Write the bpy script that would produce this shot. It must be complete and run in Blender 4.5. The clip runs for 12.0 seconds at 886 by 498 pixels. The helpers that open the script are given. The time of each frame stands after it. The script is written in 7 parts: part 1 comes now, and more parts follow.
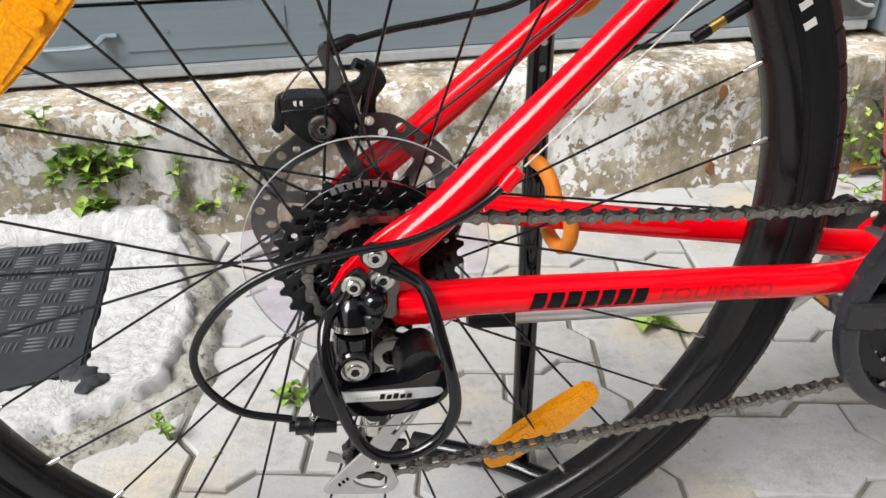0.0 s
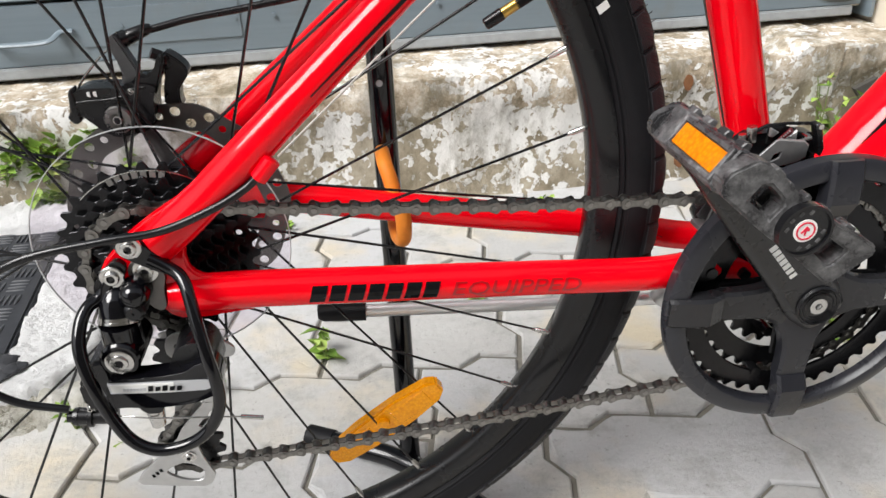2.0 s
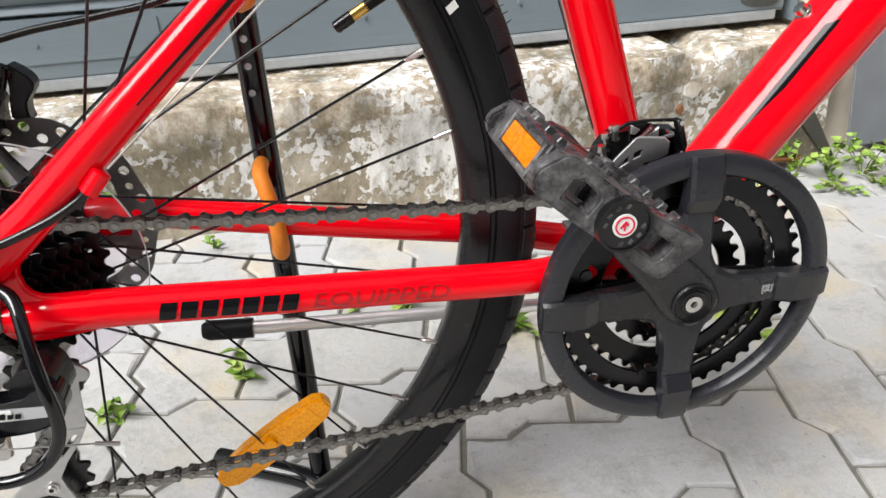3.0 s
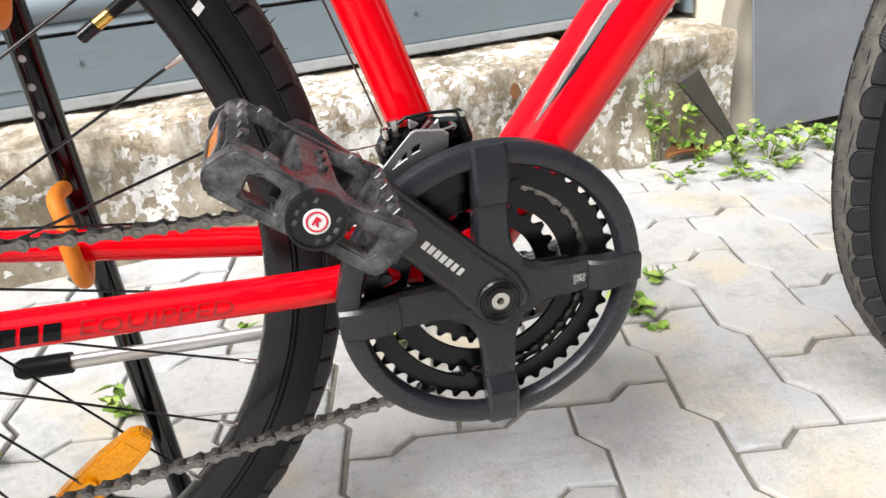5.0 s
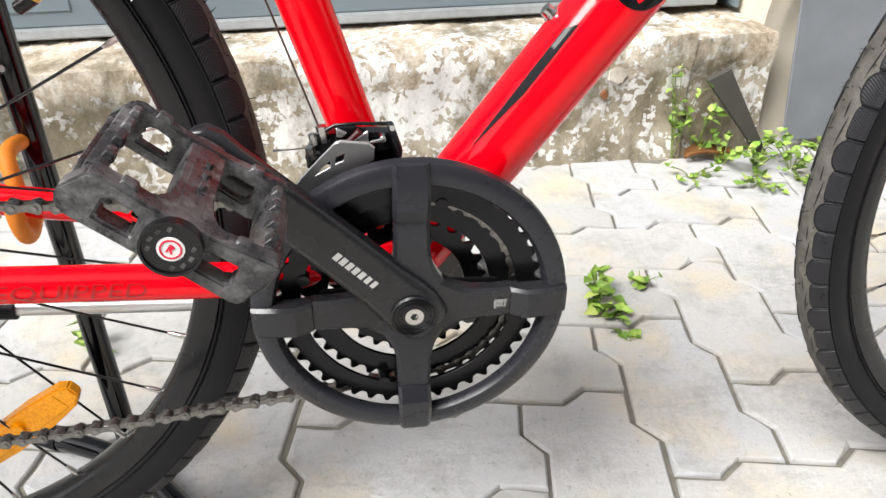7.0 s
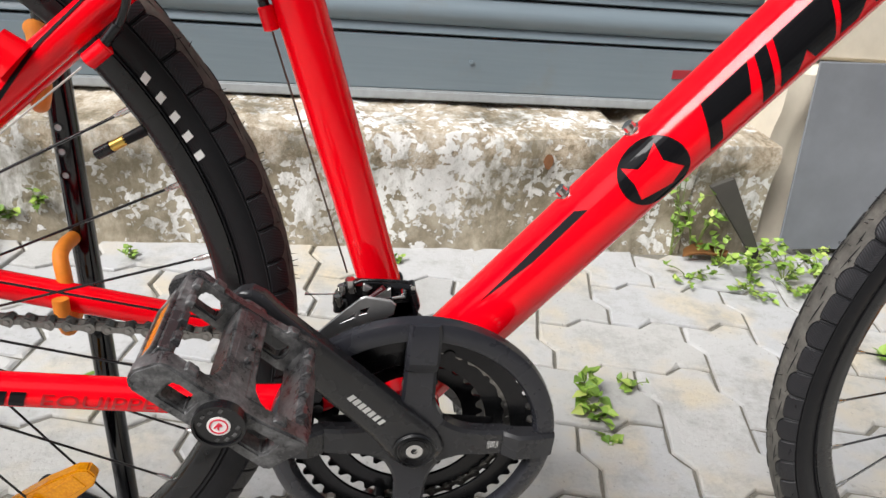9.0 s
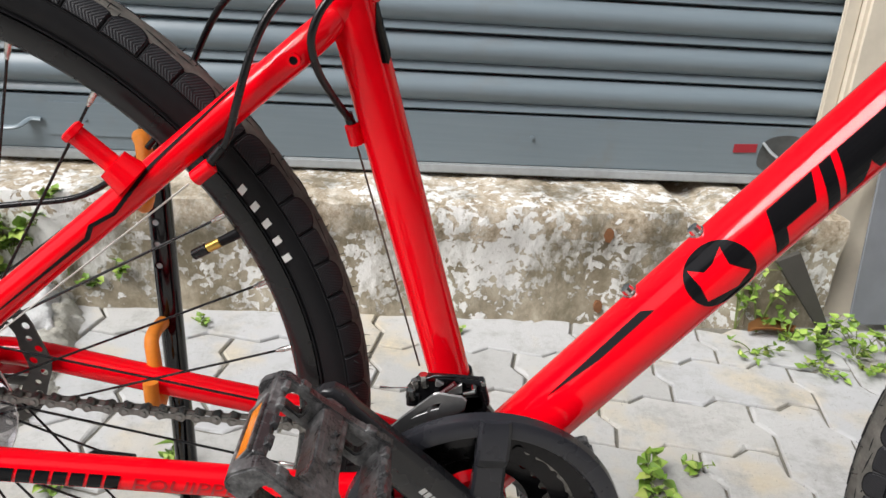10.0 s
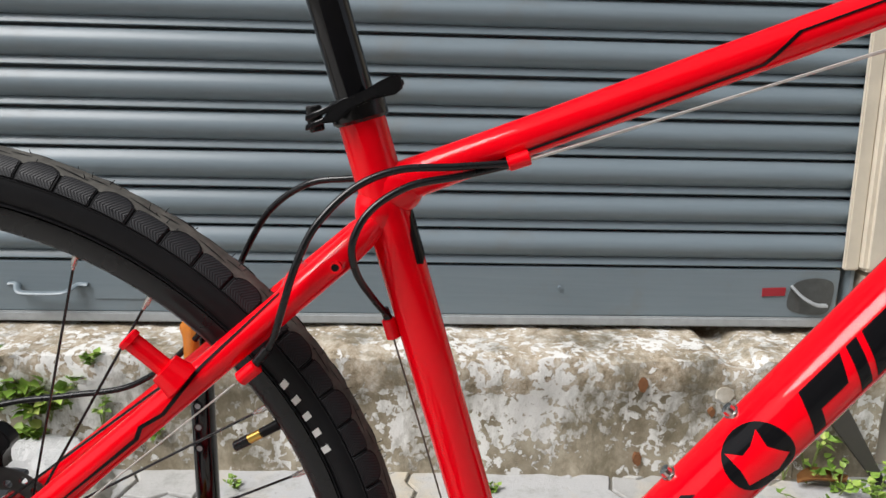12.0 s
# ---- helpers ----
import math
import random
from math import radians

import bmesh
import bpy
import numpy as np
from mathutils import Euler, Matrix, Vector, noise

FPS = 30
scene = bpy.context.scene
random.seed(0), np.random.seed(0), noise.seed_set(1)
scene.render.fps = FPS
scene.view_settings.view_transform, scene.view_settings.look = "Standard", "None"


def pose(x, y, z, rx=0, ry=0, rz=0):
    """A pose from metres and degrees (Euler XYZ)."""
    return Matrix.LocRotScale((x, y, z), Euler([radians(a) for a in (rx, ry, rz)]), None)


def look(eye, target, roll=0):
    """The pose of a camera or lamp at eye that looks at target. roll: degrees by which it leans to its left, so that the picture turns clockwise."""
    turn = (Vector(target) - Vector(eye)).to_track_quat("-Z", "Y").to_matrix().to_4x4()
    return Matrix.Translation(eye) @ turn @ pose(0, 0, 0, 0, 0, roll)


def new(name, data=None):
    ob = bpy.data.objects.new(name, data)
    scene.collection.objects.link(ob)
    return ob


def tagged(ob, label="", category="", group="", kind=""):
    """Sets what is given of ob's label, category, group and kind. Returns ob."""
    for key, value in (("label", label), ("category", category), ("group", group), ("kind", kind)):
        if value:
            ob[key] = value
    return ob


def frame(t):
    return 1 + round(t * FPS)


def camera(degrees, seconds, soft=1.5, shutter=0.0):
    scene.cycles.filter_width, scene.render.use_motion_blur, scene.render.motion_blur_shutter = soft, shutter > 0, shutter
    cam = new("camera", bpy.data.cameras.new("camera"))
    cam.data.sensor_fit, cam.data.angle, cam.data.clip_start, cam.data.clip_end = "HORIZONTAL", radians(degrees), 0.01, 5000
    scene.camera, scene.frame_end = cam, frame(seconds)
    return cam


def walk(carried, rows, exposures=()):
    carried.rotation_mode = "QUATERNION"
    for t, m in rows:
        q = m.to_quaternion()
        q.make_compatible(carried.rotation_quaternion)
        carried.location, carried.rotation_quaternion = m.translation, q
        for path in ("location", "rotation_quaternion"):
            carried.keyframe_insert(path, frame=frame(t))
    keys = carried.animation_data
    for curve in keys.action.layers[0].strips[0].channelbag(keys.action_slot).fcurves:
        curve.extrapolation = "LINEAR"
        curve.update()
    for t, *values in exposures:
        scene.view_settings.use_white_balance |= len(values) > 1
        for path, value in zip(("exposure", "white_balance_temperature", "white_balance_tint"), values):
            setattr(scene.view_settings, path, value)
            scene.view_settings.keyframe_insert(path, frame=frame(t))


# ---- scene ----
cam = camera(63.6, 12.0)
PATH = [
    (0, (-0.028, -0.437, 0.593), (0.294, 1.293, -0.357), 0.1),
    (0.5, (-0.004, -0.44, 0.6), (0.267, 1.265, -0.409), -0.1),
    (1, (0.042, -0.448, 0.6), (0.293, 1.271, -0.391), -0.8),
    (1.5, (0.094, -0.455, 0.595), (0.308, 1.271, -0.393), -0.9),
    (2, (0.134, -0.455, 0.586), (0.342, 1.285, -0.378), -1.4),
    (2.5, (0.176, -0.454, 0.579), (0.432, 1.292, -0.362), -1.9),
    (3, (0.204, -0.456, 0.574), (0.496, 1.291, -0.356), -2.2),
    (3.2, (0.222, -0.454, 0.571), (0.484, 1.302, -0.351), -3.1),
    (4.8, (0.309, -0.466, 0.554), (0.666, 1.282, -0.349), -5.4),
    (5, (0.321, -0.465, 0.551), (0.696, 1.284, -0.343), -5.4),
    (5.5, (0.35, -0.469, 0.544), (0.756, 1.288, -0.323), -5.2),
    (6, (0.37, -0.471, 0.539), (0.743, 1.306, -0.299), -3.0),
    (6.5, (0.386, -0.467, 0.56), (0.643, 1.283, -0.374), 0.0),
    (6.7, (0.395, -0.464, 0.57), (0.651, 1.259, -0.412), 0.2),
    (8.3, (0.406, -0.44, 0.649), (0.716, 1.241, -0.39), 4.6),
    (8.5, (0.403, -0.448, 0.661), (0.722, 1.243, -0.359), 5.7),
    (9, (0.386, -0.463, 0.68), (0.647, 1.286, -0.254), 6.4),
    (9.5, (0.383, -0.471, 0.694), (0.582, 1.304, -0.207), 5.3),
    (10, (0.371, -0.47, 0.716), (0.471, 1.358, -0.09), 4.7),
    (10.5, (0.366, -0.465, 0.732), (0.427, 1.388, -0.02), 3.3),
    (11, (0.363, -0.47, 0.746), (0.394, 1.418, 0.085), 2.5),
    (11.5, (0.366, -0.476, 0.753), (0.411, 1.441, 0.183), 2.5),
    (12, (0.365, -0.476, 0.759), (0.367, 1.47, 0.301), 2.2),
]
EXPOSURE = [(0.0, 1.02), (3.0, 1.08), (4.2, 1.33), (5.0, 1.42), (6.5, 1.46), (7.5, 1.40), (8.5, 1.27), (9.0, 1.03), (9.5, 0.94), (12.0, 0.645)]
walk(cam, [(t, look(eye, target, roll)) for t, eye, target, roll in PATH], EXPOSURE)

import collections
from mathutils import geometry

# ---- world, sun, exposure ----
world = bpy.data.worlds.new("sky")
scene.world = world
world.use_nodes = True
wn = world.node_tree
wn.nodes.clear()
sky = wn.nodes.new("ShaderNodeTexSky")
sky.sky_type = "NISHITA"
sky.sun_disc = False
sky.sun_elevation, sky.sun_rotation = radians(50), radians(238)
sky.dust_density, sky.air_density, sky.ozone_density = 2.0, 1.0, 1.0
soften = wn.nodes.new("ShaderNodeHueSaturation")
soften.inputs["Saturation"].default_value = 0.25
back = wn.nodes.new("ShaderNodeBackground")
back.inputs["Strength"].default_value = 0.08
wout = wn.nodes.new("ShaderNodeOutputWorld")
wn.links.new(sky.outputs[0], soften.inputs["Color"])
wn.links.new(soften.outputs[0], back.inputs["Color"])
wn.links.new(back.outputs[0], wout.inputs[0])

sun = new("sun", bpy.data.lights.new("sun", "SUN"))
sun.data.energy, sun.data.angle, sun.data.color = 2.5, radians(34), (1.0, 0.985, 0.97)
sun.matrix_world = look((-0.53, -0.33, 0.74), (0, 0, 0))

# ---- materials ----


def mat(name, color, rough=0.5, metal=0.0, coat=0.0, trans=0.0, ior=1.45, spec=0.5):
    m = bpy.data.materials.new(name)
    m.use_nodes = True
    p = m.node_tree.nodes["Principled BSDF"]
    p.inputs["Base Color"].default_value = (*color, 1)
    p.inputs["Roughness"].default_value = rough
    p.inputs["Metallic"].default_value = metal
    p.inputs["Coat Weight"].default_value = coat
    p.inputs["Coat Roughness"].default_value = 0.025
    p.inputs["Transmission Weight"].default_value = trans
    p.inputs["IOR"].default_value = ior
    p.inputs["Specular IOR Level"].default_value = spec
    return m


def node(m, kind, **settings):
    n = m.node_tree.nodes.new(kind)
    for key, value in settings.items():
        n.inputs[key].default_value = value
    return n


def link(m, a, b):
    m.node_tree.links.new(a, b)


def coords(m, scale=(1, 1, 1)):
    tc, mp = node(m, "ShaderNodeTexCoord"), node(m, "ShaderNodeMapping")
    mp.inputs["Scale"].default_value = scale
    link(m, tc.outputs["Object"], mp.inputs["Vector"])
    return mp.outputs["Vector"]


def noise_tex(m, vec, scale, detail=4.0, rough=0.6):
    n = node(m, "ShaderNodeTexNoise", Scale=scale, Detail=detail, Roughness=rough)
    link(m, vec, n.inputs["Vector"])
    return n.outputs["Fac"]


def ramp(m, fac, stops):
    r = node(m, "ShaderNodeValToRGB")
    e = r.color_ramp.elements
    while len(e) < len(stops):
        e.new(0.5)
    for el, (pos, col) in zip(e, stops):
        el.position = pos
        el.color = (*col, 1) if len(col) == 3 else col
    link(m, fac, r.inputs[0])
    return r.outputs[0]


def mixc(m, fac, a, b, blend="MIX"):
    n = m.node_tree.nodes.new("ShaderNodeMix")
    n.data_type, n.blend_type = "RGBA", blend
    for sock, value in ((n.inputs[0], fac), (n.inputs[6], a), (n.inputs[7], b)):
        if isinstance(value, (int, float)):
            sock.default_value = value
        elif isinstance(value, tuple):
            sock.default_value = (*value, 1)
        else:
            link(m, value, sock)
    return n.outputs[2]


def bsdf(m):
    return m.node_tree.nodes["Principled BSDF"]


def bump(m, height, strength=0.3, dist=0.001):
    b = node(m, "ShaderNodeBump", Strength=strength, Distance=dist)
    link(m, height, b.inputs["Height"])
    link(m, b.outputs[0], bsdf(m).inputs["Normal"])


def grained(name, color, rough, scale, amount=0.25, metal=0.0, coat=0.0, bumpy=0.15, dist=0.0004):
    """A plain material with grain and blotches of its own colour, uneven gloss and a fine relief."""
    m = mat(name, color, rough, metal, coat, spec=0.5 if max(color) > 0.05 or metal > 0.5 else 0.3)
    v = coords(m)
    fine, broad = noise_tex(m, v, scale), noise_tex(m, v, scale * 0.12, 3)
    dark = tuple(c * (1 - amount) for c in color)
    light = tuple(min(1, c * (1 + amount)) for c in color)
    col = mixc(m, broad, dark, light)
    col = mixc(m, 0.35, col, ramp(m, fine, [(0.35, dark), (0.7, light)]))
    link(m, col, bsdf(m).inputs["Base Color"])
    link(m, ramp(m, broad, [(0.3, (rough * 0.8,) * 3), (0.7, (min(1, rough * 1.2),) * 3)]), bsdf(m).inputs["Roughness"])
    bump(m, fine, bumpy, dist)
    return m


def shiny(m, spec):
    bsdf(m).inputs["Specular IOR Level"].default_value = spec
    return m


def red_paint():
    m = mat("red_gloss_paint", (0.85, 0.002, 0.012), 0.6, 0.0, 1.0, spec=0.0)
    v = coords(m)
    broad = noise_tex(m, v, 30, 3)
    bsdf(m).inputs["Coat IOR"].default_value = 1.39
    link(m, mixc(m, broad, (0.80, 0.0005, 0.006), (0.86, 0.001, 0.010)), bsdf(m).inputs["Base Color"])
    peel = noise_tex(m, v, 260, 2)
    b = node(m, "ShaderNodeBump", Strength=0.04, Distance=0.0003)
    link(m, peel, b.inputs["Height"])
    link(m, b.outputs[0], bsdf(m).inputs["Coat Normal"])
    return m


def tyre_rubber():
    m = grained("tyre_rubber", (0.0085, 0.0085, 0.0098), 0.5, 160, 0.3, bumpy=0.2)
    bsdf(m).inputs["Specular IOR Level"].default_value = 0.2
    return m


def calc(m, op, a, b=0.0, c=0.0):
    n = m.node_tree.nodes.new("ShaderNodeMath")
    n.operation = op
    for sock, value in zip(n.inputs, (a, b, c)):
        if isinstance(value, (int, float)):
            sock.default_value = value
        else:
            link(m, value, sock)
    return n.outputs[0]


def tread_rubber(name, c):
    """Shoulder pads of a wheel round c, cut with fine chevrons and dusty from use."""
    m = mat(name, (0.03, 0.03, 0.032), 0.5, spec=0.35)
    v = coords(m)
    sep = node(m, "ShaderNodeSeparateXYZ")
    link(m, v, sep.inputs[0])
    dx, dz = calc(m, "SUBTRACT", sep.outputs["X"], c[0]), calc(m, "SUBTRACT", sep.outputs["Z"], c[2])
    turn = calc(m, "ARCTAN2", dz, dx)
    far = calc(m, "SQRT", calc(m, "ADD", calc(m, "MULTIPLY", dx, dx), calc(m, "MULTIPLY", dz, dz)))
    vee = calc(m, "ABSOLUTE", calc(m, "SUBTRACT", far, 0.3405))
    wave = calc(m, "SINE", calc(m, "MULTIPLY_ADD", turn, 960.0, calc(m, "MULTIPLY", vee, 2600.0)))
    line = calc(m, "MULTIPLY_ADD", wave, 0.5, 0.5)
    dust = ramp(m, noise_tex(m, v, 45, 4), [(0.35, (0.15, 0.15, 0.15)), (0.75, (0.75, 0.75, 0.75))])
    ridge = mixc(m, dust, (0.010, 0.010, 0.0135), (0.030, 0.030, 0.035))
    link(m, mixc(m, line, (0.011, 0.011, 0.012), ridge), bsdf(m).inputs["Base Color"])
    bump(m, line, 0.5, 0.0004)
    return m


def dusty_crown():
    m = mat("dusty_tread", (0.08, 0.075, 0.065), 0.8)
    v = coords(m)
    f = noise_tex(m, v, 60, 6, 0.7)
    link(m, ramp(m, f, [(0.3, (0.048, 0.045, 0.040)), (0.55, (0.095, 0.090, 0.080)), (0.8, (0.17, 0.162, 0.143))]), bsdf(m).inputs["Base Color"])
    bump(m, noise_tex(m, v, 400, 3), 0.3, 0.0004)
    return m


def worn_plastic():
    """Black pedal plastic, scuffed grey where shoes rub it."""
    m = mat("worn_black_plastic", (0.02, 0.02, 0.022), 0.45)
    v = coords(m)
    scuff = ramp(m, noise_tex(m, v, 34, 8, 0.78), [(0.45, (0.03, 0.03, 0.03)), (0.66, (1, 1, 1))])
    fine = ramp(m, noise_tex(m, v, 240, 3), [(0.35, (0.3, 0.3, 0.3)), (0.7, (1, 1, 1))])
    fac = mixc(m, 1.0, scuff, fine, "MULTIPLY")
    link(m, mixc(m, fac, (0.027, 0.0265, 0.028), (0.26, 0.257, 0.258)), bsdf(m).inputs["Base Color"])
    link(m, ramp(m, scuff, [(0.0, (0.26,) * 3), (1.0, (0.7,) * 3)]), bsdf(m).inputs["Roughness"])
    bump(m, noise_tex(m, v, 200, 3), 0.15, 0.0004)
    return m


def chain_steel():
    m = mat("chain_steel", (0.32, 0.30, 0.27), 0.32, 0.95)
    v = coords(m)
    n = noise_tex(m, v, 120, 4)
    link(m, ramp(m, n, [(0.3, (0.13, 0.125, 0.118)), (0.7, (0.25, 0.242, 0.228))]), bsdf(m).inputs["Base Color"])
    return m


def amber_plastic(name, pale, deep):
    m = mat(name, (0.80, 0.25, 0.001), 0.14, 0, 0.25, 0.0, spec=0.3)
    v = coords(m)
    vo = node(m, "ShaderNodeTexVoronoi", Scale=420.0)
    link(m, v, vo.inputs["Vector"])
    link(m, ramp(m, vo.outputs["Distance"], [(0.0, pale), (1.0, deep)]), bsdf(m).inputs["Base Color"])
    bump(m, vo.outputs["Distance"], 0.35, 0.0008)
    return m


def clear_plastic():
    m = bpy.data.materials.new("clear_plastic")
    m.use_nodes = True
    nt = m.node_tree
    nt.nodes.clear()
    out, mix = nt.nodes.new("ShaderNodeOutputMaterial"), nt.nodes.new("ShaderNodeMixShader")
    tr, gl = nt.nodes.new("ShaderNodeBsdfTransparent"), nt.nodes.new("ShaderNodeBsdfGlossy")
    fr = nt.nodes.new("ShaderNodeFresnel")
    fr.inputs[0].default_value = 1.36
    tr.inputs[0].default_value = (0.94, 0.915, 0.95, 1)
    gl.inputs["Roughness"].default_value = 0.06
    nt.links.new(fr.outputs[0], mix.inputs[0])
    nt.links.new(tr.outputs[0], mix.inputs[1])
    nt.links.new(gl.outputs[0], mix.inputs[2])
    nt.links.new(mix.outputs[0], out.inputs[0])
    return m


def plaster():
    """Old whitewash flaking in chips off tan render, with a weathered cement lip above."""
    m = mat("flaking_whitewash", (0.6, 0.58, 0.54), 0.9)
    v = coords(m)
    bare = ramp(m, noise_tex(m, v, 9, 7, 0.7), [(0.28, (0.12, 0.097, 0.062)), (0.42, (0.26, 0.22, 0.155)), (0.56, (0.41, 0.36, 0.275)), (0.75, (0.56, 0.51, 0.42))])
    paint = mixc(m, noise_tex(m, v, 50, 5), (0.68, 0.67, 0.64), (0.82, 0.81, 0.785))
    big = noise_tex(m, coords(m, (1, 1, 0.8)), 3.6, 2, 0.5)
    middle = noise_tex(m, coords(m, (1, 1, 0.7)), 19, 4, 0.65)
    warp = node(m, "ShaderNodeTexNoise", Scale=40.0, Detail=3.0)
    link(m, v, warp.inputs["Vector"])
    shift = node(m, "ShaderNodeVectorMath")
    shift.operation = "MULTIPLY_ADD"
    shift.inputs[1].default_value = (0.035, 0.035, 0.035)
    link(m, warp.outputs["Color"], shift.inputs[0])
    link(m, v, shift.inputs[2])
    chips = node(m, "ShaderNodeTexVoronoi", Scale=78.0)
    link(m, shift.outputs[0], chips.inputs["Vector"])
    chip = node(m, "ShaderNodeSeparateColor")
    link(m, chips.outputs["Color"], chip.inputs[0])
    total = calc(m, "MULTIPLY_ADD", big, 1.1, calc(m, "MULTIPLY_ADD", middle, 0.95, calc(m, "MULTIPLY_ADD", chip.outputs[0], 0.42, calc(m, "MULTIPLY", noise_tex(m, v, 70, 8, 0.8), 0.55))))
    # weathered cement lip, with a ragged lower edge of its own
    sep = node(m, "ShaderNodeSeparateXYZ")
    link(m, v, sep.inputs[0])
    rag = calc(m, "MULTIPLY_ADD", noise_tex(m, v, 13, 6, 0.7), 0.12, sep.outputs["Z"])
    lip_mask = ramp(m, rag, [(0.236, (0, 0, 0)), (0.246, (1, 1, 1))])
    cement = ramp(m, noise_tex(m, coords(m, (1.3, 0.8, 1.3)), 17, 14, 0.82), [(0.36, (0.10, 0.078, 0.05)), (0.43, (0.30, 0.24, 0.165)), (0.50, (0.47, 0.40, 0.31)), (0.58, (0.58, 0.53, 0.45)), (0.66, (0.72, 0.69, 0.64))])
    # the damp foot of the wall has shed more of its paint
    total = calc(m, "ADD", total, calc(m, "MINIMUM", calc(m, "MULTIPLY_ADD", sep.outputs["Z"], 1.3, -0.17), 0.08))
    keep = calc(m, "MULTIPLY", calc(m, "SUBTRACT", calc(m, "MULTIPLY_ADD", lip_mask, -0.22, total), 1.500), 55.0)
    keep = calc(m, "MINIMUM", calc(m, "MAXIMUM", keep, 0.0), 1.0)
    col = mixc(m, keep, mixc(m, lip_mask, bare, cement), paint)
    grime = ramp(m, noise_tex(m, coords(m, (1, 1, 0.5)), 8, 9, 0.75), [(0.475, (0, 0, 0)), (0.62, (0.85, 0.85, 0.85))])
    col = mixc(m, grime, col, (0.15, 0.128, 0.083))
    speck = ramp(m, noise_tex(m, v, 90, 5, 0.7), [(0.63, (0, 0, 0)), (0.70, (0.7, 0.7, 0.7))])
    col = mixc(m, speck, col, (0.18, 0.15, 0.105))
    link(m, col, bsdf(m).inputs["Base Color"])
    bump(m, calc(m, "MULTIPLY_ADD", keep, 0.25, noise_tex(m, v, 60, 6, 0.7)), 0.8, 0.004)
    return m


def crumbling(name, stops, pit_colour, pit_from):
    """Rough cast concrete with pits, grit and stains."""
    m = mat(name, stops[1][1], 0.92)
    v = coords(m)
    col = ramp(m, noise_tex(m, v, 22, 9, 0.72), stops)
    edge = noise_tex(m, coords(m, (1, 1, 2)), 7, 3, 0.5)
    pits = calc(m, "MULTIPLY_ADD", edge, 0.35, calc(m, "MULTIPLY", noise_tex(m, v, 95, 6, 0.75), 0.75))
    col = mixc(m, ramp(m, pits, [(pit_from, (0, 0, 0)), (pit_from + 0.08, (0.9, 0.9, 0.9))]), col, pit_colour)
    link(m, col, bsdf(m).inputs["Base Color"])
    bump(m, calc(m, "SUBTRACT", noise_tex(m, v, 70, 8, 0.75), calc(m, "MULTIPLY", pits, 0.4)), 1.0, 0.009)
    return m


def ledge_render():
    """Weathered brown-grey cement on top of the plinth."""
    m = mat("weathered_cement", (0.4, 0.36, 0.3), 0.92)
    v = coords(m)
    col = ramp(m, noise_tex(m, v, 9, 8, 0.7), [(0.3, (0.18, 0.15, 0.11)), (0.48, (0.42, 0.36, 0.28)), (0.62, (0.58, 0.54, 0.47)), (0.75, (0.76, 0.74, 0.70))])
    link(m, col, bsdf(m).inputs["Base Color"])
    bump(m, noise_tex(m, v, 60, 8, 0.7), 0.8, 0.004)
    return m


def paver_concrete():
    """Pale concrete, each block of its own tone, with pores, ochre stains and grey scuffs."""
    m = mat("paver_concrete", (0.6, 0.58, 0.55), 0.85)
    v = coords(m)
    info = node(m, "ShaderNodeObjectInfo")
    tone = ramp(m, info.outputs["Random"], [(0.0, (0.405, 0.402, 0.393)), (0.35, (0.462, 0.455, 0.438)), (0.65, (0.446, 0.449, 0.456)), (1.0, (0.495, 0.488, 0.472))])
    geo = node(m, "ShaderNodeNewGeometry")
    wmap = geo.outputs["Position"]
    ochre = ramp(m, noise_tex(m, wmap, 4.5, 4, 0.6), [(0.50, (0, 0, 0)), (0.66, (0.75, 0.75, 0.75))])
    col = mixc(m, ochre, tone, (0.54, 0.455, 0.31))
    scuff = ramp(m, noise_tex(m, wmap, 11, 9, 0.80), [(0.49, (0, 0, 0)), (0.64, (0.8, 0.8, 0.8))])
    col = mixc(m, scuff, col, (0.32, 0.315, 0.30))
    pore = ramp(m, noise_tex(m, wmap, 120, 5, 0.7), [(0.62, (0, 0, 0)), (0.69, (0.7, 0.7, 0.7))])
    col = mixc(m, pore, col, (0.24, 0.23, 0.21))
    link(m, col, bsdf(m).inputs["Base Color"])
    bump(m, noise_tex(m, wmap, 90, 9, 0.75), 0.7, 0.003)
    return m


def shutter_paint():
    m = mat("grey_green_enamel", (0.10, 0.125, 0.135), 0.36)
    v = coords(m)
    streak = noise_tex(m, coords(m, (2.0, 2.0, 40.0)), 3.0, 5, 0.6)
    col = mixc(m, streak, (0.148, 0.188, 0.216), (0.198, 0.240, 0.268))
    grime = ramp(m, noise_tex(m, v, 6, 7, 0.7), [(0.55, (0, 0, 0)), (0.8, (0.6, 0.6, 0.6))])
    link(m, mixc(m, grime, col, (0.17, 0.165, 0.15)), bsdf(m).inputs["Base Color"])
    link(m, ramp(m, grime, [(0, (0.33,) * 3), (1, (0.55,) * 3)]), bsdf(m).inputs["Roughness"])
    bump(m, noise_tex(m, v, 50, 3), 0.06, 0.001)
    return m


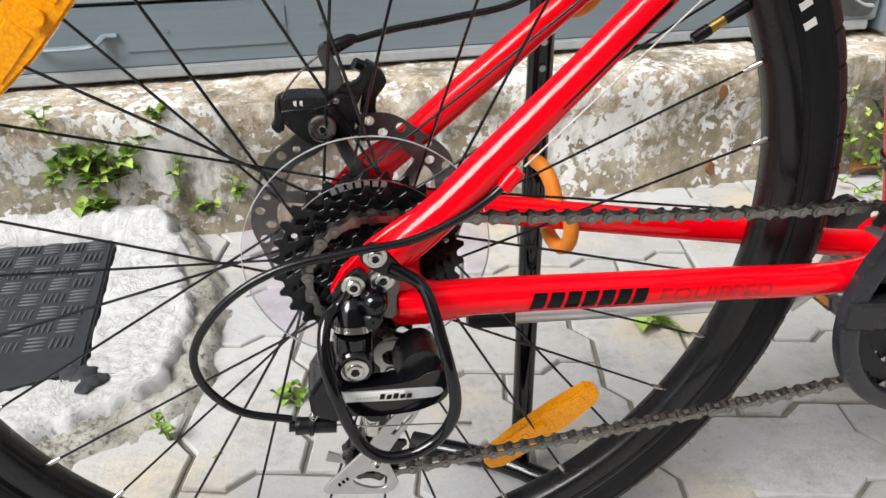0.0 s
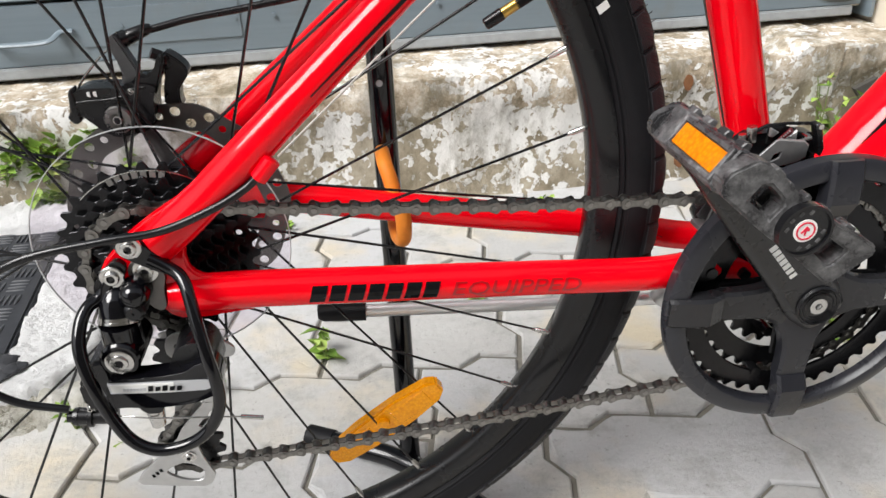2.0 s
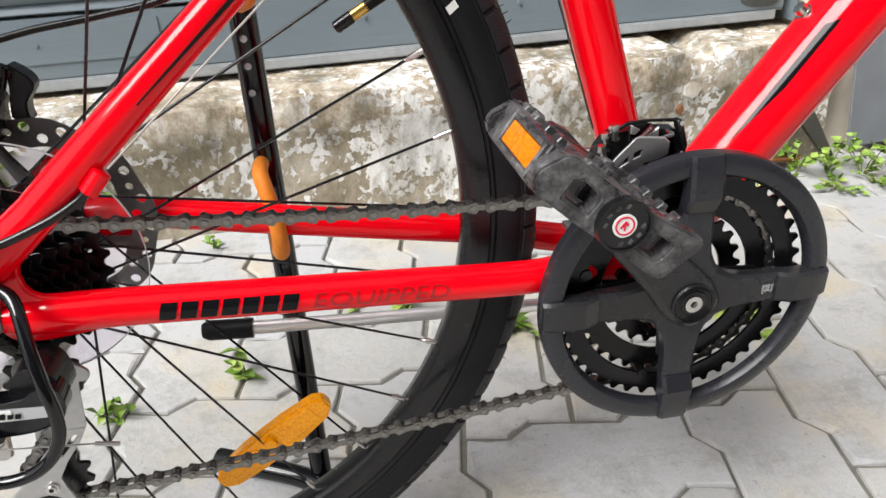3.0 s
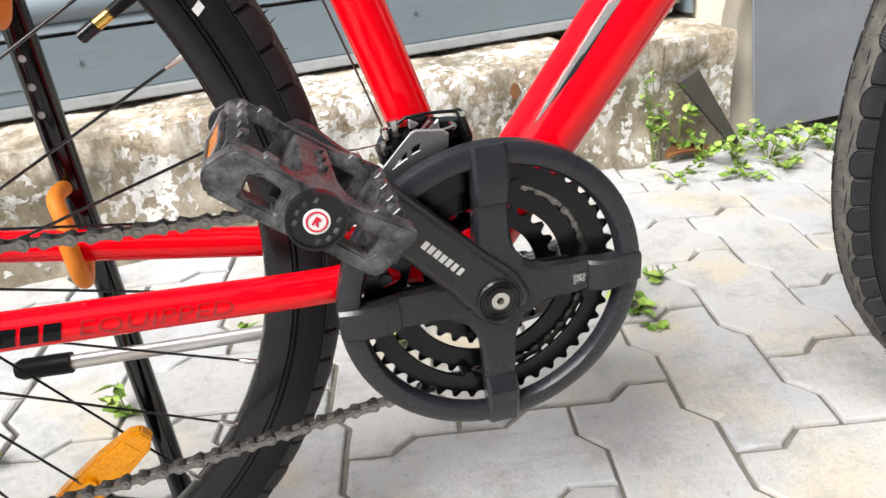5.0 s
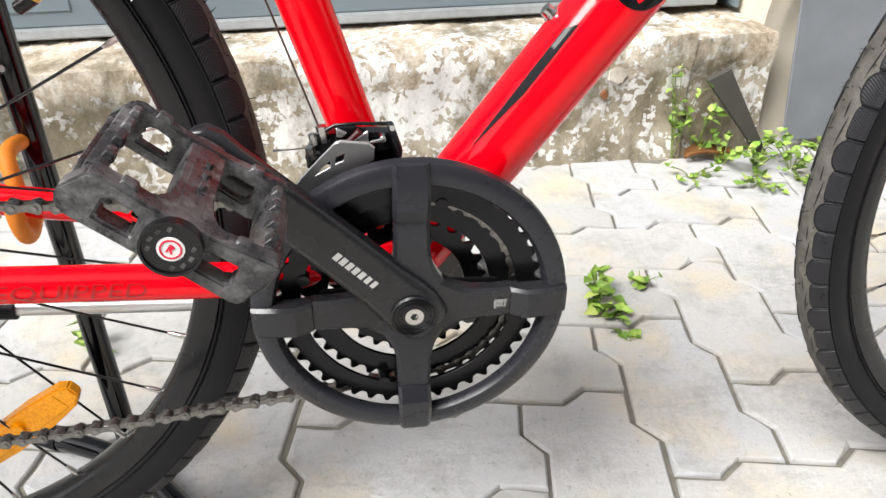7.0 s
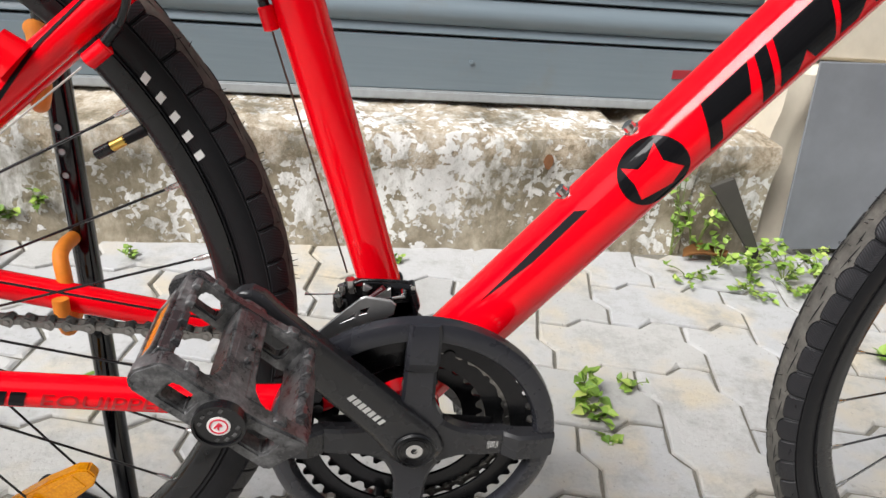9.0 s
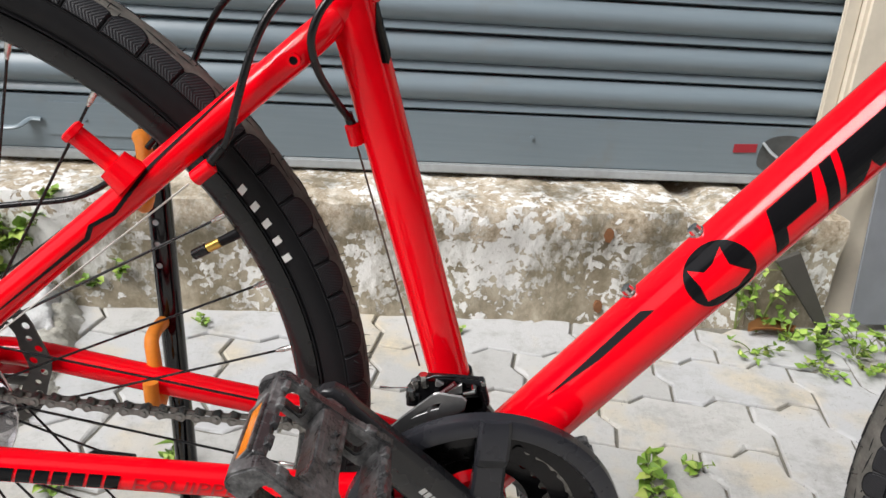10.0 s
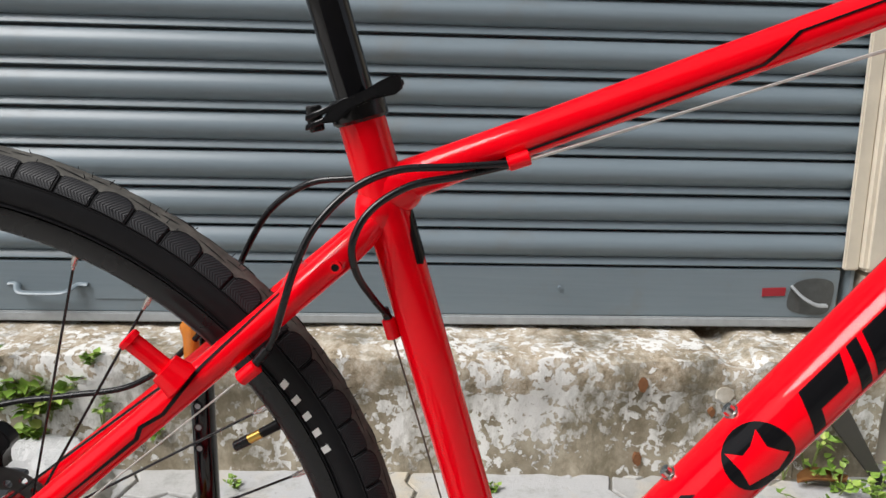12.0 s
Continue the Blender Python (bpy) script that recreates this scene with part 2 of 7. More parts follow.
def leaf_green():
    m = mat("leaf_green", (0.10, 0.22, 0.03), 0.5)
    info = node(m, "ShaderNodeNewGeometry")
    link(m, ramp(m, info.outputs["Random Per Island"], [(0.0, (0.11, 0.20, 0.028)), (0.5, (0.20, 0.33, 0.05)), (0.85, (0.30, 0.43, 0.085)), (1.0, (0.40, 0.46, 0.12))]), bsdf(m).inputs["Base Color"])
    bsdf(m).inputs["Subsurface Weight"].default_value = 0.15
    bsdf(m).inputs["Subsurface Radius"].default_value = (0.002, 0.004, 0.001)
    return m


RED = red_paint()
RUBBER, CROWN = tyre_rubber(), dusty_crown()
SATIN = shiny(grained("black_anodised", (0.006, 0.006, 0.007), 0.27, 220, 0.2, bumpy=0.05), 0.5)
GLOSS_BLACK = shiny(grained("gloss_black_paint", (0.0030, 0.0030, 0.0042), 0.09, 120, 0.2, bumpy=0.02), 0.6)
PLASTIC = shiny(grained("black_plastic", (0.006, 0.006, 0.007), 0.27, 260, 0.2, bumpy=0.06), 0.5)
GUARD_PLASTIC = shiny(grained("guard_plastic", (0.018, 0.0185, 0.023), 0.28, 300, 0.15, bumpy=0.10), 0.5)
CRANK = shiny(grained("black_crank_paint", (0.017, 0.017, 0.019), 0.27, 260, 0.2, bumpy=0.06), 0.5)
PEDAL = worn_plastic()
STEEL = grained("bright_steel", (0.62, 0.61, 0.59), 0.25, 240, 0.15, metal=1.0, bumpy=0.05)
ALLOY = grained("dull_alloy", (0.52, 0.52, 0.52), 0.40, 160, 0.15, metal=0.9, bumpy=0.08)
ROTOR = grained("brake_steel", (0.16, 0.152, 0.145), 0.42, 200, 0.2, metal=0.9, bumpy=0.05)
WIRE = grained("dark_wire", (0.16, 0.15, 0.13), 0.35, 200, 0.2, metal=0.9)
BRIGHT_ALLOY = grained("bright_alloy", (0.80, 0.80, 0.80), 0.32, 120, 0.1, metal=0.7, bumpy=0.05)
DARK_STEEL = grained("phosphated_steel", (0.024, 0.024, 0.026), 0.24, 220, 0.4, metal=0.8, bumpy=0.08)
BARE = grained("bare_cable", (0.62, 0.61, 0.58), 0.4, 300, 0.15, metal=0.35)
ARM_GREY = grained("dark_cast_alloy", (0.13, 0.132, 0.138), 0.32, 200, 0.2, metal=0.8, bumpy=0.06)
FD_ALLOY = grained("smoked_alloy", (0.20, 0.20, 0.205), 0.42, 160, 0.2, metal=0.9, bumpy=0.06)
CHAIN = chain_steel()
PIN_STEEL = grained("pin_steel", (0.27, 0.262, 0.25), 0.3, 200, 0.15, metal=1.0)
AMBER = amber_plastic("amber_reflector", (1.0, 0.43, 0.003), (0.80, 0.27, 0.001))
ORANGE_AMBER = amber_plastic("orange_reflector", (0.80, 0.25, 0.002), (0.50, 0.12, 0.001))
CLEAR = clear_plastic()
ORANGE = grained("orange_rubber", (0.78, 0.24, 0.02), 0.55, 120, 0.2, bumpy=0.15)
BRASS = grained("brass", (0.70, 0.47, 0.12), 0.3, 200, 0.15, metal=1.0)
INK = mat("black_decal", (0.006, 0.006, 0.007), 0.5, 0.0, 0.35, spec=0.0)
WHITE_INK = mat("white_print", (0.72, 0.72, 0.70), 0.5)
STAMP = mat("grey_stamping", (0.16, 0.155, 0.145), 0.45)
SILVER_INK = mat("silver_print", (0.55, 0.56, 0.58), 0.35, 0.5)
RED_INK = mat("red_print", (0.6, 0.01, 0.04), 0.4)
MAROON = mat("maroon_label", (0.10, 0.004, 0.008), 0.3, coat=0.4)
DULL_RED = mat("dark_red_print", (0.36, 0.001, 0.004), 0.35, coat=0.5)
PLASTER, LEDGE, PAVER = plaster(), ledge_render(), paver_concrete()
SHUTTER = shutter_paint()
SHUTTER_LIGHT = grained("zinc_edge", (0.34, 0.36, 0.37), 0.5, 60, 0.25)
JOINT = grained("joint_sand", (0.17, 0.16, 0.135), 0.95, 90, 0.5, bumpy=0.6, dist=0.003)
WHITE_CONCRETE, ROUGH_CONCRETE = crumbling("white_painted_concrete", [(0.0, (0.50, 0.50, 0.49)), (0.4, (0.64, 0.64, 0.635)), (0.6, (0.72, 0.72, 0.715))], (0.22, 0.22, 0.22), 0.66), crumbling("rough_concrete", [(0.28, (0.22, 0.20, 0.15)), (0.42, (0.44, 0.42, 0.36)), (0.55, (0.56, 0.545, 0.49)), (0.7, (0.66, 0.65, 0.62))], (0.15, 0.14, 0.10), 0.60)
PLATE_WORN = grained("worn_black_steel", (0.07, 0.073, 0.08), 0.5, 60, 0.4, bumpy=0.3, dist=0.001)
TAR = grained("bitumen", (0.035, 0.036, 0.04), 0.6, 50, 0.4, bumpy=0.6, dist=0.003)
CHEQUER = grained("black_painted_steel", (0.035, 0.037, 0.042), 0.42, 60, 0.35, bumpy=0.3, dist=0.001)
BEIGE = grained("beige_wall_paint", (0.62, 0.56, 0.46), 0.85, 14, 0.2, bumpy=0.4, dist=0.003)
GREY_SHEET = grained("grey_sheet_metal", (0.165, 0.175, 0.19), 0.55, 12, 0.25, bumpy=0.15)
DARK_BOARD = grained("dark_grey_board", (0.055, 0.051, 0.044), 0.7, 30, 0.25)
LEAF, STEM = leaf_green(), grained("green_stem", (0.16, 0.2, 0.06), 0.6, 60, 0.3)
DRY_LEAF = grained("dry_leaf", (0.32, 0.15, 0.05), 0.8, 60, 0.3)
UNSEEN_WALL = grained("old_render", (0.26, 0.24, 0.21), 0.9, 3, 0.3, bumpy=0.3, dist=0.01)
RUST = grained("rust", (0.20, 0.085, 0.035), 0.9, 90, 0.4, bumpy=0.6, dist=0.002)

# ---- mesh helpers ----


def part(name, bm, material, parent=None, label="", smooth=None):
    """Links a bmesh as one mesh object, under a thing or a part. smooth: degrees under which edges are shaded round."""
    me = bpy.data.meshes.new(name)
    bm.normal_update()
    if smooth:
        for f in bm.faces:
            f.smooth = True
        for e in bm.edges:
            if len(e.link_faces) == 2 and e.calc_face_angle(0) > radians(smooth):
                e.smooth = False
    bm.to_mesh(me)
    bm.free()
    me.materials.append(material)
    ob = new(name, me)
    ob.parent = parent
    if label:
        ob["label"] = label
    return ob


def empty(name, label, category, group="", kind="", place=(0, 0, 0)):
    ob = tagged(new(name), label, category, group, kind)
    ob.location = place
    ob.empty_display_size = 0.02
    return ob


def glide(points, n=8):
    """A smooth line through the points (Catmull-Rom)."""
    p = [Vector(q) for q in points]
    p = [2 * p[0] - p[1], *p, 2 * p[-1] - p[-2]]
    out = []
    for a, b, c, d in zip(p, p[1:], p[2:], p[3:]):
        for k in range(n):
            t = k / n
            out.append(0.5 * (2 * b + (c - a) * t + (2 * a - 5 * b + 4 * c - d) * t * t + (3 * b - a - 3 * c + d) * t ** 3))
    return out + [p[-2]]


def tube(bm, points, radii, seg=14, flat=1.0, up=(0, 1, 0)):
    """A closed tube along points; radii: one or one a point; flat: its size along up, against the other way."""
    pts = [Vector(q) for q in points]
    if isinstance(radii, (int, float)):
        radii = [radii] * len(pts)
    rings, ref = [], Vector(up)
    for i, p in enumerate(pts):
        d = (pts[min(i + 1, len(pts) - 1)] - pts[max(i - 1, 0)]).normalized()
        side = ref.cross(d)
        if side.length < 1e-4:
            side = Vector((1, 0, 0)).cross(d)
        side.normalize()
        other = d.cross(side).normalized()
        ref = other
        rings.append([bm.verts.new(p + radii[i] * (math.cos(2 * math.pi * k / seg) * side + flat * math.sin(2 * math.pi * k / seg) * other)) for k in range(seg)])
    for a, b in zip(rings, rings[1:]):
        for k in range(seg):
            bm.faces.new((a[k], a[(k + 1) % seg], b[(k + 1) % seg], b[k]))
    bm.faces.new(rings[0][::-1])
    bm.faces.new(rings[-1])
    return bm


def lathe(bm, profile, c=(0, 0, 0), seg=48, closed=True, a0=0.0, a1=360.0):
    """Turns a profile of (radius, y) round the y axis through c."""
    full = a1 - a0 >= 359.9
    n = seg if full else seg + 1
    rings = []
    for k in range(n):
        a = radians(a0 + (a1 - a0) * k / seg)
        rings.append([bm.verts.new((c[0] + r * math.cos(a), c[1] + y, c[2] + r * math.sin(a))) for r, y in profile])
    m = len(profile)
    for k in range(seg):
        a, b = rings[k], rings[(k + 1) % n]
        for i in range(m if closed else m - 1):
            j = (i + 1) % m
            bm.faces.new((a[i], b[i], b[j], a[j]))
    if not full and closed:
        bm.faces.new(rings[0])
        bm.faces.new(rings[-1][::-1])
    return bm


def polar(bm, c, inner, outer, y0, y1, n):
    """A flat ring between y0 and y1, with inner and outer radius as functions of the angle (radians)."""
    v = []
    for k in range(n):
        a = 2 * math.pi * k / n
        d = (math.cos(a), math.sin(a))
        v.append([bm.verts.new((c[0] + r * d[0], y, c[2] + r * d[1])) for r, y in ((inner(a), y0), (outer(a), y0), (outer(a), y1), (inner(a), y1))])
    for k in range(n):
        a, b = v[k], v[(k + 1) % n]
        for i in range(4):
            j = (i + 1) % 4
            bm.faces.new((a[i], b[i], b[j], a[j]))
    return bm


def inside(p, poly):
    hit = False
    for (x0, y0), (x1, y1) in zip(poly, poly[1:] + poly[:1]):
        if (y0 > p[1]) != (y1 > p[1]) and p[0] < x0 + (p[1] - y0) / (y1 - y0) * (x1 - x0):
            hit = not hit
    return hit


def slab(bm, outline, holes=(), y0=0.0, y1=0.01, place=None):
    """A plate with this outline and holes in its (u, w) plane, between y0 and y1; place maps (u, y, w) to the world."""
    place = place or (lambda u, y, w: (u, y, w))
    loops = [list(outline), *[list(h) for h in holes]]
    pts, edges = [], []
    for lp in loops:
        s = len(pts)
        pts += [Vector(q) for q in lp]
        edges += [(s + i, s + (i + 1) % len(lp)) for i in range(len(lp))]
    vs, _, fs, *_ = geometry.delaunay_2d_cdt(pts, edges, [], 0, 1e-7)
    keep = []
    for f in fs:
        mid = sum((vs[i] for i in f), Vector((0, 0))) / len(f)
        if inside(mid, loops[0]) and not any(inside(mid, h) for h in loops[1:]):
            keep.append(f)
    a = [bm.verts.new(place(q[0], y0, q[1])) for q in vs]
    b = [bm.verts.new(place(q[0], y1, q[1])) for q in vs]
    seen = collections.Counter(e for f in keep for e in zip(f, (*f[1:], f[0])))
    for f in keep:
        bm.faces.new([a[i] for i in f])
        bm.faces.new([b[i] for i in reversed(f)])
    for i, j in list(seen):
        if (j, i) not in seen:
            bm.faces.new((a[i], b[i], b[j], a[j]))
    for v in [v for v in bm.verts if not v.link_faces]:
        bm.verts.remove(v)
    bmesh.ops.recalc_face_normals(bm, faces=bm.faces)
    return bm


def box(bm, lo, hi, place=None):
    place = place or (lambda x, y, z: (x, y, z))
    v = [bm.verts.new(place(x, y, z)) for x in (lo[0], hi[0]) for y in (lo[1], hi[1]) for z in (lo[2], hi[2])]
    for f in ((0, 1, 3, 2), (4, 6, 7, 5), (0, 4, 5, 1), (2, 3, 7, 6), (0, 2, 6, 4), (1, 5, 7, 3)):
        bm.faces.new([v[i] for i in f])
    return v


def rounded(bm, width, segments=2):
    bmesh.ops.recalc_face_normals(bm, faces=bm.faces)
    edges = [e for e in bm.edges if len(e.link_faces) == 2 and e.calc_face_angle(0) > radians(30)]
    bmesh.ops.bevel(bm, geom=edges, offset=width, segments=segments, affect="EDGES", clamp_overlap=True)
    return bm


def ball(bm, c, r, squash=(1, 1, 1), seg=12):
    m = Matrix.Translation(c) @ Matrix.Diagonal((r * squash[0], r * squash[1], r * squash[2], 1))
    bmesh.ops.create_uvsphere(bm, u_segments=seg, v_segments=seg // 2 + 2, radius=1, matrix=m)
    return bm


def soft_outline(points, n=4):
    """A closed, rounded outline through the points."""
    p = [Vector(q) for q in points]
    out = []
    for i in range(len(p)):
        a, b, c, d = p[i - 1], p[i], p[(i + 1) % len(p)], p[(i + 2) % len(p)]
        for k in range(n):
            t = k / n
            q = 0.5 * (2 * b + (c - a) * t + (2 * a - 5 * b + 4 * c - d) * t * t + (3 * b - a - 3 * c + d) * t ** 3)
            out.append((q.x, q.y))
    return out


def circle(c, r, n=14, a0=0.0):
    return [(c[0] + r * math.cos(a0 + 2 * math.pi * k / n), c[1] + r * math.sin(a0 + 2 * math.pi * k / n)) for k in range(n)]


def hexhead(bm, c, r, h, axis=-1, recess=True):
    """A socket bolt head facing along y (axis -1: towards -y), with a hexagonal recess."""
    y0, y1 = c[1], c[1] + axis * h
    pl = lambda u, y, w: (c[0] + u, y, c[2] + w)
    slab(bm, circle((0, 0), r, 24), [circle((0, 0), r * 0.45, 6)] if recess else [], y0, y1, pl)
    if recess:
        slab(bm, circle((0, 0), r * 0.47, 6), [], y0, y0 + axis * h * 0.35, pl)
    return bm

# ---- the wall behind: plinth, roller shutter, pillar ----
# the house stands level; the lane, and the ground axes with it, falls a little along the wall
WALL = Matrix.Translation((0, 0.955, 0)) @ Matrix.Rotation(math.atan(0.05), 4, "Z") @ Matrix.Rotation(-0.0135, 4, "Y")


def at_wall(u, v, z):
    """u along the shutter, v behind it (minus: towards the street), z up."""
    return WALL @ Vector((u, v, z))


def wander(p, size, amount):
    return noise.noise(Vector(p) * size) * amount


def rough_block(bm, u0, u1, v0, v1, z0, z1, step=0.012, amount=0.008, lip=0.012, seed=0.0, dip=None):
    """A crumbling cement block along the wall: a front face and a top that run into each other over a worn edge."""
    n = max(2, int((u1 - u0) / step))
    prof = [(v0 - 0.014, z0), (v0 - 0.004, z0 + 0.3 * (z1 - z0)), (v0, z0 + 0.55 * (z1 - z0)), (v0 - 0.002, z0 + 0.72 * (z1 - z0)), (v0 - lip * 0.7, z0 + 0.80 * (z1 - z0)), (v0 - lip, z0 + 0.9 * (z1 - z0)),
            (v0 - lip * 0.5, z1 - 0.004), (v0 + 0.02, z1), (v0 + 0.06, z1 + 0.003), (v1, z1 + 0.012), (v1, z0)]
    rows = []
    for i in range(n + 1):
        u = u0 + (u1 - u0) * i / n
        row = []
        for k, (v, z) in enumerate(prof):
            w = 0 if k in (0, 9, 10) else 1
            dv = wander((u, z + seed, 3.1), 9, amount) + wander((u, z + seed, 7.7), 38, amount * 0.6)
            dz = wander((u, v + seed, 11.0), 8, amount) + wander((u, v + seed, 1.0), 40, amount * 0.5)
            if dip and 6 <= k <= 9:
                # a broken-out notch in the top
                dz -= 0.024 * max(0.0, min(1.0, (u - dip[0]) / 0.015, (dip[1] - u) / 0.02)) * (0.6 if k == 6 else 1.0)
                w = 1
            row.append(bm.verts.new(at_wall(u, v + w * dv * (k < 9), z + w * dz * (0 if k < 4 else 1))))
        rows.append(row)
    for a, b in zip(rows, rows[1:]):
        for k in range(len(prof) - 1):
            bm.faces.new((a[k], b[k], b[k + 1], a[k + 1]))
    bm.faces.new(rows[0])
    bm.faces.new(rows[-1][::-1])
    return bm


plinth = empty("wall_plinth", "flaking whitewashed cement plinth below a grey roller shutter", "plinth", kind="structure")
bm = rough_block(bmesh.new(), -2.6, 1.085, -0.160, 0.30, -0.05, 0.238, dip=(0.915, 1.005))
body = part("face", bm, PLASTER, plinth, "flaking whitewash on grey-brown cement", 50)
bm = rough_block(bmesh.new(), 1.088, 1.262, -0.155, 0.30, -0.05, 0.230, seed=4.0)
end = part("end_block", bm, PLASTER, plinth, "chipped end block of the plinth", 50)

# rusty iron stubs and broken pockets in the plinth's face
for u, z, r, mt, nm in ((0.761, 0.187, 0.012, RUST, "rust_stub"), (0.764, 0.026, 0.010, RUST, "rust_stub"), (0.928, 0.166, 0.019, LEDGE, "broken_patch"), (0.905, 0.128, 0.007, RUST, "rust_stub")):
    bm = bmesh.new()
    rim = []
    for k in range(12):
        a = 2 * math.pi * k / 12
        rr = r * (0.8 + 0.35 * random.random())
        rim.append((rr * math.cos(a) * (1.0 if mt is LEDGE else 0.8), rr * math.sin(a) * (0.85 if mt is LEDGE else 1.35)))
    slab(bm, rim, [], -0.006, 0.012, lambda a, y, w, u=u, z=z: at_wall(u + a, -0.166 + y, z + w))
    part(nm, bm, mt, plinth, "rusty iron stub" if mt is RUST else "broken patch of bare cement", 60)

roller = empty("roller_shutter", "grey-green painted steel roller shutter, closed, with a flat bottom rail", "roller shutter", kind="structure")
U0, U1 = -2.5, 1.235
PITCH = 0.0762


def slat_mesh():
    """One slat: a dark joint, a pale step that leans back, and a deep bow that rolls under at its foot."""
    bm = bmesh.new()
    prof = [(0.012, 0.0), (0.012, 0.0052), (-0.0085, 0.0058), (-0.0100, 0.0072), (-0.0094, 0.0090), (-0.0060, 0.0145), (-0.0020, 0.0205), (-0.0004, 0.0222)]
    n = 18
    for k in range(n + 1):
        t = k / n
        # fullest a little above the middle, so that the foot faces down
        a = math.pi * (0.03 + 0.93 * t ** 0.86)
        prof.append((-0.0004 - 0.0185 * math.sin(a) ** 0.9, 0.0226 + (PITCH - 0.0232) * t))
    prof += [(0.012, PITCH - 0.0004)]
    rows = []
    for u in (U0, -1.2, 0.0, 0.7, U1):
        rows.append([bm.verts.new((u, v, z)) for v, z in prof] + [bm.verts.new((u, 0.014, PITCH - 0.0004)), bm.verts.new((u, 0.014, 0.0))])
    m = len(rows[0])
    for a, b in zip(rows, rows[1:]):
        for k in range(m):
            bm.faces.new((a[k], b[k], b[(k + 1) % m], a[(k + 1) % m]))
    bm.faces.new(rows[0][::-1])
    bm.faces.new(rows[-1])
    return bm


first_slat = part("slat", slat_mesh(), SHUTTER, roller, smooth=40)
for i in range(30):
    ob = first_slat if i == 0 else new("slat", first_slat.data)
    ob.parent = roller
    ob.matrix_basis = WALL @ Matrix.Translation((0, 0.0012 * math.sin(i * 2.3), 0.3800 + PITCH * i))

bm = bmesh.new()
box(bm, (U0, -0.010, 0.2735), (U1 - 0.01, 0.012, 0.3795), at_wall)
rounded(bm, 0.002)
rail = part("bottom_rail", bm, SHUTTER, roller)
bm = bmesh.new()
box(bm, (U0, -0.016, 0.2525), (U1 - 0.03, 0.012, 0.2730), at_wall)
rounded(bm, 0.003)
part("rail_lip", bm, SHUTTER_LIGHT, roller, "pale worn lower edge of the rail")
bm = bmesh.new()
box(bm, (-0.343, -0.0125, 0.300), (-0.060, -0.0085, 0.368), at_wall)
rounded(bm, 0.0015)
part("cover_plate", bm, SHUTTER, rail)
for u in (-0.27, -0.07, 0.0, 0.31, 0.62):
    bm = bmesh.new()
    slab(bm, circle((u, 0.335), 0.004, 12), [], -0.0145, -0.009, at_wall)
    part("rivet", bm, SHUTTER, rail)
bm = bmesh.new()
line = [(-0.512, -0.012, 0.331), (-0.496, -0.012, 0.331), (-0.484, -0.030, 0.321), (-0.464, -0.034, 0.318), (-0.414, -0.034, 0.318), (-0.389, -0.032, 0.321), (-0.374, -0.014, 0.331), (-0.353, -0.012, 0.331)]
tube(bm, glide([at_wall(*p) for p in line], 5), 0.0075, 8, 0.55, (0, 0, 1))
handle = part("handle", bm, SHUTTER, rail, "pale grey pressed-steel lift handle", 50)
bm = bmesh.new()
slab(bm, [(1.058, 0.321), (1.108, 0.323), (1.108, 0.341), (1.058, 0.339)], [], -0.0125, -0.009, at_wall)
part("red_label", bm, mat("faded_red_paint", (0.32, 0.02, 0.03), 0.6), rail, "small faded red painted patch")
bm = bmesh.new()
tube(bm, glide([at_wall(*p) for p in ((1.118, -0.014, 0.346), (1.136, -0.030, 0.326), (1.166, -0.034, 0.310), (1.194, -0.026, 0.306))], 6), 0.006, 8, 0.5, (0, 0, 1))
part("latch", bm, SHUTTER_LIGHT, rail, "bent metal latch", 50)
# the rail's rust stain, drawn as a thin raised patch; there is no plate
bm = slab(bmesh.new(), soft_outline([(1.116, 0.300), (1.135, 0.286), (1.170, 0.281), (1.205, 0.286), (1.214, 0.320), (1.210, 0.352), (1.180, 0.362), (1.140, 0.357), (1.120, 0.340)]), [], -0.0118, -0.009, at_wall)
part("rust_stain", bm, grained("rusted_enamel", (0.075, 0.080, 0.080), 0.6, 40, 0.5), rail, "dark rust stain on the rail behind the latch")

def leaning(u, v, z):
    """The old guide and the pillar's corner lean a little towards the shutter."""
    return at_wall(u - 0.034 * (z - 0.39), v, z)


pillar = empty("wall_pillar", "beige painted masonry pillar beside the shutter", "pillar", kind="structure")
bm = bmesh.new()
box(bm, (1.25, -0.05, 0.385), (2.6, 0.35, 2.6), leaning)
rounded(bm, 0.008)
part("shaft", bm, BEIGE, pillar)
bm = bmesh.new()
box(bm, (1.241, -0.018, 0.246), (1.249, 0.10, 2.6), leaning)
part("guide_channel", bm, SHUTTER, pillar, "grey painted guide channel of the shutter")
bm = bmesh.new()
box(bm, (1.218, -0.030, 0.385), (1.2495, -0.0185, 2.6), leaning)
rounded(bm, 0.003)
part("channel_lip", bm, BEIGE, pillar, "pale painted lip of the shutter's guide")
bm = rough_block(bmesh.new(), 1.266, 2.7, -0.098, 0.32, -0.05, 0.372, seed=9.0)
part("foot", bm, BEIGE, pillar, "", 50)
bm = bmesh.new()
box(bm, (-2.9, 0.02, 0.264), (2.6, 0.35, 3.0), at_wall)
part("wall_back", bm, BEIGE, pillar)
bm = bmesh.new()
box(bm, (-3.4, -0.16, -0.1), (-2.61, 0.3, 3.0), at_wall)
part("wall_end", bm, BEIGE, pillar)

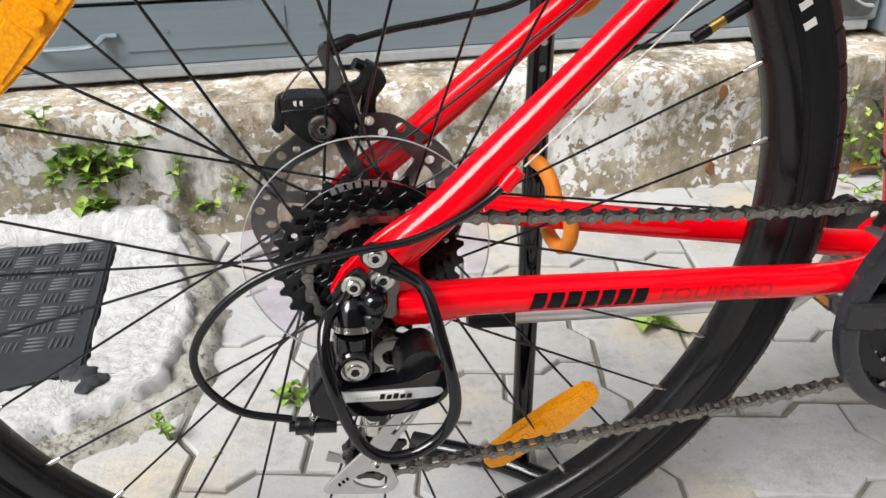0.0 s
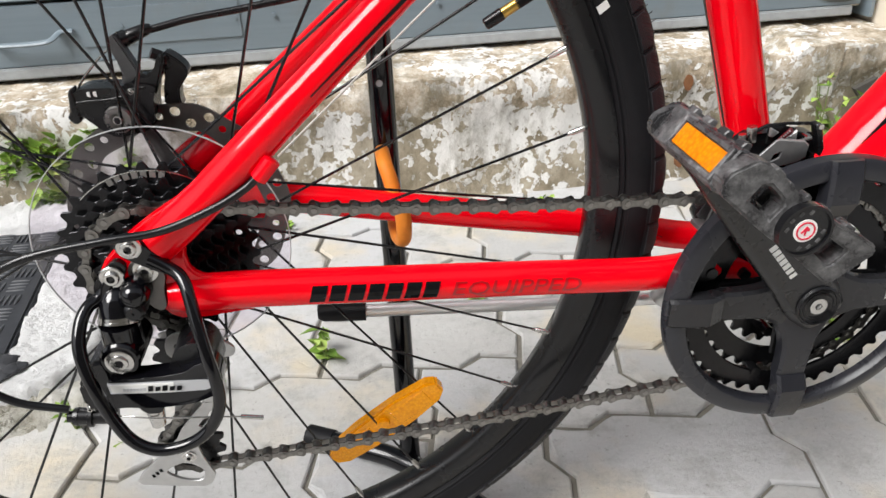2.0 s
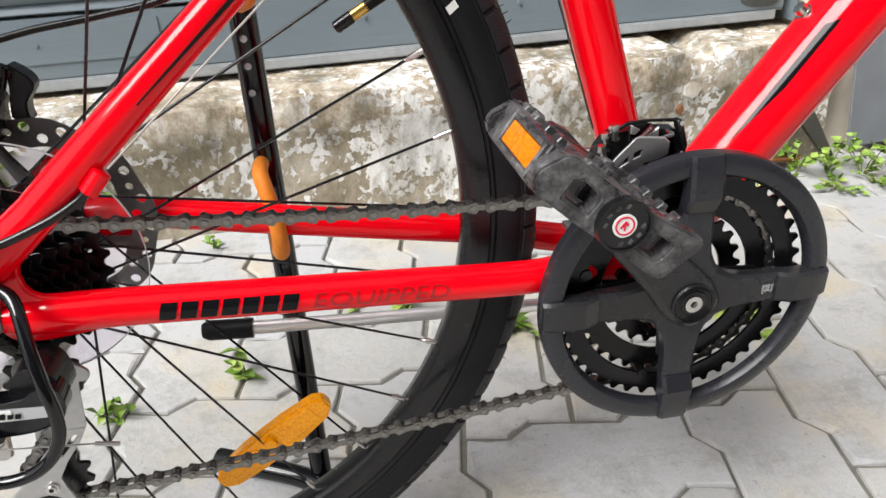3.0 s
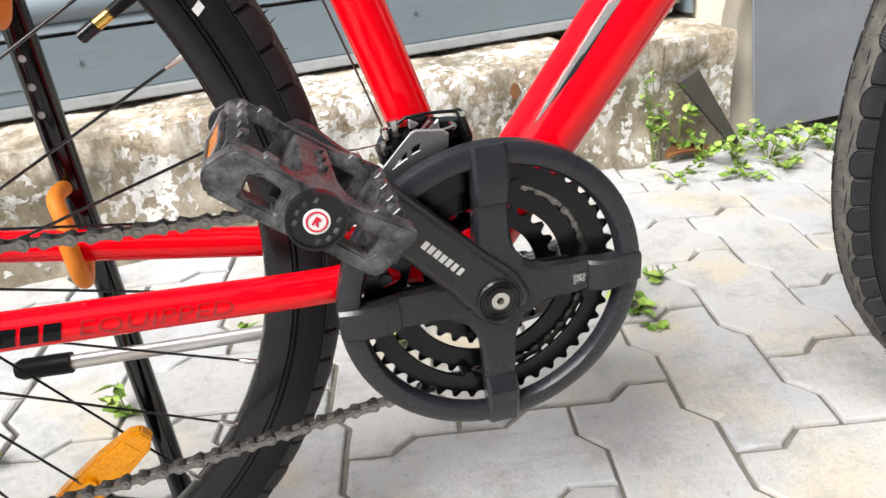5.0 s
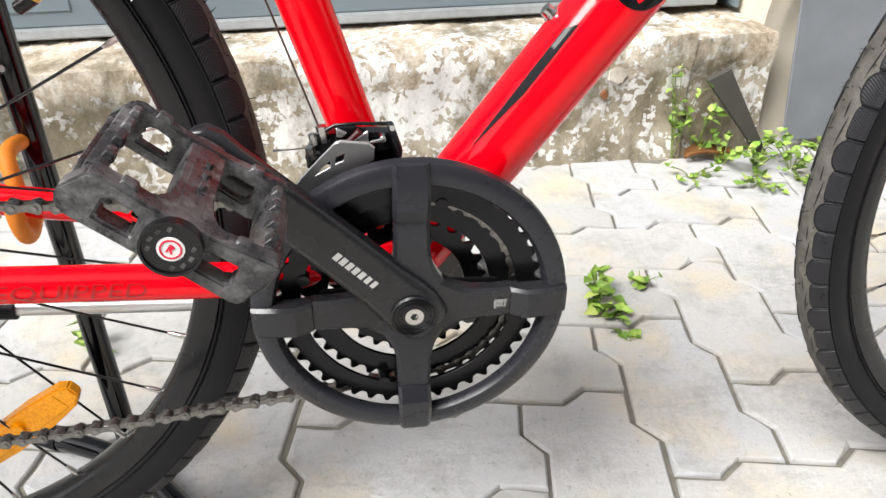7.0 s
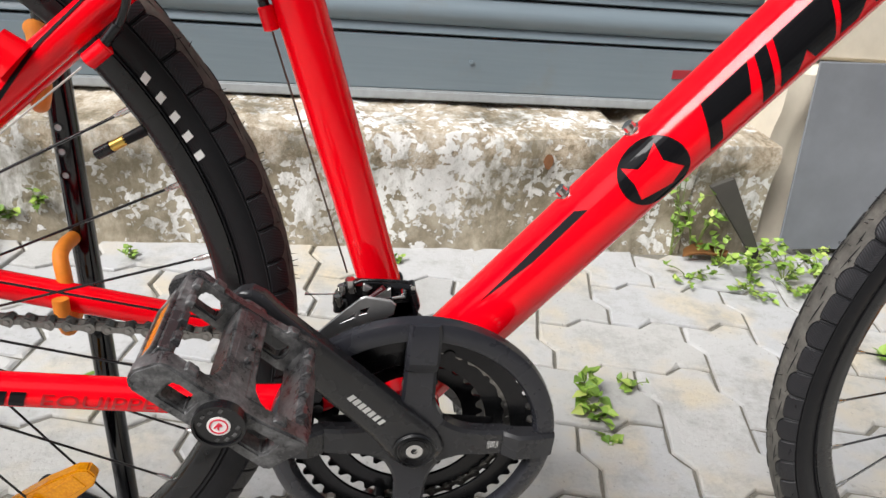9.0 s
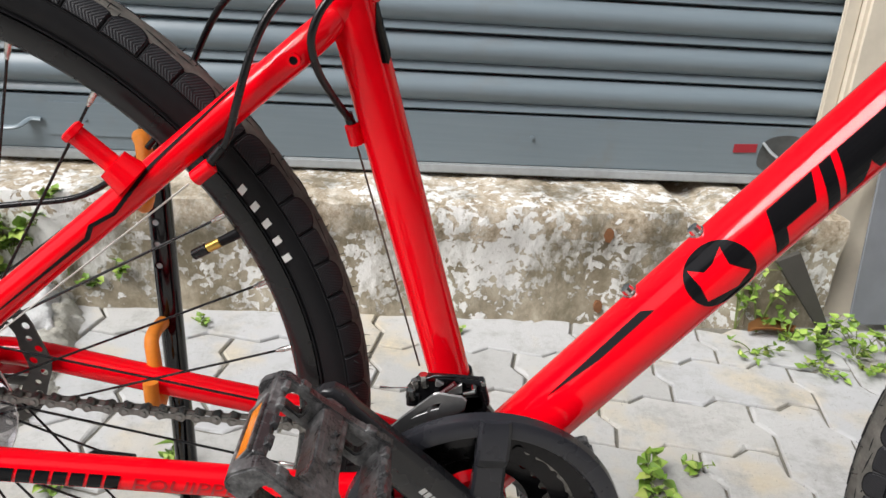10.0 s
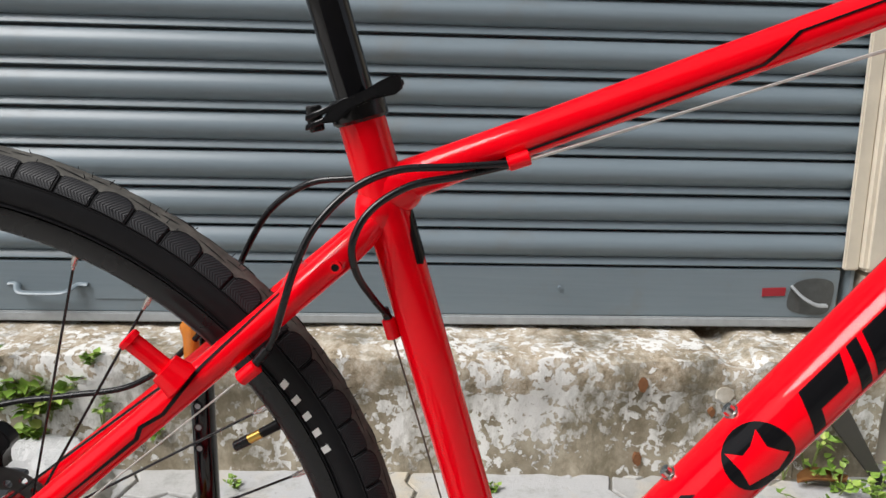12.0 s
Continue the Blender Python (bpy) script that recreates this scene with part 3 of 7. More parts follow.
# unseen plain walls, added behind and to the sides to block light and darken reflections
lane = empty("unseen_walls", "unseen plain walls added round the lane to block light and darken reflections", "house front", kind="structure")
for lo, hi in (((-30, -14.4, -0.1), (30, -14.0, 3.2)), ((-3.5, -5.2, -0.1), (12, -4.6, 5.2)), ((-30.3, -14.4, -0.1), (-30, 1.3, 3.0)), ((30, -14.4, -0.1), (30.3, 1.3, 3.0)), ((-30, 1.32, -0.1), (30, 1.6, 5.2))):
    bm = bmesh.new()
    box(bm, lo, hi)
    part("front", bm, UNSEEN_WALL, lane)
# ---- ground ----
bm = bmesh.new()
N = 24
reach = [-60 * (1 - k / N) ** 3 for k in range(N)] + [60 * (k / N) ** 3 for k in range(N + 1)]
grid = [[bm.verts.new((x, y, -0.0065)) for y in reach] for x in reach]
for i in range(2 * N):
    for j in range(2 * N):
        bm.faces.new((grid[i][j], grid[i + 1][j], grid[i + 1][j + 1], grid[i][j + 1]))
ground = tagged(part("ground", bm, JOINT), "sandy bedding between the paving blocks, running out to the street", "ground", kind="structure")

# ---- white painted concrete apron with a steel cover ----
apron = empty("concrete_apron", "white painted rough concrete apron round a black steel cover", "concrete apron")
def lie(x, y):
    """The apron's own skew against the wall."""
    return x - 0.016 - 0.035 * (y - 0.36), y - 0.008 + 0.085 * (y - 0.36)


EDGE = [lie(*p) for p in [(-1.6, 0.70), (-0.40, 0.765), (-0.28, 0.775), (-0.235, 0.70), (-0.212, 0.60), (-0.193, 0.50), (-0.190, 0.42), (-0.212, 0.33), (-0.275, 0.275), (-0.40, 0.240), (-0.60, 0.16), (-1.6, 0.05)]]
HOLE = [lie(*p) for p in [(-0.70, 0.684), (-0.341, 0.680), (-0.337, 0.56), (-0.328, 0.360), (-0.70, 0.272)]]


def depth_in(x, y, poly):
    """How far a point lies inside a polygon (minus: outside)."""
    best = 9.0
    for (x0, y0), (x1, y1) in zip(poly, poly[1:] + poly[:1]):
        dx, dy = x1 - x0, y1 - y0
        t = max(0, min(1, ((x - x0) * dx + (y - y0) * dy) / (dx * dx + dy * dy)))
        best = min(best, math.hypot(x - x0 - dx * t, y - y0 - dy * t))
    return best if inside((x, y), poly) else -best


def rise(y):
    """The cover and the concrete round it slope up gently towards the plinth."""
    return 0.018 * max(0.0, min(1.0, (y - 0.38) / 0.30))


def heap(bm, grow, top, soft, rough, step, x0, x1, y0, y1, hole=None, bank=0.0):
    """A poured, crumbling patch of concrete: a height field that runs out at a ragged edge."""
    nx, ny = int((x1 - x0) / step), int((y1 - y0) / step)
    rows = []
    for i in range(nx + 1):
        row = []
        for j in range(ny + 1):
            x, y = x0 + i * step, y0 + j * step
            p = Vector((x, y, 0))
            d = depth_in(x, y, EDGE) + grow + wander(p + Vector((3, 7, grow)), 16, 0.022) + wander(p, 55, 0.009)
            t = max(0.0, min(1.0, d / soft))
            z = -0.022 + (top + 0.022) * t * t * (3 - 2 * t) + (wander(p, 24, rough * 0.6) + wander(p, 75, rough * 0.6) + wander(p, 170, rough * 0.6)) * (0.3 + 0.7 * t)
            # banked up towards the plinth
            b = max(0.0, min(1.0, (y - 0.69) / 0.05)) * max(0.0, min(1.0, (-0.20 - x) / 0.07))
            z += bank * b * b * (3 - 2 * b) + rise(y) * t
            if hole:
                h = depth_in(x, y, hole)
                z -= 0.05 * max(0.0, min(1.0, (h + 0.004) / 0.010))
            row.append(bm.verts.new((x, y, z)))
        rows.append(row)
    for a, b in zip(rows, rows[1:]):
        for k in range(ny):
            bm.faces.new((a[k], b[k], b[k + 1], a[k + 1]))
    return bm


part("slab", heap(bmesh.new(), 0.0, 0.030, 0.022, 0.007, 0.006, -0.82, -0.14, 0.08, 0.83, HOLE, 0.022), WHITE_CONCRETE, apron, "white painted rough concrete", 80)
part("bare_edge", heap(bmesh.new(), 0.055, 0.015, 0.05, 0.013, 0.007, -0.82, -0.09, 0.04, 0.83, HOLE), ROUGH_CONCRETE, apron, "broken bare concrete edge", 80)
cover = tagged(new("access_cover"), "black painted chequer-plate steel cover set in white concrete", "access cover")
bm = bmesh.new()
box(bm, (-0.652, 0.30, 0.0), (-0.345, 0.676, 0.026), lambda x, y, z: (*lie(x + 0.016 * (0.676 - y) / 0.4 * (1 if x > -0.5 else 0), y + (-0.012 if x < -0.5 and y < 0.5 else 0 if x < -0.5 else 0.062 * (0.676 - y) / 0.376)), z + (0 if y < 0.5 else 0.018)))
rounded(bm, 0.003)
part("plate", bm, CHEQUER, cover)
bar = bmesh.new()
ball(bar, (0, 0, 0), 1.0, (0.0145, 0.0024, 0.0022), 10)
bar_ob = None
for i in range(8):
    for j in range(8):
        for q in range(4):
            x, y = -0.602 + i * 0.0335, 0.425 + j * 0.0335
            ob = part("chequer_bar", bar, PLATE_WORN, cover) if bar_ob is None else new("chequer_bar", bar_ob.data)
            bar_ob = bar_ob or ob
            ob.parent = cover
            turned = (i + j) % 2
            off = (q - 1.5) * 0.0078
            xx, yy = x + (off if turned else 0), y + (0 if turned else off)
            ob.matrix_basis = Matrix.Translation((*lie(xx, yy), 0.0268 + 0.018 * (yy - 0.37) / 0.306)) @ Matrix.Rotation(radians(90) * turned, 4, "Z")
bm = bmesh.new()
for k, (x, y, r) in enumerate(((-0.322, 0.354, 0.017), (-0.312, 0.340, 0.014), (-0.317, 0.330, 0.011), (-0.338, 0.358, 0.015), (-0.304, 0.346, 0.010))):
    ball(bm, (*lie(x, y), 0.0290), r, (1.0, 1.2, 0.30), 16)
for p in bm.verts:
    p.co += Vector((wander(p.co, 90, 0.004), wander(p.co + Vector((5, 1, 2)), 90, 0.004), wander(p.co, 120, 0.002)))
part("tar_patch", bm, TAR, apron, "black patch of spilt bitumen at the cover's corner", 60)

# ---- bicycle: frame ----
AXLE, BB, FRONT = Vector((0, 0, 0.363)), Vector((0.439, 0, 0.308)), Vector((1.111, 0, 0.350))
bike = empty("bicycle", "glossy red hybrid bicycle with black components on a rear stand", "bicycle", place=(0, 0, 0))

SEAT_TOP = Vector((0.3085, 0, 0.733))
TT0, TT1 = Vector((0.318, 0, 0.6845)), Vector((0.868, 0, 0.9085))
DT1 = Vector((0.852, 0, 0.840))


def along(a, b, n):
    return [a.lerp(b, k / n) for k in range(n + 1)]


seat_tube = part("seat_tube", tube(bmesh.new(), along(BB, SEAT_TOP, 10), 0.0160, 28), RED, bike, smooth=40)
bm = tube(bmesh.new(), along(BB, DT1, 12), [0.0262] * 10 + [0.0255, 0.025, 0.0245], 36)
down_tube = part("down_tube", bm, RED, bike, smooth=40)
bm = tube(bmesh.new(), along(TT0, TT1, 14), [0.0145, 0.0136, 0.0130] + [0.0128] * 9 + [0.0134, 0.0142, 0.016], 28)
top_tube = part("top_tube", bm, RED, bike, smooth=40)
# weld fillets, where tubes run into each other
bm = bmesh.new()
ball(bm, TT0 + Vector((0.012, 0, 0.003)), 0.0185, (1.15, 0.9, 1.0), 16)
ball(bm, Vector((0.322, 0, 0.672)), 0.0175, (1.0, 1.0, 1.35), 16)
part("weld", bm, RED, bike, smooth=60)
part("bottom_bracket_shell", lathe(bmesh.new(), [(0.014, -0.035), (0.0225, -0.035), (0.0225, 0.035), (0.014, 0.035)], BB, 32), RED, bike, smooth=40)
head = part("head_tube", tube(bmesh.new(), along(Vector((0.838, 0, 0.945)), Vector((0.879, 0, 0.815)), 4), 0.021, 24), RED, bike, smooth=40)

def stay_radius(u):
    return 0.0101 + 0.0016 * math.exp(-((u - 0.02) / 0.07) ** 2)


for s in (-1, 1):
    a, b = Vector((0.045, s * 0.0645, 0.4175)), Vector((0.297, s * 0.0258, 0.6430))
    line = [Vector((0.012, s * 0.066, 0.390)), Vector((0.028, s * 0.0658, 0.4035)), *[a.lerp(b, k / 22) for k in range(23)]]
    radii = [0.012, 0.0124] + [stay_radius((p - a).length) for p in line[2:]]
    # the upper end bends in and dies out against the seat tube
    line += [Vector((0.305, s * 0.0225, 0.6505)), Vector((0.3125, s * 0.0165, 0.6575)), Vector((0.318, s * 0.0105, 0.663))]
    radii += [radii[-1], radii[-1] * 0.96, radii[-1] * 0.85]
    part("seat_stay", tube(bmesh.new(), line, radii, 22), RED, bike, smooth=40)
    z0, z1 = (0.3522, 0.3282) if s < 0 else (0.3584, 0.3172)
    slope = (z1 - z0) / 0.27
    ch = [(0.012, s * 0.066, z0 - slope * 0.02)] + [(x, s * (0.0638 - 0.055 * (x - 0.06)), z0 + slope * (x - 0.06)) for x in (0.06, 0.15, 0.24, 0.33)] + [(0.385, s * 0.036, z0 + slope * 0.318), (0.428, s * 0.026, 0.309)]
    line = glide(ch, 6)
    n = len(line) - 1
    part("chain_stay", tube(bmesh.new(), line, [0.0100, 0.0110, 0.0115] + [0.0118] * (n - 2), 22), RED, bike, smooth=40)
    # dropout plate between the stays, with its slot round the axle
    outline = [(-0.028, 0.368), (-0.020, 0.382), (-0.004, 0.398), (0.010, 0.408), (0.030, 0.420), (0.050, 0.424), (0.0500, 0.4110), (0.0430, 0.4050), (0.0360, 0.4000), (0.0308, 0.3945), (0.0275, 0.3880), (0.0260, 0.3810), (0.0268, 0.3740), (0.0295, 0.3695), (0.0340, 0.3668), (0.0420, 0.3655), (0.060, 0.3640), (0.062, 0.340), (0.030, 0.337), (0.016, 0.3378), (0.0105, 0.3405), (0.0065, 0.3460), (0.0040, 0.3520), (-0.008, 0.353), (-0.022, 0.357)]
    bm = slab(bmesh.new(), outline, [], s * 0.0625, s * 0.0685)
    part("dropout", rounded(bm, 0.0016, 3), RED, bike, smooth=35)
bm = tube(bmesh.new(), glide([(0.268, -0.030, 0.619), (0.266, 0.0, 0.622), (0.268, 0.030, 0.619)], 5), 0.0085, 14)
part("seat_stay_bridge", bm, RED, bike, smooth=40)

# ---- decals ----


def on_tube(a, b, r, lift=0.0004):
    """Maps (length along the tube from a to b, arc round it, seen from the street) onto the tube's skin."""
    a, b = Vector(a), Vector(b)
    d = (b - a).normalized()
    up = Vector((0, -1, 0)).cross(d).normalized()
    if up.z < 0:
        up = -up
    def place(u, y, w):
        q = r(u) if callable(r) else r
        t = w / q
        return a + d * u + (q + lift + y) * (Vector((0, -1, 0)) * math.cos(t) + up * math.sin(t))
    return place


def decal(name, shapes, place, material, parent, label=""):
    """Flat printed shapes, cut into narrow strips so that they follow a tube."""
    bm = bmesh.new()
    for outline in shapes:
        one = bmesh.new()
        vs = [one.verts.new((u, 0, w)) for u, w in outline]
        one.faces.new(vs)
        lo, hi = min(w for _, w in outline), max(w for _, w in outline)
        w = lo + 0.003
        while w < hi:
            bmesh.ops.bisect_plane(one, geom=one.verts[:] + one.edges[:] + one.faces[:], plane_co=(0, 0, w), plane_no=(0, 0, 1))
            w += 0.003
        tmp = bpy.data.meshes.new("strip")
        one.to_mesh(tmp)
        one.free()
        bm.from_mesh(tmp)
        bpy.data.meshes.remove(tmp)
    for v in bm.verts:
        v.co = place(v.co.x, 0, v.co.z)
    bmesh.ops.recalc_face_normals(bm, faces=bm.faces)
    return part(name, bm, material, parent, label)


def words(text, size, place, material, parent, name, wide=1.0, slant=0.0, bold=0.0):
    """Lettering with the built-in font, laid along (u, w)."""
    cu = bpy.data.curves.new(name, "FONT")
    cu.body, cu.size, cu.resolution_u, cu.fill_mode = text, size, 2, "FRONT"
    cu.shear, cu.offset = slant, bold
    tmp = bpy.data.objects.new(name, cu)
    scene.collection.objects.link(tmp)
    bpy.context.view_layer.update()
    me = bpy.data.meshes.new_from_object(tmp.evaluated_get(bpy.context.evaluated_depsgraph_get()))
    bpy.data.objects.remove(tmp)
    bm = bmesh.new()
    bm.from_mesh(me)
    bpy.data.meshes.remove(me)
    for k in range(1, 8):
        bmesh.ops.bisect_plane(bm, geom=bm.verts[:] + bm.edges[:] + bm.faces[:], plane_co=(0, size * 0.1 * k, 0), plane_no=(0, 1, 0))
    for v in bm.verts:
        v.co = place(v.co.x * wide, 0, v.co.y)
    return part(name, bm, material, parent)


def blocks(n, length, height, slant=0.25, gap=0.22):
    """A row of n slanted blocks that stands for a maker's mark."""
    w = length / n
    out = []
    for k in range(n):
        u = k * w
        g = w * gap / 2
        out.append([(u + g, 0), (u + w - g, 0), (u + w - g + slant * height, height), (u + g + slant * height, height)])
    return out


def shifted(shapes, du, dw):
    return [[(u + du, w + dw) for u, w in s] for s in shapes]


CS = on_tube((0.06, -0.0638, 0.3522), (0.33, -0.0490, 0.3282), 0.0118, 0.0006)
for one in shifted(blocks(7, 0.083, 0.0112, 0.2, 0.20), 0.0345, -0.0046):
    decal("mark_block", [one], CS, INK, bike, "black block of the maker's mark")
words("EQUIPPED", 0.0138, lambda u, y, w: CS(u + 0.1250, y, w - 0.0036), DULL_RED, bike, "lettering", 1.42, 0.15)
DT = on_tube(BB, DT1, 0.0262, 0.0005)
# long black dart, round badge and large slanted blocks on the down tube
decal("dart", [[(0.0986, 0.0220), (0.1965, 0.0240), (0.2047, 0.0178), (0.150, 0.0170)]], DT, INK, bike, "long thin black dart")
decal("badge", [circle((0.2545, 0.0062), 0.0252, 36)], DT, INK, bike, "round black badge")
DT2 = on_tube(BB, DT1, 0.0262, 0.0010)
decal("badge_mark", [[(0.2545 + u * 0.95, w * 0.95 + 0.0062) for u, w in ((0.0136, 0.0155), (0.0101, 0.0023), (0.0177, -0.0121), (0.0035, -0.0171), (-0.0200, -0.0093), (-0.0160, 0.0030), (-0.0152, 0.0179), (-0.0070, 0.0090), (0.0020, 0.0100))]], DT2, RED, bike, "plain red shape in the badge")


def big_mark_blocks():
    s = 0.485
    h0, h1 = -0.0120, 0.0190
    sl = lambda u, w: (u + s * (w - h0), w)
    shapes, u = [], 0.2908
    shapes.append([sl(u, h0), sl(u + 0.0105, h0), sl(u + 0.0105, 0.0015), sl(u + 0.035, 0.0015), sl(u + 0.038, h1), sl(u, h1)])
    u += 0.0435
    shapes.append([sl(u, h0), sl(u + 0.0095, h0), sl(u + 0.0095, h1), sl(u, h1)])
    for _ in range(4):
        u += 0.0145 if _ == 0 else 0.046
        shapes.append([sl(u, h0), sl(u + 0.0135, h0), sl(u + 0.0200, -0.002), sl(u + 0.0270, h0), sl(u + 0.042, h0), sl(u + 0.042, h1), sl(u, h1)])
    return shapes


for one in big_mark_blocks():
    decal("mark_block", [one], DT, INK, bike, "large slanted black block of the maker's mark")
TT = on_tube(TT0, TT1, 0.0129, 0.0006)
decal("pinstripe", [[(0.20, -0.0085), (0.262, -0.0085), (0.288, 0.004), (0.42, 0.004), (0.42, 0.0055), (0.286, 0.0055), (0.260, -0.0065), (0.05, -0.0065), (0.05, -0.0085)]], TT, INK, bike, "thin black kinked pinstripe on the top tube")
SS = on_tube((0.045, -0.0645, 0.4175), (0.297, -0.0258, 0.6430), stay_radius, 0.0006)
decal("pinstripe", [[(0.085, -0.0028), (0.168, -0.0052), (0.176, -0.001), (0.192, -0.0038), (0.232, 0.004), (0.30, 0.0085), (0.30, 0.0098), (0.230, 0.0060), (0.192, -0.0012), (0.175, 0.0018), (0.167, -0.0024), (0.085, -0.0020)]], SS, INK, bike, "thin black kinked pinstripe on the seat stay")
ST = on_tube(BB, SEAT_TOP, 0.0160, 0.0005)
decal("seat_tube_label", [[(0.343, 0.0112), (0.341, 0.0165), (0.350, 0.0300), (0.390, 0.0300), (0.374, 0.0172), (0.363, 0.0122)]], ST, INK, bike, "narrow black label")

# ---- frame fittings ----


def cable_stop(c, d, r=0.0052, length=0.015):
    c, d = Vector(c), Vector(d).normalized()
    bm = tube(bmesh.new(), [c - d * length / 2, c - d * length * 0.45, c + d * length * 0.45, c + d * length / 2], [r * 0.8, r, r, r * 0.8], 16)
    return part("cable_stop", bm, RED, bike, smooth=50)


LOW_STOP, UP_STOP, ST_STOP, TT_STOP = Vector((0.080, -0.069, 0.433)), Vector((0.243, -0.046, 0.571)), Vector((0.3315, -0.003, 0.5895)), Vector((0.412, -0.016, 0.711))
cable_stop(LOW_STOP, (0.66, 0.08, 0.74))
cable_stop(UP_STOP, (0.75, 0.05, 0.66))
cable_stop(ST_STOP, (-0.29, 0, 0.95))
cable_stop(TT_STOP, (0.94, 0, 0.35))
cable_stop((0.412, 0.012, 0.708), (0.94, 0, 0.35))
for u in (0.1985, 0.2635):
    d = (DT1 - BB).normalized()
    up = (Vector((-d.z, 0, d.x)) * math.cos(radians(8)) + Vector((0, math.sin(radians(8)), 0))).normalized()
    c = BB + d * u + up * 0.0262
    bm = tube(bmesh.new(), [c - up * 0.002, c + up * 0.0012, c + up * 0.0013, c + up * 0.0060, c + up * 0.0068], [0.0064, 0.0060, 0.0048, 0.0046, 0.003], 14)
    part("bottle_boss", bm, STEEL, bike, "bright steel bolt", 40)
bm = slab(bmesh.new(), circle((0.2975, 0.641), 0.0042, 16), [circle((0.2975, 0.641), 0.0026, 12)], -0.0385, -0.022)
part("eyelet", bm, RED, bike)
# a black disc fills the eyelet to paint the dark of its bore
bm = slab(bmesh.new(), circle((0.2975, 0.641), 0.0027, 12), [], -0.0380, -0.022)
part("eyelet_dark_disc", bm, INK, bike)
# brake bosses on the seat stays
for s in (-1, 1):
    c, d = Vector((0.197, s * 0.047, 0.566)), Vector((-0.72, s * 0.10, 0.69)).normalized()
    bm = tube(bmesh.new(), [c - d * 0.004, c + d * 0.004, c + d * 0.0105, c + d * 0.011, c + d * 0.036, c + d * 0.0365, c + d * 0.040, c + d * 0.041], [0.013, 0.0115, 0.0105, 0.0062, 0.0062, 0.0075, 0.0075, 0.006], 18)
    part("brake_boss", bm, RED, bike, smooth=40)

post_dir = (SEAT_TOP - BB).normalized()
bm = tube(bmesh.new(), [SEAT_TOP - post_dir * 0.03, SEAT_TOP + post_dir * 0.20], 0.0132, 26)
part("seat_post", bm, GLOSS_BLACK, bike, "gloss black seat post", 40)
clamp = part("seat_clamp", tube(bmesh.new(), [SEAT_TOP + post_dir * q for q in (-0.002, 0.0, 0.013, 0.015)], [0.0170, 0.0188, 0.0188, 0.0170], 26), SATIN, bike, "black quick-release seat clamp", 40)
bm = bmesh.new()
box(bm, (0.2745, -0.0150, 0.7285), (0.2930, -0.0020, 0.7325), lambda x, y, z: (x, y, z + 0.45 * (x - 0.284)))
box(bm, (0.2745, -0.0150, 0.7345), (0.2930, -0.0020, 0.7385), lambda x, y, z: (x, y, z + 0.45 * (x - 0.284)))
tube(bm, [(0.2815, -0.0085, 0.7240), (0.2800, -0.0085, 0.7300), (0.2785, -0.0085, 0.7405)], 0.0052, 14)
part("clamp_nut", rounded(bm, 0.0008, 1), SATIN, clamp, "black slotted clamp ears and nut", 40)
lever_line = [(0.2850, 0.7300), (0.2930, 0.7415), (0.3000, 0.7455), (0.3130, 0.7515), (0.3230, 0.7578), (0.3310, 0.7618), (0.3362, 0.7600), (0.3375, 0.7545), (0.3320, 0.7495), (0.3180, 0.7460), (0.3040, 0.7385), (0.2960, 0.7310)]
bm = slab(bmesh.new(), lever_line, [], -0.0240, -0.0190, lambda u, y, w: (u, y + 18.0 * max(0.0, u - 0.318) ** 2 , w))
part("lever", rounded(bm, 0.0014, 2), SATIN, clamp, "flat black clamp lever", 40)

# ---- wheels ----


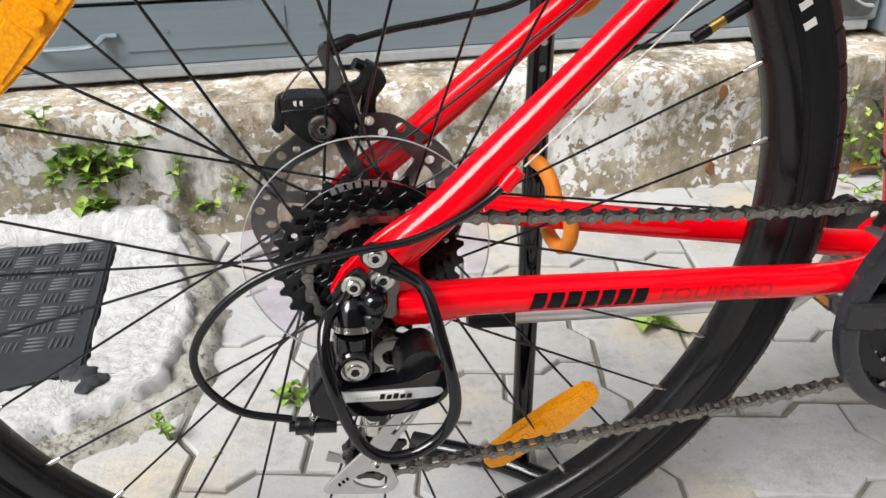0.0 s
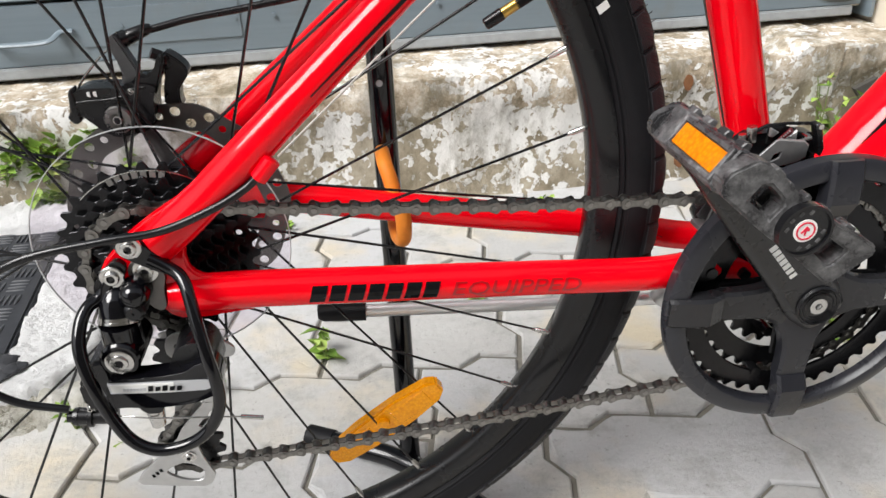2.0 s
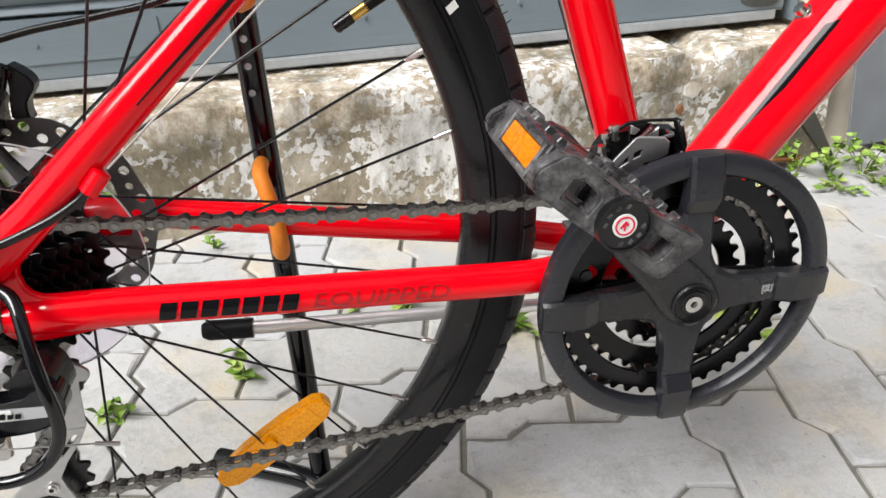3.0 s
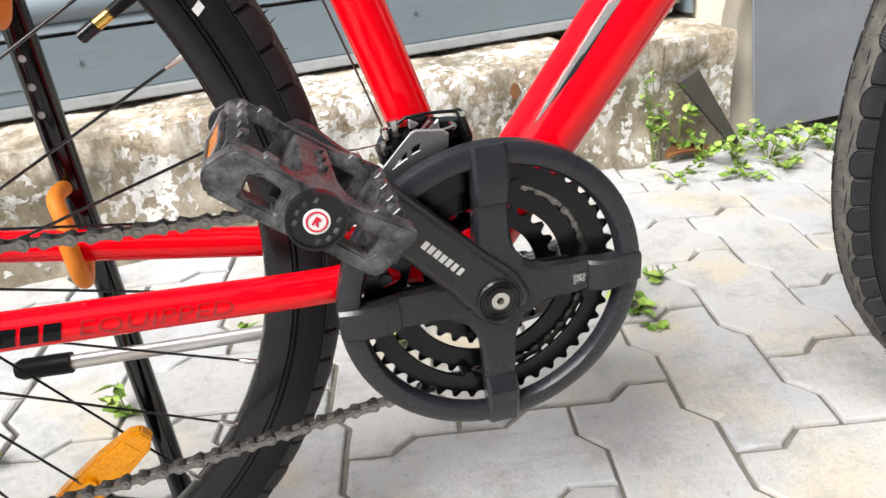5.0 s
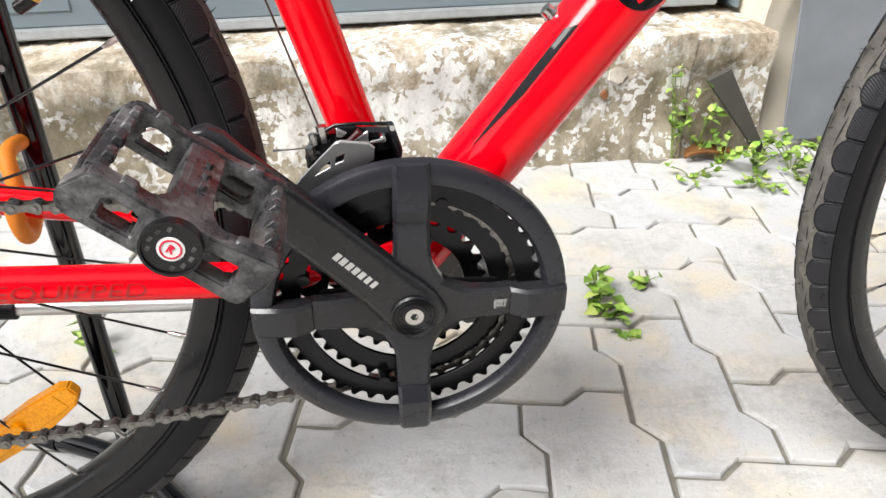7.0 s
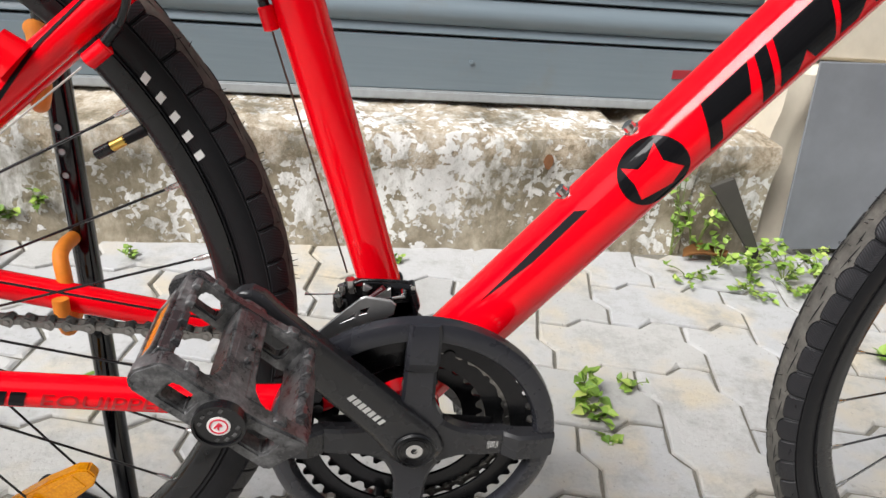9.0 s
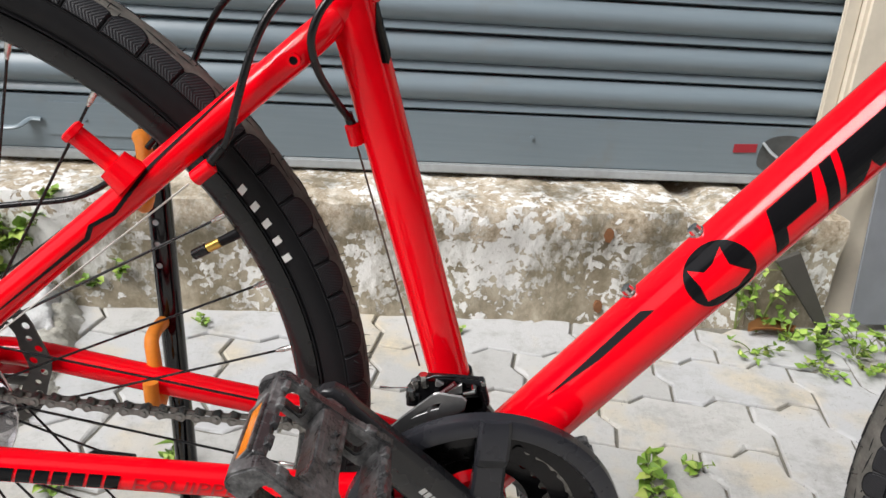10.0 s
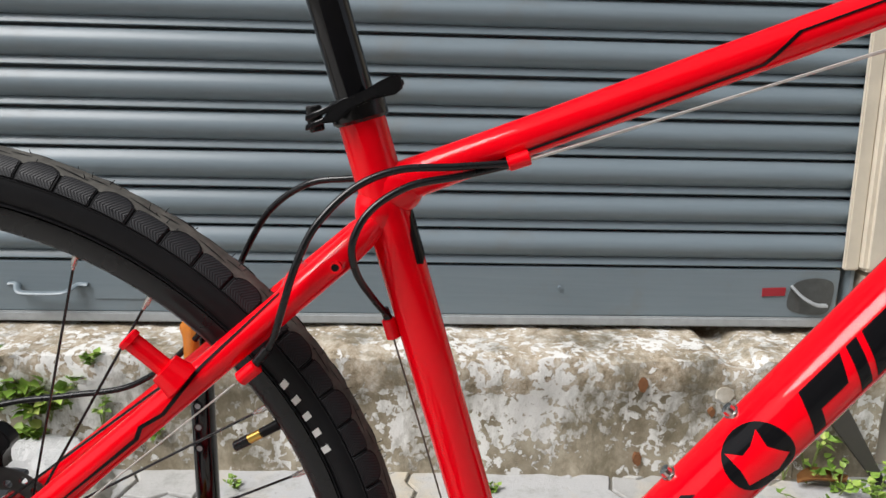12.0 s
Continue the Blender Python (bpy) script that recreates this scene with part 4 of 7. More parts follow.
def wheel(name, c, label, a0, near, far, n=32, first=0):
    """Rim, tyre, hub and tangent-laced spokes. near, far: places of the two hub flanges."""
    w = empty(name, "", "")
    w.parent = bike
    w["label"] = label
    prof = []
    for k in range(29):
        a = radians(-152 + 304 * k / 28)
        prof.append((0.3285 + 0.0205 * math.cos(a), 0.0195 * math.sin(a)))
    tyre = part("tyre", lathe(bmesh.new(), prof, c, 144), RUBBER, w, "black rubber tyre with scalloped shoulder tread", 60)
    bm = bmesh.new()
    crown = [(0.3285 + 0.0211 * math.cos(radians(q)), 0.0199 * math.sin(radians(q))) for q in range(-36, 37, 4)]
    lathe(bm, crown + [(0.340, 0.008), (0.340, -0.008)], c, 144)
    part("crown", bm, CROWN, tyre, "dusty brown-grey running strip", 60)
    # shoulder pads: round scales that alternate with lower ones, each in a dark groove
    pad, groove = bmesh.new(), bmesh.new()
    step = 2 * math.pi / 84
    across = (-1, -0.9, -0.45, 0, 0.45, 0.9, 1)
    down = (0.0, 0.02, 0.08, 0.17, 0.3, 0.5, 0.75, 0.95, 1.0)

    def scale(bm, s, o, tip, foot, width, arch, high):
        rows = []
        for i, f0 in enumerate(down):
            q = tip + (foot - tip) * f0
            half = step * width * math.sqrt(max(0.03, 1 - (1 - min(1, f0 / arch)) ** 2))
            row = []
            for f in across:
                h = -0.0004 if abs(f) > 0.95 or i in (0, 8) else high
                a = o + f * half
                r = 0.3285 + (0.0205 + h) * math.cos(radians(q))
                y = s * (0.0195 + h) * math.sin(radians(q))
                row.append(bm.verts.new((c[0] + r * math.cos(a), c[1] + y, c[2] + r * math.sin(a))))
            rows.append(row)
        for i in range(8):
            for j in range(6):
                quad = (rows[i][j], rows[i][j + 1], rows[i + 1][j + 1], rows[i + 1][j])
                bm.faces.new(quad if s < 0 else quad[::-1])

    for s in (-1, 1):
        for k in range(84):
            o = k * step + (step / 2 if s > 0 else 0)
            if k % 2:
                scale(groove, s, o, 21.5, 73, 0.535, 0.42, 0.0010)
                scale(pad, s, o, 25.5, 72, 0.475, 0.40, 0.0016)
            else:
                scale(groove, s, o, 30, 73, 0.50, 0.10, 0.0008)
                scale(pad, s, o, 32, 72, 0.462, 0.12, 0.0014)
    part("tread", pad, tread_rubber(name + "_tread_rubber", c), tyre, "ribbed shoulder scales", 25)["kind"] = "stuff"
    part("tread_groove", groove, RUBBER, tyre, "dark grooves round the scales", 25)["kind"] = "stuff"
    # small slots in the running strip
    cut = bmesh.new()
    for k in range(42):
        for s in (-1, 1):
            o = 2 * k * step + (step / 2 if s > 0 else 0)
            for a0, q0, a1, q1 in ((-0.55, 13, -0.05, 15), (-0.10, 24, 0.80, 17)):
                rows = []
                for i in range(5):
                    f = i / 4
                    q, b = radians(s * (q0 + (q1 - q0) * f)), o + step * (a0 + (a1 - a0) * f)
                    half = radians(1.7) * math.sin(math.pi * min(0.9, max(0.1, f)))
                    rows.append([cut.verts.new((c[0] + (0.3285 + 0.0214 * math.cos(q + e)) * math.cos(b), c[1] + 0.0202 * math.sin(q + e), c[2] + (0.3285 + 0.0214 * math.cos(q + e)) * math.sin(b))) for e in (-half, half)])
                for p, q in zip(rows, rows[1:]):
                    cut.faces.new((p[0], p[1], q[1], q[0]))
    part("tread_slot", cut, RUBBER, tyre)["kind"] = "stuff"
    hair = bmesh.new()
    rnd = random.Random(5)
    for k in range(240):
        a, q = rnd.uniform(0, 2 * math.pi), radians(rnd.choice((-58, -24, -8, -2, 2, 8, 24, 58)) + rnd.uniform(-5, 5))
        r, y = 0.3285 + 0.0205 * math.cos(q), 0.0195 * math.sin(q)
        p = Vector((c[0] + r * math.cos(a), c[1] + y, c[2] + r * math.sin(a)))
        d = Vector((math.cos(q) * math.cos(a), math.sin(q), math.cos(q) * math.sin(a))) + Vector((rnd.uniform(-.4, .4), rnd.uniform(-.4, .4), rnd.uniform(-.4, .4)))
        tube(hair, [p, p + d.normalized() * rnd.uniform(0.003, 0.006)], [0.0004, 0.0002], 4)
    part("rubber_flash", hair, RUBBER, tyre)["kind"] = "stuff"
    for s in (-1, 1):
        for r0, y0, high in ((0.3142, 0.0156, 0.0013), (0.3176, 0.0163, 0.0010), (0.3192, 0.0170, 0.0009), (0.3330, 0.0182, 0.0012)):
            bm = lathe(bmesh.new(), [(r0, s * y0), (r0 + 0.0007, s * (y0 + high)), (r0 + 0.0014, s * (y0 + high)), (r0 + 0.0020, s * (y0 - 0.0004))], c, 144)
            part("sidewall_rib", bm, RUBBER, tyre, smooth=60)
    prof = [(0.3125, -0.0125), (0.3125, -0.0140), (0.3070, -0.0142), (0.2990, -0.0128), (0.2950, -0.0085), (0.2938, 0.0), (0.2950, 0.0085), (0.2990, 0.0128), (0.3070, 0.0142), (0.3125, 0.0140), (0.3125, 0.0125)]
    part("rim", lathe(bmesh.new(), prof, c, 144), SATIN, w, "black alloy rim", 40)
    y0, y1 = near[1] - 0.004, far[1] + 0.004
    prof = [(0.006, y0 - 0.018), (0.012, y0 - 0.018), (0.014, y0 - 0.002), (near[0] + 0.005, y0), (near[0] + 0.005, y0 + 0.004), (0.016, y0 + 0.010), (0.014, (y0 + y1) / 2), (0.016, y1 - 0.010), (far[0] + 0.005, y1 - 0.004), (far[0] + 0.005, y1), (0.014, y1 + 0.002), (0.012, y1 + 0.014), (0.006, y1 + 0.014)]
    part("hub", lathe(bmesh.new(), prof, c, 40), SATIN, w, "black hub", 40)
    for k in range(n):
        a = radians(a0 + 360 / n * k)
        flange = near if (k + first) % 2 == 0 else far
        lead = 1 if ((k + first) // 2) % 2 == 0 else -1
        b = a + lead * radians(67.5)
        p = Vector(c) + Vector((0.2945 * math.cos(a), 0, 0.2945 * math.sin(a)))
        q = Vector(c) + Vector((flange[0] * math.cos(b), flange[1], flange[0] * math.sin(b)))
        part("spoke", tube(bmesh.new(), [p, q], 0.00105, 6), SATIN, w, smooth=60)
        d = (q - p).normalized()
        bm = tube(bmesh.new(), [p - d * 0.002, p + d * 0.010, p + d * 0.0105, p + d * 0.0135], [0.0021, 0.0021, 0.0016, 0.0014], 8)
        part("nipple", bm, STEEL, w, "bright nipple", 50)
    return w


def spoke_reflector(w, c, angle, radius=0.232):
    """A long amber reflector clipped across the spokes."""
    a = radians(angle)
    rad, tan = Vector((math.cos(a), 0, math.sin(a))), Vector((-math.sin(a), 0, math.cos(a)))
    mid = Vector(c) + rad * radius
    pl = lambda u, y, v: mid + tan * u + rad * v + Vector((0, y, 0))
    outline = [(-0.057, -0.006), (-0.050, -0.011), (-0.02, -0.0145), (0.02, -0.0145), (0.050, -0.011), (0.057, -0.006), (0.057, 0.004), (0.048, 0.010), (0.02, 0.013), (-0.02, 0.013), (-0.048, 0.010), (-0.057, 0.004)]
    bm = slab(bmesh.new(), outline, [], -0.006, 0.005, pl)
    ob = part("spoke_reflector", rounded(bm, 0.0014), AMBER, w, "long amber plastic spoke reflector")
    bm = slab(bmesh.new(), circle((0.0, -0.004), 0.0055, 16), [], -0.010, -0.006, pl)
    part("clip", rounded(bm, 0.001), AMBER, ob)
    for u0, u1 in ((-0.044, -0.012), (0.010, 0.044)):
        bm = slab(bmesh.new(), [(u0, -0.0085), (u1, -0.0085), (u1, 0.0070), (u0, 0.0070)], [], -0.0068, -0.0055, pl)
        part("prism_panel", rounded(bm, 0.0006, 1), AMBER, ob, "panel of fine prisms")


rear = wheel("rear_wheel", AXLE, "rear wheel with black rim, black spokes and scalloped black tyre", 1.2, (0.026, -0.021), (0.030, 0.034), first=1)
spoke_reflector(rear, AXLE, -53.7)
spoke_reflector(rear, AXLE, 137.5, 0.236)
fw = wheel("front_wheel", FRONT, "front wheel with black rim, black spokes and dusty black tyre", 7.0, (0.022, -0.034), (0.022, 0.034))
spoke_reflector(fw, FRONT, 176, 0.232)
spoke_reflector(fw, FRONT, 0, 0.232)
for s in (-1, 1):
    bm = tube(bmesh.new(), glide([(1.103, s * 0.052, 0.346), (1.04, s * 0.052, 0.42), (0.955, s * 0.050, 0.62), (0.905, s * 0.044, 0.76), (0.888, s * 0.02, 0.80)], 6), 0.0135, 18)
    part("fork_blade", bm, GLOSS_BLACK, bike, smooth=40)

# valve, with its black cap, and the white mark on the sidewall
va = radians(30.6)
vd = Vector((math.cos(va), 0, math.sin(va)))
bm = tube(bmesh.new(), [AXLE + vd * 0.297, AXLE + vd * 0.2765], [0.0042, 0.0036], 14)
valve = part("valve", bm, RUBBER, rear, "black rubber and brass tyre valve", 50)
part("valve_stem", tube(bmesh.new(), [AXLE + vd * 0.2775, AXLE + vd * 0.266], 0.0036, 12), BRASS, rear, "brass valve stem", 50)
bm = tube(bmesh.new(), [AXLE + vd * q for q in (0.2665, 0.266, 0.2545, 0.2535)], [0.0036, 0.0042, 0.0040, 0.0028], 12)
part("valve_cap", bm, PLASTIC, rear, "black valve cap", 40)
for k in range(5):
    a = radians(35.9 - k * 2.5)
    e, g = Vector((math.cos(a), 0, math.sin(a))), Vector((-math.sin(a), 0, math.cos(a)))

    def on_wall(u, y, w, e=e, g=g):
        r = 0.3205 + w
        return AXLE + e * r + g * u + Vector((0, y - 0.0002 - 0.0195 * math.sqrt(1 - ((r - 0.3285) / 0.0205) ** 2), 0))

    bars = [[(-0.0036, -0.0032), (0.0014, -0.0036), (0.0036, 0.0032), (-0.0014, 0.0036)]]
    bm = bmesh.new()
    for q in bars:
        slab(bm, q, [], -0.0006, 0.0006, on_wall)
    part("sidewall_mark", bm, WHITE_INK, rear, "white block of the maker's mark")

# ---- drivetrain ----
PITCH_LINK = 0.0127


def gear_outline(teeth, depth=0.0050, sharp=0.32):
    r = PITCH_LINK / 2 / math.sin(math.pi / teeth)
    def outer(a):
        t = (a * teeth / (2 * math.pi)) % 1.0
        d = abs(t - 0.5) * 2
        return r - depth * 0.50 + depth * min(1.0, max(0.0, (0.66 - d) / 0.46))
    return r, outer


def gear(name, c, teeth, y, thick, inner, material, parent, label="", holes=()):
    r, outer = gear_outline(teeth)
    n = teeth * 10
    bm = polar(bmesh.new(), c, lambda a: inner, outer, y - thick / 2, y + thick / 2, n)
    rounded(bm, 0.0003, 1)
    return part(name, bm, material, parent, label)


def holed_gear(name, c, teeth, y, thick, inner, holes, material, parent, label=""):
    r, outer = gear_outline(teeth)
    n = teeth * 10
    ring = [(outer(2 * math.pi * k / n) * math.cos(2 * math.pi * k / n), outer(2 * math.pi * k / n) * math.sin(2 * math.pi * k / n)) for k in range(n)]
    bm = slab(bmesh.new(), ring, [circle((0, 0), inner, 32), *holes], y - thick / 2, y + thick / 2, lambda u, yy, w: (c[0] + u, yy, c[2] + w))
    rounded(bm, 0.0003, 1)
    return part(name, bm, material, parent, label)


cassette = empty("cassette", "", "")
cassette.parent = bike
cassette["label"] = "black eight-speed sprocket cassette"
SPROCKETS = ((30, -0.0245), (26, -0.0293), (23, -0.0341), (20, -0.0389), (17, -0.0437), (15, -0.0485), (13, -0.0533), (11, -0.0581))
for teeth, y in SPROCKETS:
    r = gear_outline(teeth)[0]
    if teeth >= 20:
        holes = []
        for k in range(10 if teeth > 20 else 8):
            a = 2 * math.pi * (k + 0.3) / (10 if teeth > 20 else 8)
            for q, hr in ((r - 0.0088, 0.0022), (r - 0.0140, 0.0018)):
                b = a + (0.16 if hr < 0.002 else 0)
                holes.append(circle((q * math.cos(b), q * math.sin(b)), hr, 8))
        holed_gear("sprocket", AXLE, teeth, y, 0.0019, 0.020, holes, DARK_STEEL, cassette)
    else:
        gear("sprocket", AXLE, teeth, y, 0.0019, 0.014, DARK_STEEL, cassette)
part("lockring", lathe(bmesh.new(), [(0.008, -0.0615), (0.0165, -0.0615), (0.0165, -0.0590), (0.008, -0.0590)], AXLE, 32), DARK_STEEL, cassette)
part("carrier", lathe(bmesh.new(), [(0.010, -0.060), (0.0195, -0.060), (0.0225, -0.024), (0.010, -0.024)], AXLE, 32), DARK_STEEL, cassette, smooth=40)
# bright arc put in as the teeth's highlight, and maker's blocks, on the largest sprocket
bm = lathe(bmesh.new(), [(0.0571, -0.0258), (0.0577, -0.0258), (0.0577, -0.0250), (0.0571, -0.0250)], AXLE, 40, True, 45, 135)
part("highlight_arc", bm, STEEL, cassette)
for k in range(7):
    a = radians(112 - k * 5.6)
    e, g = Vector((math.cos(a), 0, math.sin(a))), Vector((math.sin(a), 0, -math.cos(a)))
    pl = lambda u, y, w, e=e, g=g: AXLE + e * (0.0548 + w) + g * u + Vector((0, y, 0))
    part("stamped_mark", slab(bmesh.new(), [(-0.0018, -0.0019), (0.0018, -0.0019), (0.0018, 0.0019), (-0.0018, 0.0019)], [], -0.0260, -0.0252, pl), STAMP, cassette, "grey stamped block")
bm = lathe(bmesh.new(), [(0.030, -0.0195), (0.060, -0.0190), (0.0800, -0.0172), (0.0825, -0.0168), (0.0825, -0.0156), (0.0800, -0.0160), (0.060, -0.0178), (0.030, -0.0183)], AXLE, 96)
disc = part("spoke_protector", bm, CLEAR, rear, "clear plastic spoke protector disc", 40)
disc.visible_shadow = False
part("protector_edge", lathe(bmesh.new(), [(0.0821, -0.0170), (0.0827, -0.0170), (0.0827, -0.0156), (0.0821, -0.0156)], AXLE, 96), mat("frosted_edge", (0.62, 0.63, 0.64), 0.3, 0, 0, 0.5), rear, "pale edge of the clear disc", 40)

# brake rotor: a wavy ring on slanting arms
holes = []
for k in range(40):
    a = 2 * math.pi * k / 40 + 0.03
    q = (0.0655, 0.0725, 0.0690, 0.0730)[k % 4]
    holes.append(circle((q * math.cos(a), q * math.sin(a)), 0.0036 if k % 4 != 2 else 0.0028, 12))
ring = []
for k in range(180):
    a = 2 * math.pi * k / 180
    q = 0.0785 + 0.0012 * math.cos(10 * a)
    ring.append((q * math.cos(a), q * math.sin(a)))
inner = []
for k in range(180):
    a = 2 * math.pi * k / 180
    q = 0.0595 + 0.0016 * math.cos(10 * a + 1)
    inner.append((q * math.cos(a), q * math.sin(a)))
bm = slab(bmesh.new(), ring, [inner, *holes], 0.0445, 0.0463, lambda u, y, w: (AXLE.x + u, y, AXLE.z + w))
rotor = part("brake_rotor", bm, ROTOR, rear, "drilled steel brake rotor")
for k in range(6):
    a = radians(60 * k + 10)
    p0 = AXLE + Vector((0.020 * math.cos(a), 0.0448, 0.020 * math.sin(a)))
    p1 = AXLE + Vector((0.061 * math.cos(a + 0.55), 0.0454, 0.061 * math.sin(a + 0.55)))
    part("rotor_arm", tube(bmesh.new(), [p0, p1], [0.006, 0.0045], 8, 0.16), ROTOR, rotor, smooth=50)
part("rotor_hub", lathe(bmesh.new(), [(0.012, 0.041), (0.024, 0.041), (0.024, 0.047), (0.012, 0.047)], AXLE, 32), ROTOR, rotor, smooth=40)

# chain: inner and outer links on the four-sprocket run
R_REAR, Y_REAR = gear_outline(20)[0], -0.0440
R_RING, Y_RING = gear_outline(36)[0], -0.0480
UP_PULLEY, LOW_PULLEY = Vector((0.0080, -0.0440, 0.2930)), Vector((-0.0050, -0.0440, 0.2125))
R_PUL = 0.0205


def tangent(c0, r0, c1, r1, side):
    """The ends of the straight run between two circles in the x-z plane that lies on one side of both (side 1: left of the way)."""
    dx, dz = c1[0] - c0[0], c1[1] - c0[1]
    d = math.hypot(dx, dz)
    base, tilt = math.atan2(dz, dx), math.asin(max(-1, min(1, (r0 - r1) / d)))
    a = base + side * (math.pi / 2) - side * tilt
    n = (math.cos(a), math.sin(a))
    return (c0[0] + r0 * n[0], c0[1] + r0 * n[1]), (c1[0] + r1 * n[0], c1[1] + r1 * n[1])


def chain_path():
    cr, cf, cu, cl = (AXLE.x, AXLE.z), (BB.x, BB.z), (UP_PULLEY.x, UP_PULLEY.z), (LOW_PULLEY.x, LOW_PULLEY.z)
    a, b = tangent(cr, R_REAR, cf, R_RING, 1)
    pts = []
    def arc(c, r, p, q, turn, y):
        a0, a1 = math.atan2(p[1] - c[1], p[0] - c[0]), math.atan2(q[1] - c[1], q[0] - c[0])
        if turn < 0:
            while a1 > a0:
                a1 -= 2 * math.pi
        else:
            while a1 < a0:
                a1 += 2 * math.pi
        n = max(2, int(abs(a1 - a0) / 0.08))
        for k in range(n + 1):
            t = a0 + (a1 - a0) * k / n
            pts.append(Vector((c[0] + r * math.cos(t), y, c[1] + r * math.sin(t))))
    e, f = tangent(cf, R_RING, cl, R_PUL, 1)
    # from the lower pulley up to the guide pulley, crossing over, and on to the sprocket
    g0, g1 = (cl[0] - R_PUL * 0.93, cl[1] + R_PUL * 0.35), (cu[0] + R_PUL * 0.90, cu[1] - R_PUL * 0.35)
    h0, h1 = (cu[0] + R_PUL * 0.55, cu[1] + R_PUL * 0.82), (cr[0] - R_REAR * 0.70, cr[1] - R_REAR * 0.72)
    pts.append(Vector((a[0], Y_REAR, a[1])))
    for k in range(1, 12):
        t = k / 12
        pts.append(Vector((a[0] + (b[0] - a[0]) * t, Y_REAR + (Y_RING - Y_REAR) * t, a[1] + (b[1] - a[1]) * t - 0.0045 * math.sin(math.pi * t))))
    arc(cf, R_RING, b, e, -1, Y_RING)
    for k in range(1, 12):
        t = k / 12
        pts.append(Vector((e[0] + (f[0] - e[0]) * t, Y_RING + (Y_REAR - Y_RING) * t, e[1] + (f[1] - e[1]) * t - 0.004 * math.sin(math.pi * t))))
    arc(cl, R_PUL, f, g0, -1, Y_REAR)
    arc(cu, R_PUL, g1, h0, 1, Y_REAR)
    arc(cr, R_REAR, h1, a, -1, Y_REAR)
    return pts


def link_mesh(wide):
    """A pair of waisted side plates with pins and roller, 12.7 mm from pin to pin."""
    bm = bmesh.new()
    h, r = PITCH_LINK / 2, (0.0044 if wide else 0.0040)
    outline = []
    for k in range(7):
        a = radians(-70 + 140 * k / 6)
        outline.append((h + r * math.cos(a), r * math.sin(a)))
    outline += [(0.0025, r * 0.50), (-0.0025, r * 0.50)]
    for k in range(7):
        a = radians(110 + 140 * k / 6)
        outline.append((-h + r * math.cos(a), r * math.sin(a)))
    outline += [(-0.0025, -r * 0.50), (0.0025, -r * 0.50)]
    y = 0.0031 if wide else 0.0021
    for s in (-1, 1):
        slab(bm, outline, [], s * y, s * (y + 0.0009))
    for x in ((-h, h) if wide else ()):
        before = set(bm.faces)
        slab(bm, circle((x, 0), 0.0019, 10), [], -y - 0.0016, y + 0.0016)
        for f in set(bm.faces) - before:
            f.material_index = 1
    for x in (() if wide else (-h, h)):
        slab(bm, circle((x, 0), 0.0036, 12), [], -0.0020, 0.0020)
    return bm


chain = empty("chain", "", "")
chain.parent = bike
chain["label"] = "grey-brown steel roller chain"
links = [part("chain_link", link_mesh(True), CHAIN, chain), part("chain_link", link_mesh(False), CHAIN, chain)]
for ob in links:
    ob.data.materials.append(PIN_STEEL)
path = chain_path()
path.append(path[0])
dist = [0.0]
for a, b in zip(path, path[1:]):
    dist.append(dist[-1] + (b - a).length)
total = round(dist[-1] / PITCH_LINK / 2) * 2


def on_chain(s):
    s = s % dist[-1]
    i = max(k for k in range(len(dist)) if dist[k] <= s)
    i = min(i, len(path) - 2)
    return path[i].lerp(path[i + 1], (s - dist[i]) / max(1e-9, dist[i + 1] - dist[i]))


for k in range(total):
    p, q = on_chain(dist[-1] * k / total), on_chain(dist[-1] * (k + 1) / total)
    ob = links[k % 2] if k < 2 else new("chain_link", links[k % 2].data)
    ob.parent = chain
    d = (q - p).normalized()
    side = Vector((0, 1, 0)) - d * d.y
    side.normalize()
    ob.matrix_basis = Matrix.Translation((p + q) / 2) @ Matrix((d, side, d.cross(side))).transposed().to_4x4()

# crankset
crankset = empty("crankset", "", "")
crankset.parent = bike
crankset["label"] = "black triple crankset with a plastic chain guard"
for teeth, y, inner in ((44, -0.0560, 0.0735), (36, Y_RING, 0.0560), (26, -0.0405, 0.0390)):
    gear("chainring", BB, teeth, y, 0.0028, inner, DARK_STEEL, crankset)
for k in range(4):
    a = radians(45 + 90 * k)
    for r, y0, y1 in ((0.0735, -0.0585, -0.044), (0.0420, -0.050, -0.038)):
        p = BB + Vector((r * math.cos(a + 0.5), y0, r * math.sin(a + 0.5)))
        part("ring_bolt", tube(bmesh.new(), [p, p + Vector((0, y1 - y0, 0))], 0.0042, 12), DARK_STEEL, crankset, smooth=40)
# inner ring tabs that carry the middle ring
for k in range(4):
    a = radians(90 * k)
    p0, p1 = BB + Vector((0.020 * math.cos(a), -0.050, 0.020 * math.sin(a))), BB + Vector((0.060 * math.cos(a), -0.0500, 0.060 * math.sin(a)))
    part("ring_carrier", tube(bmesh.new(), [p0, p1], [0.011, 0.008], 10, 0.3), DARK_STEEL, crankset, smooth=50)
# chain guard: a dished ring
prof = [(0.0893, -0.0655), (0.0900, -0.0685), (0.0918, -0.0712), (0.0940, -0.0720), (0.1030, -0.0702), (0.1050, -0.0688), (0.1056, -0.0665), (0.1056, -0.0610), (0.1040, -0.0600), (0.1040, -0.0655), (0.0935, -0.0670), (0.0910, -0.0640), (0.0893, -0.0630)]
guard = part("chain_guard", lathe(bmesh.new(), prof, BB, 120), GUARD_PLASTIC, crankset, "matt black plastic chain guard ring", 35)
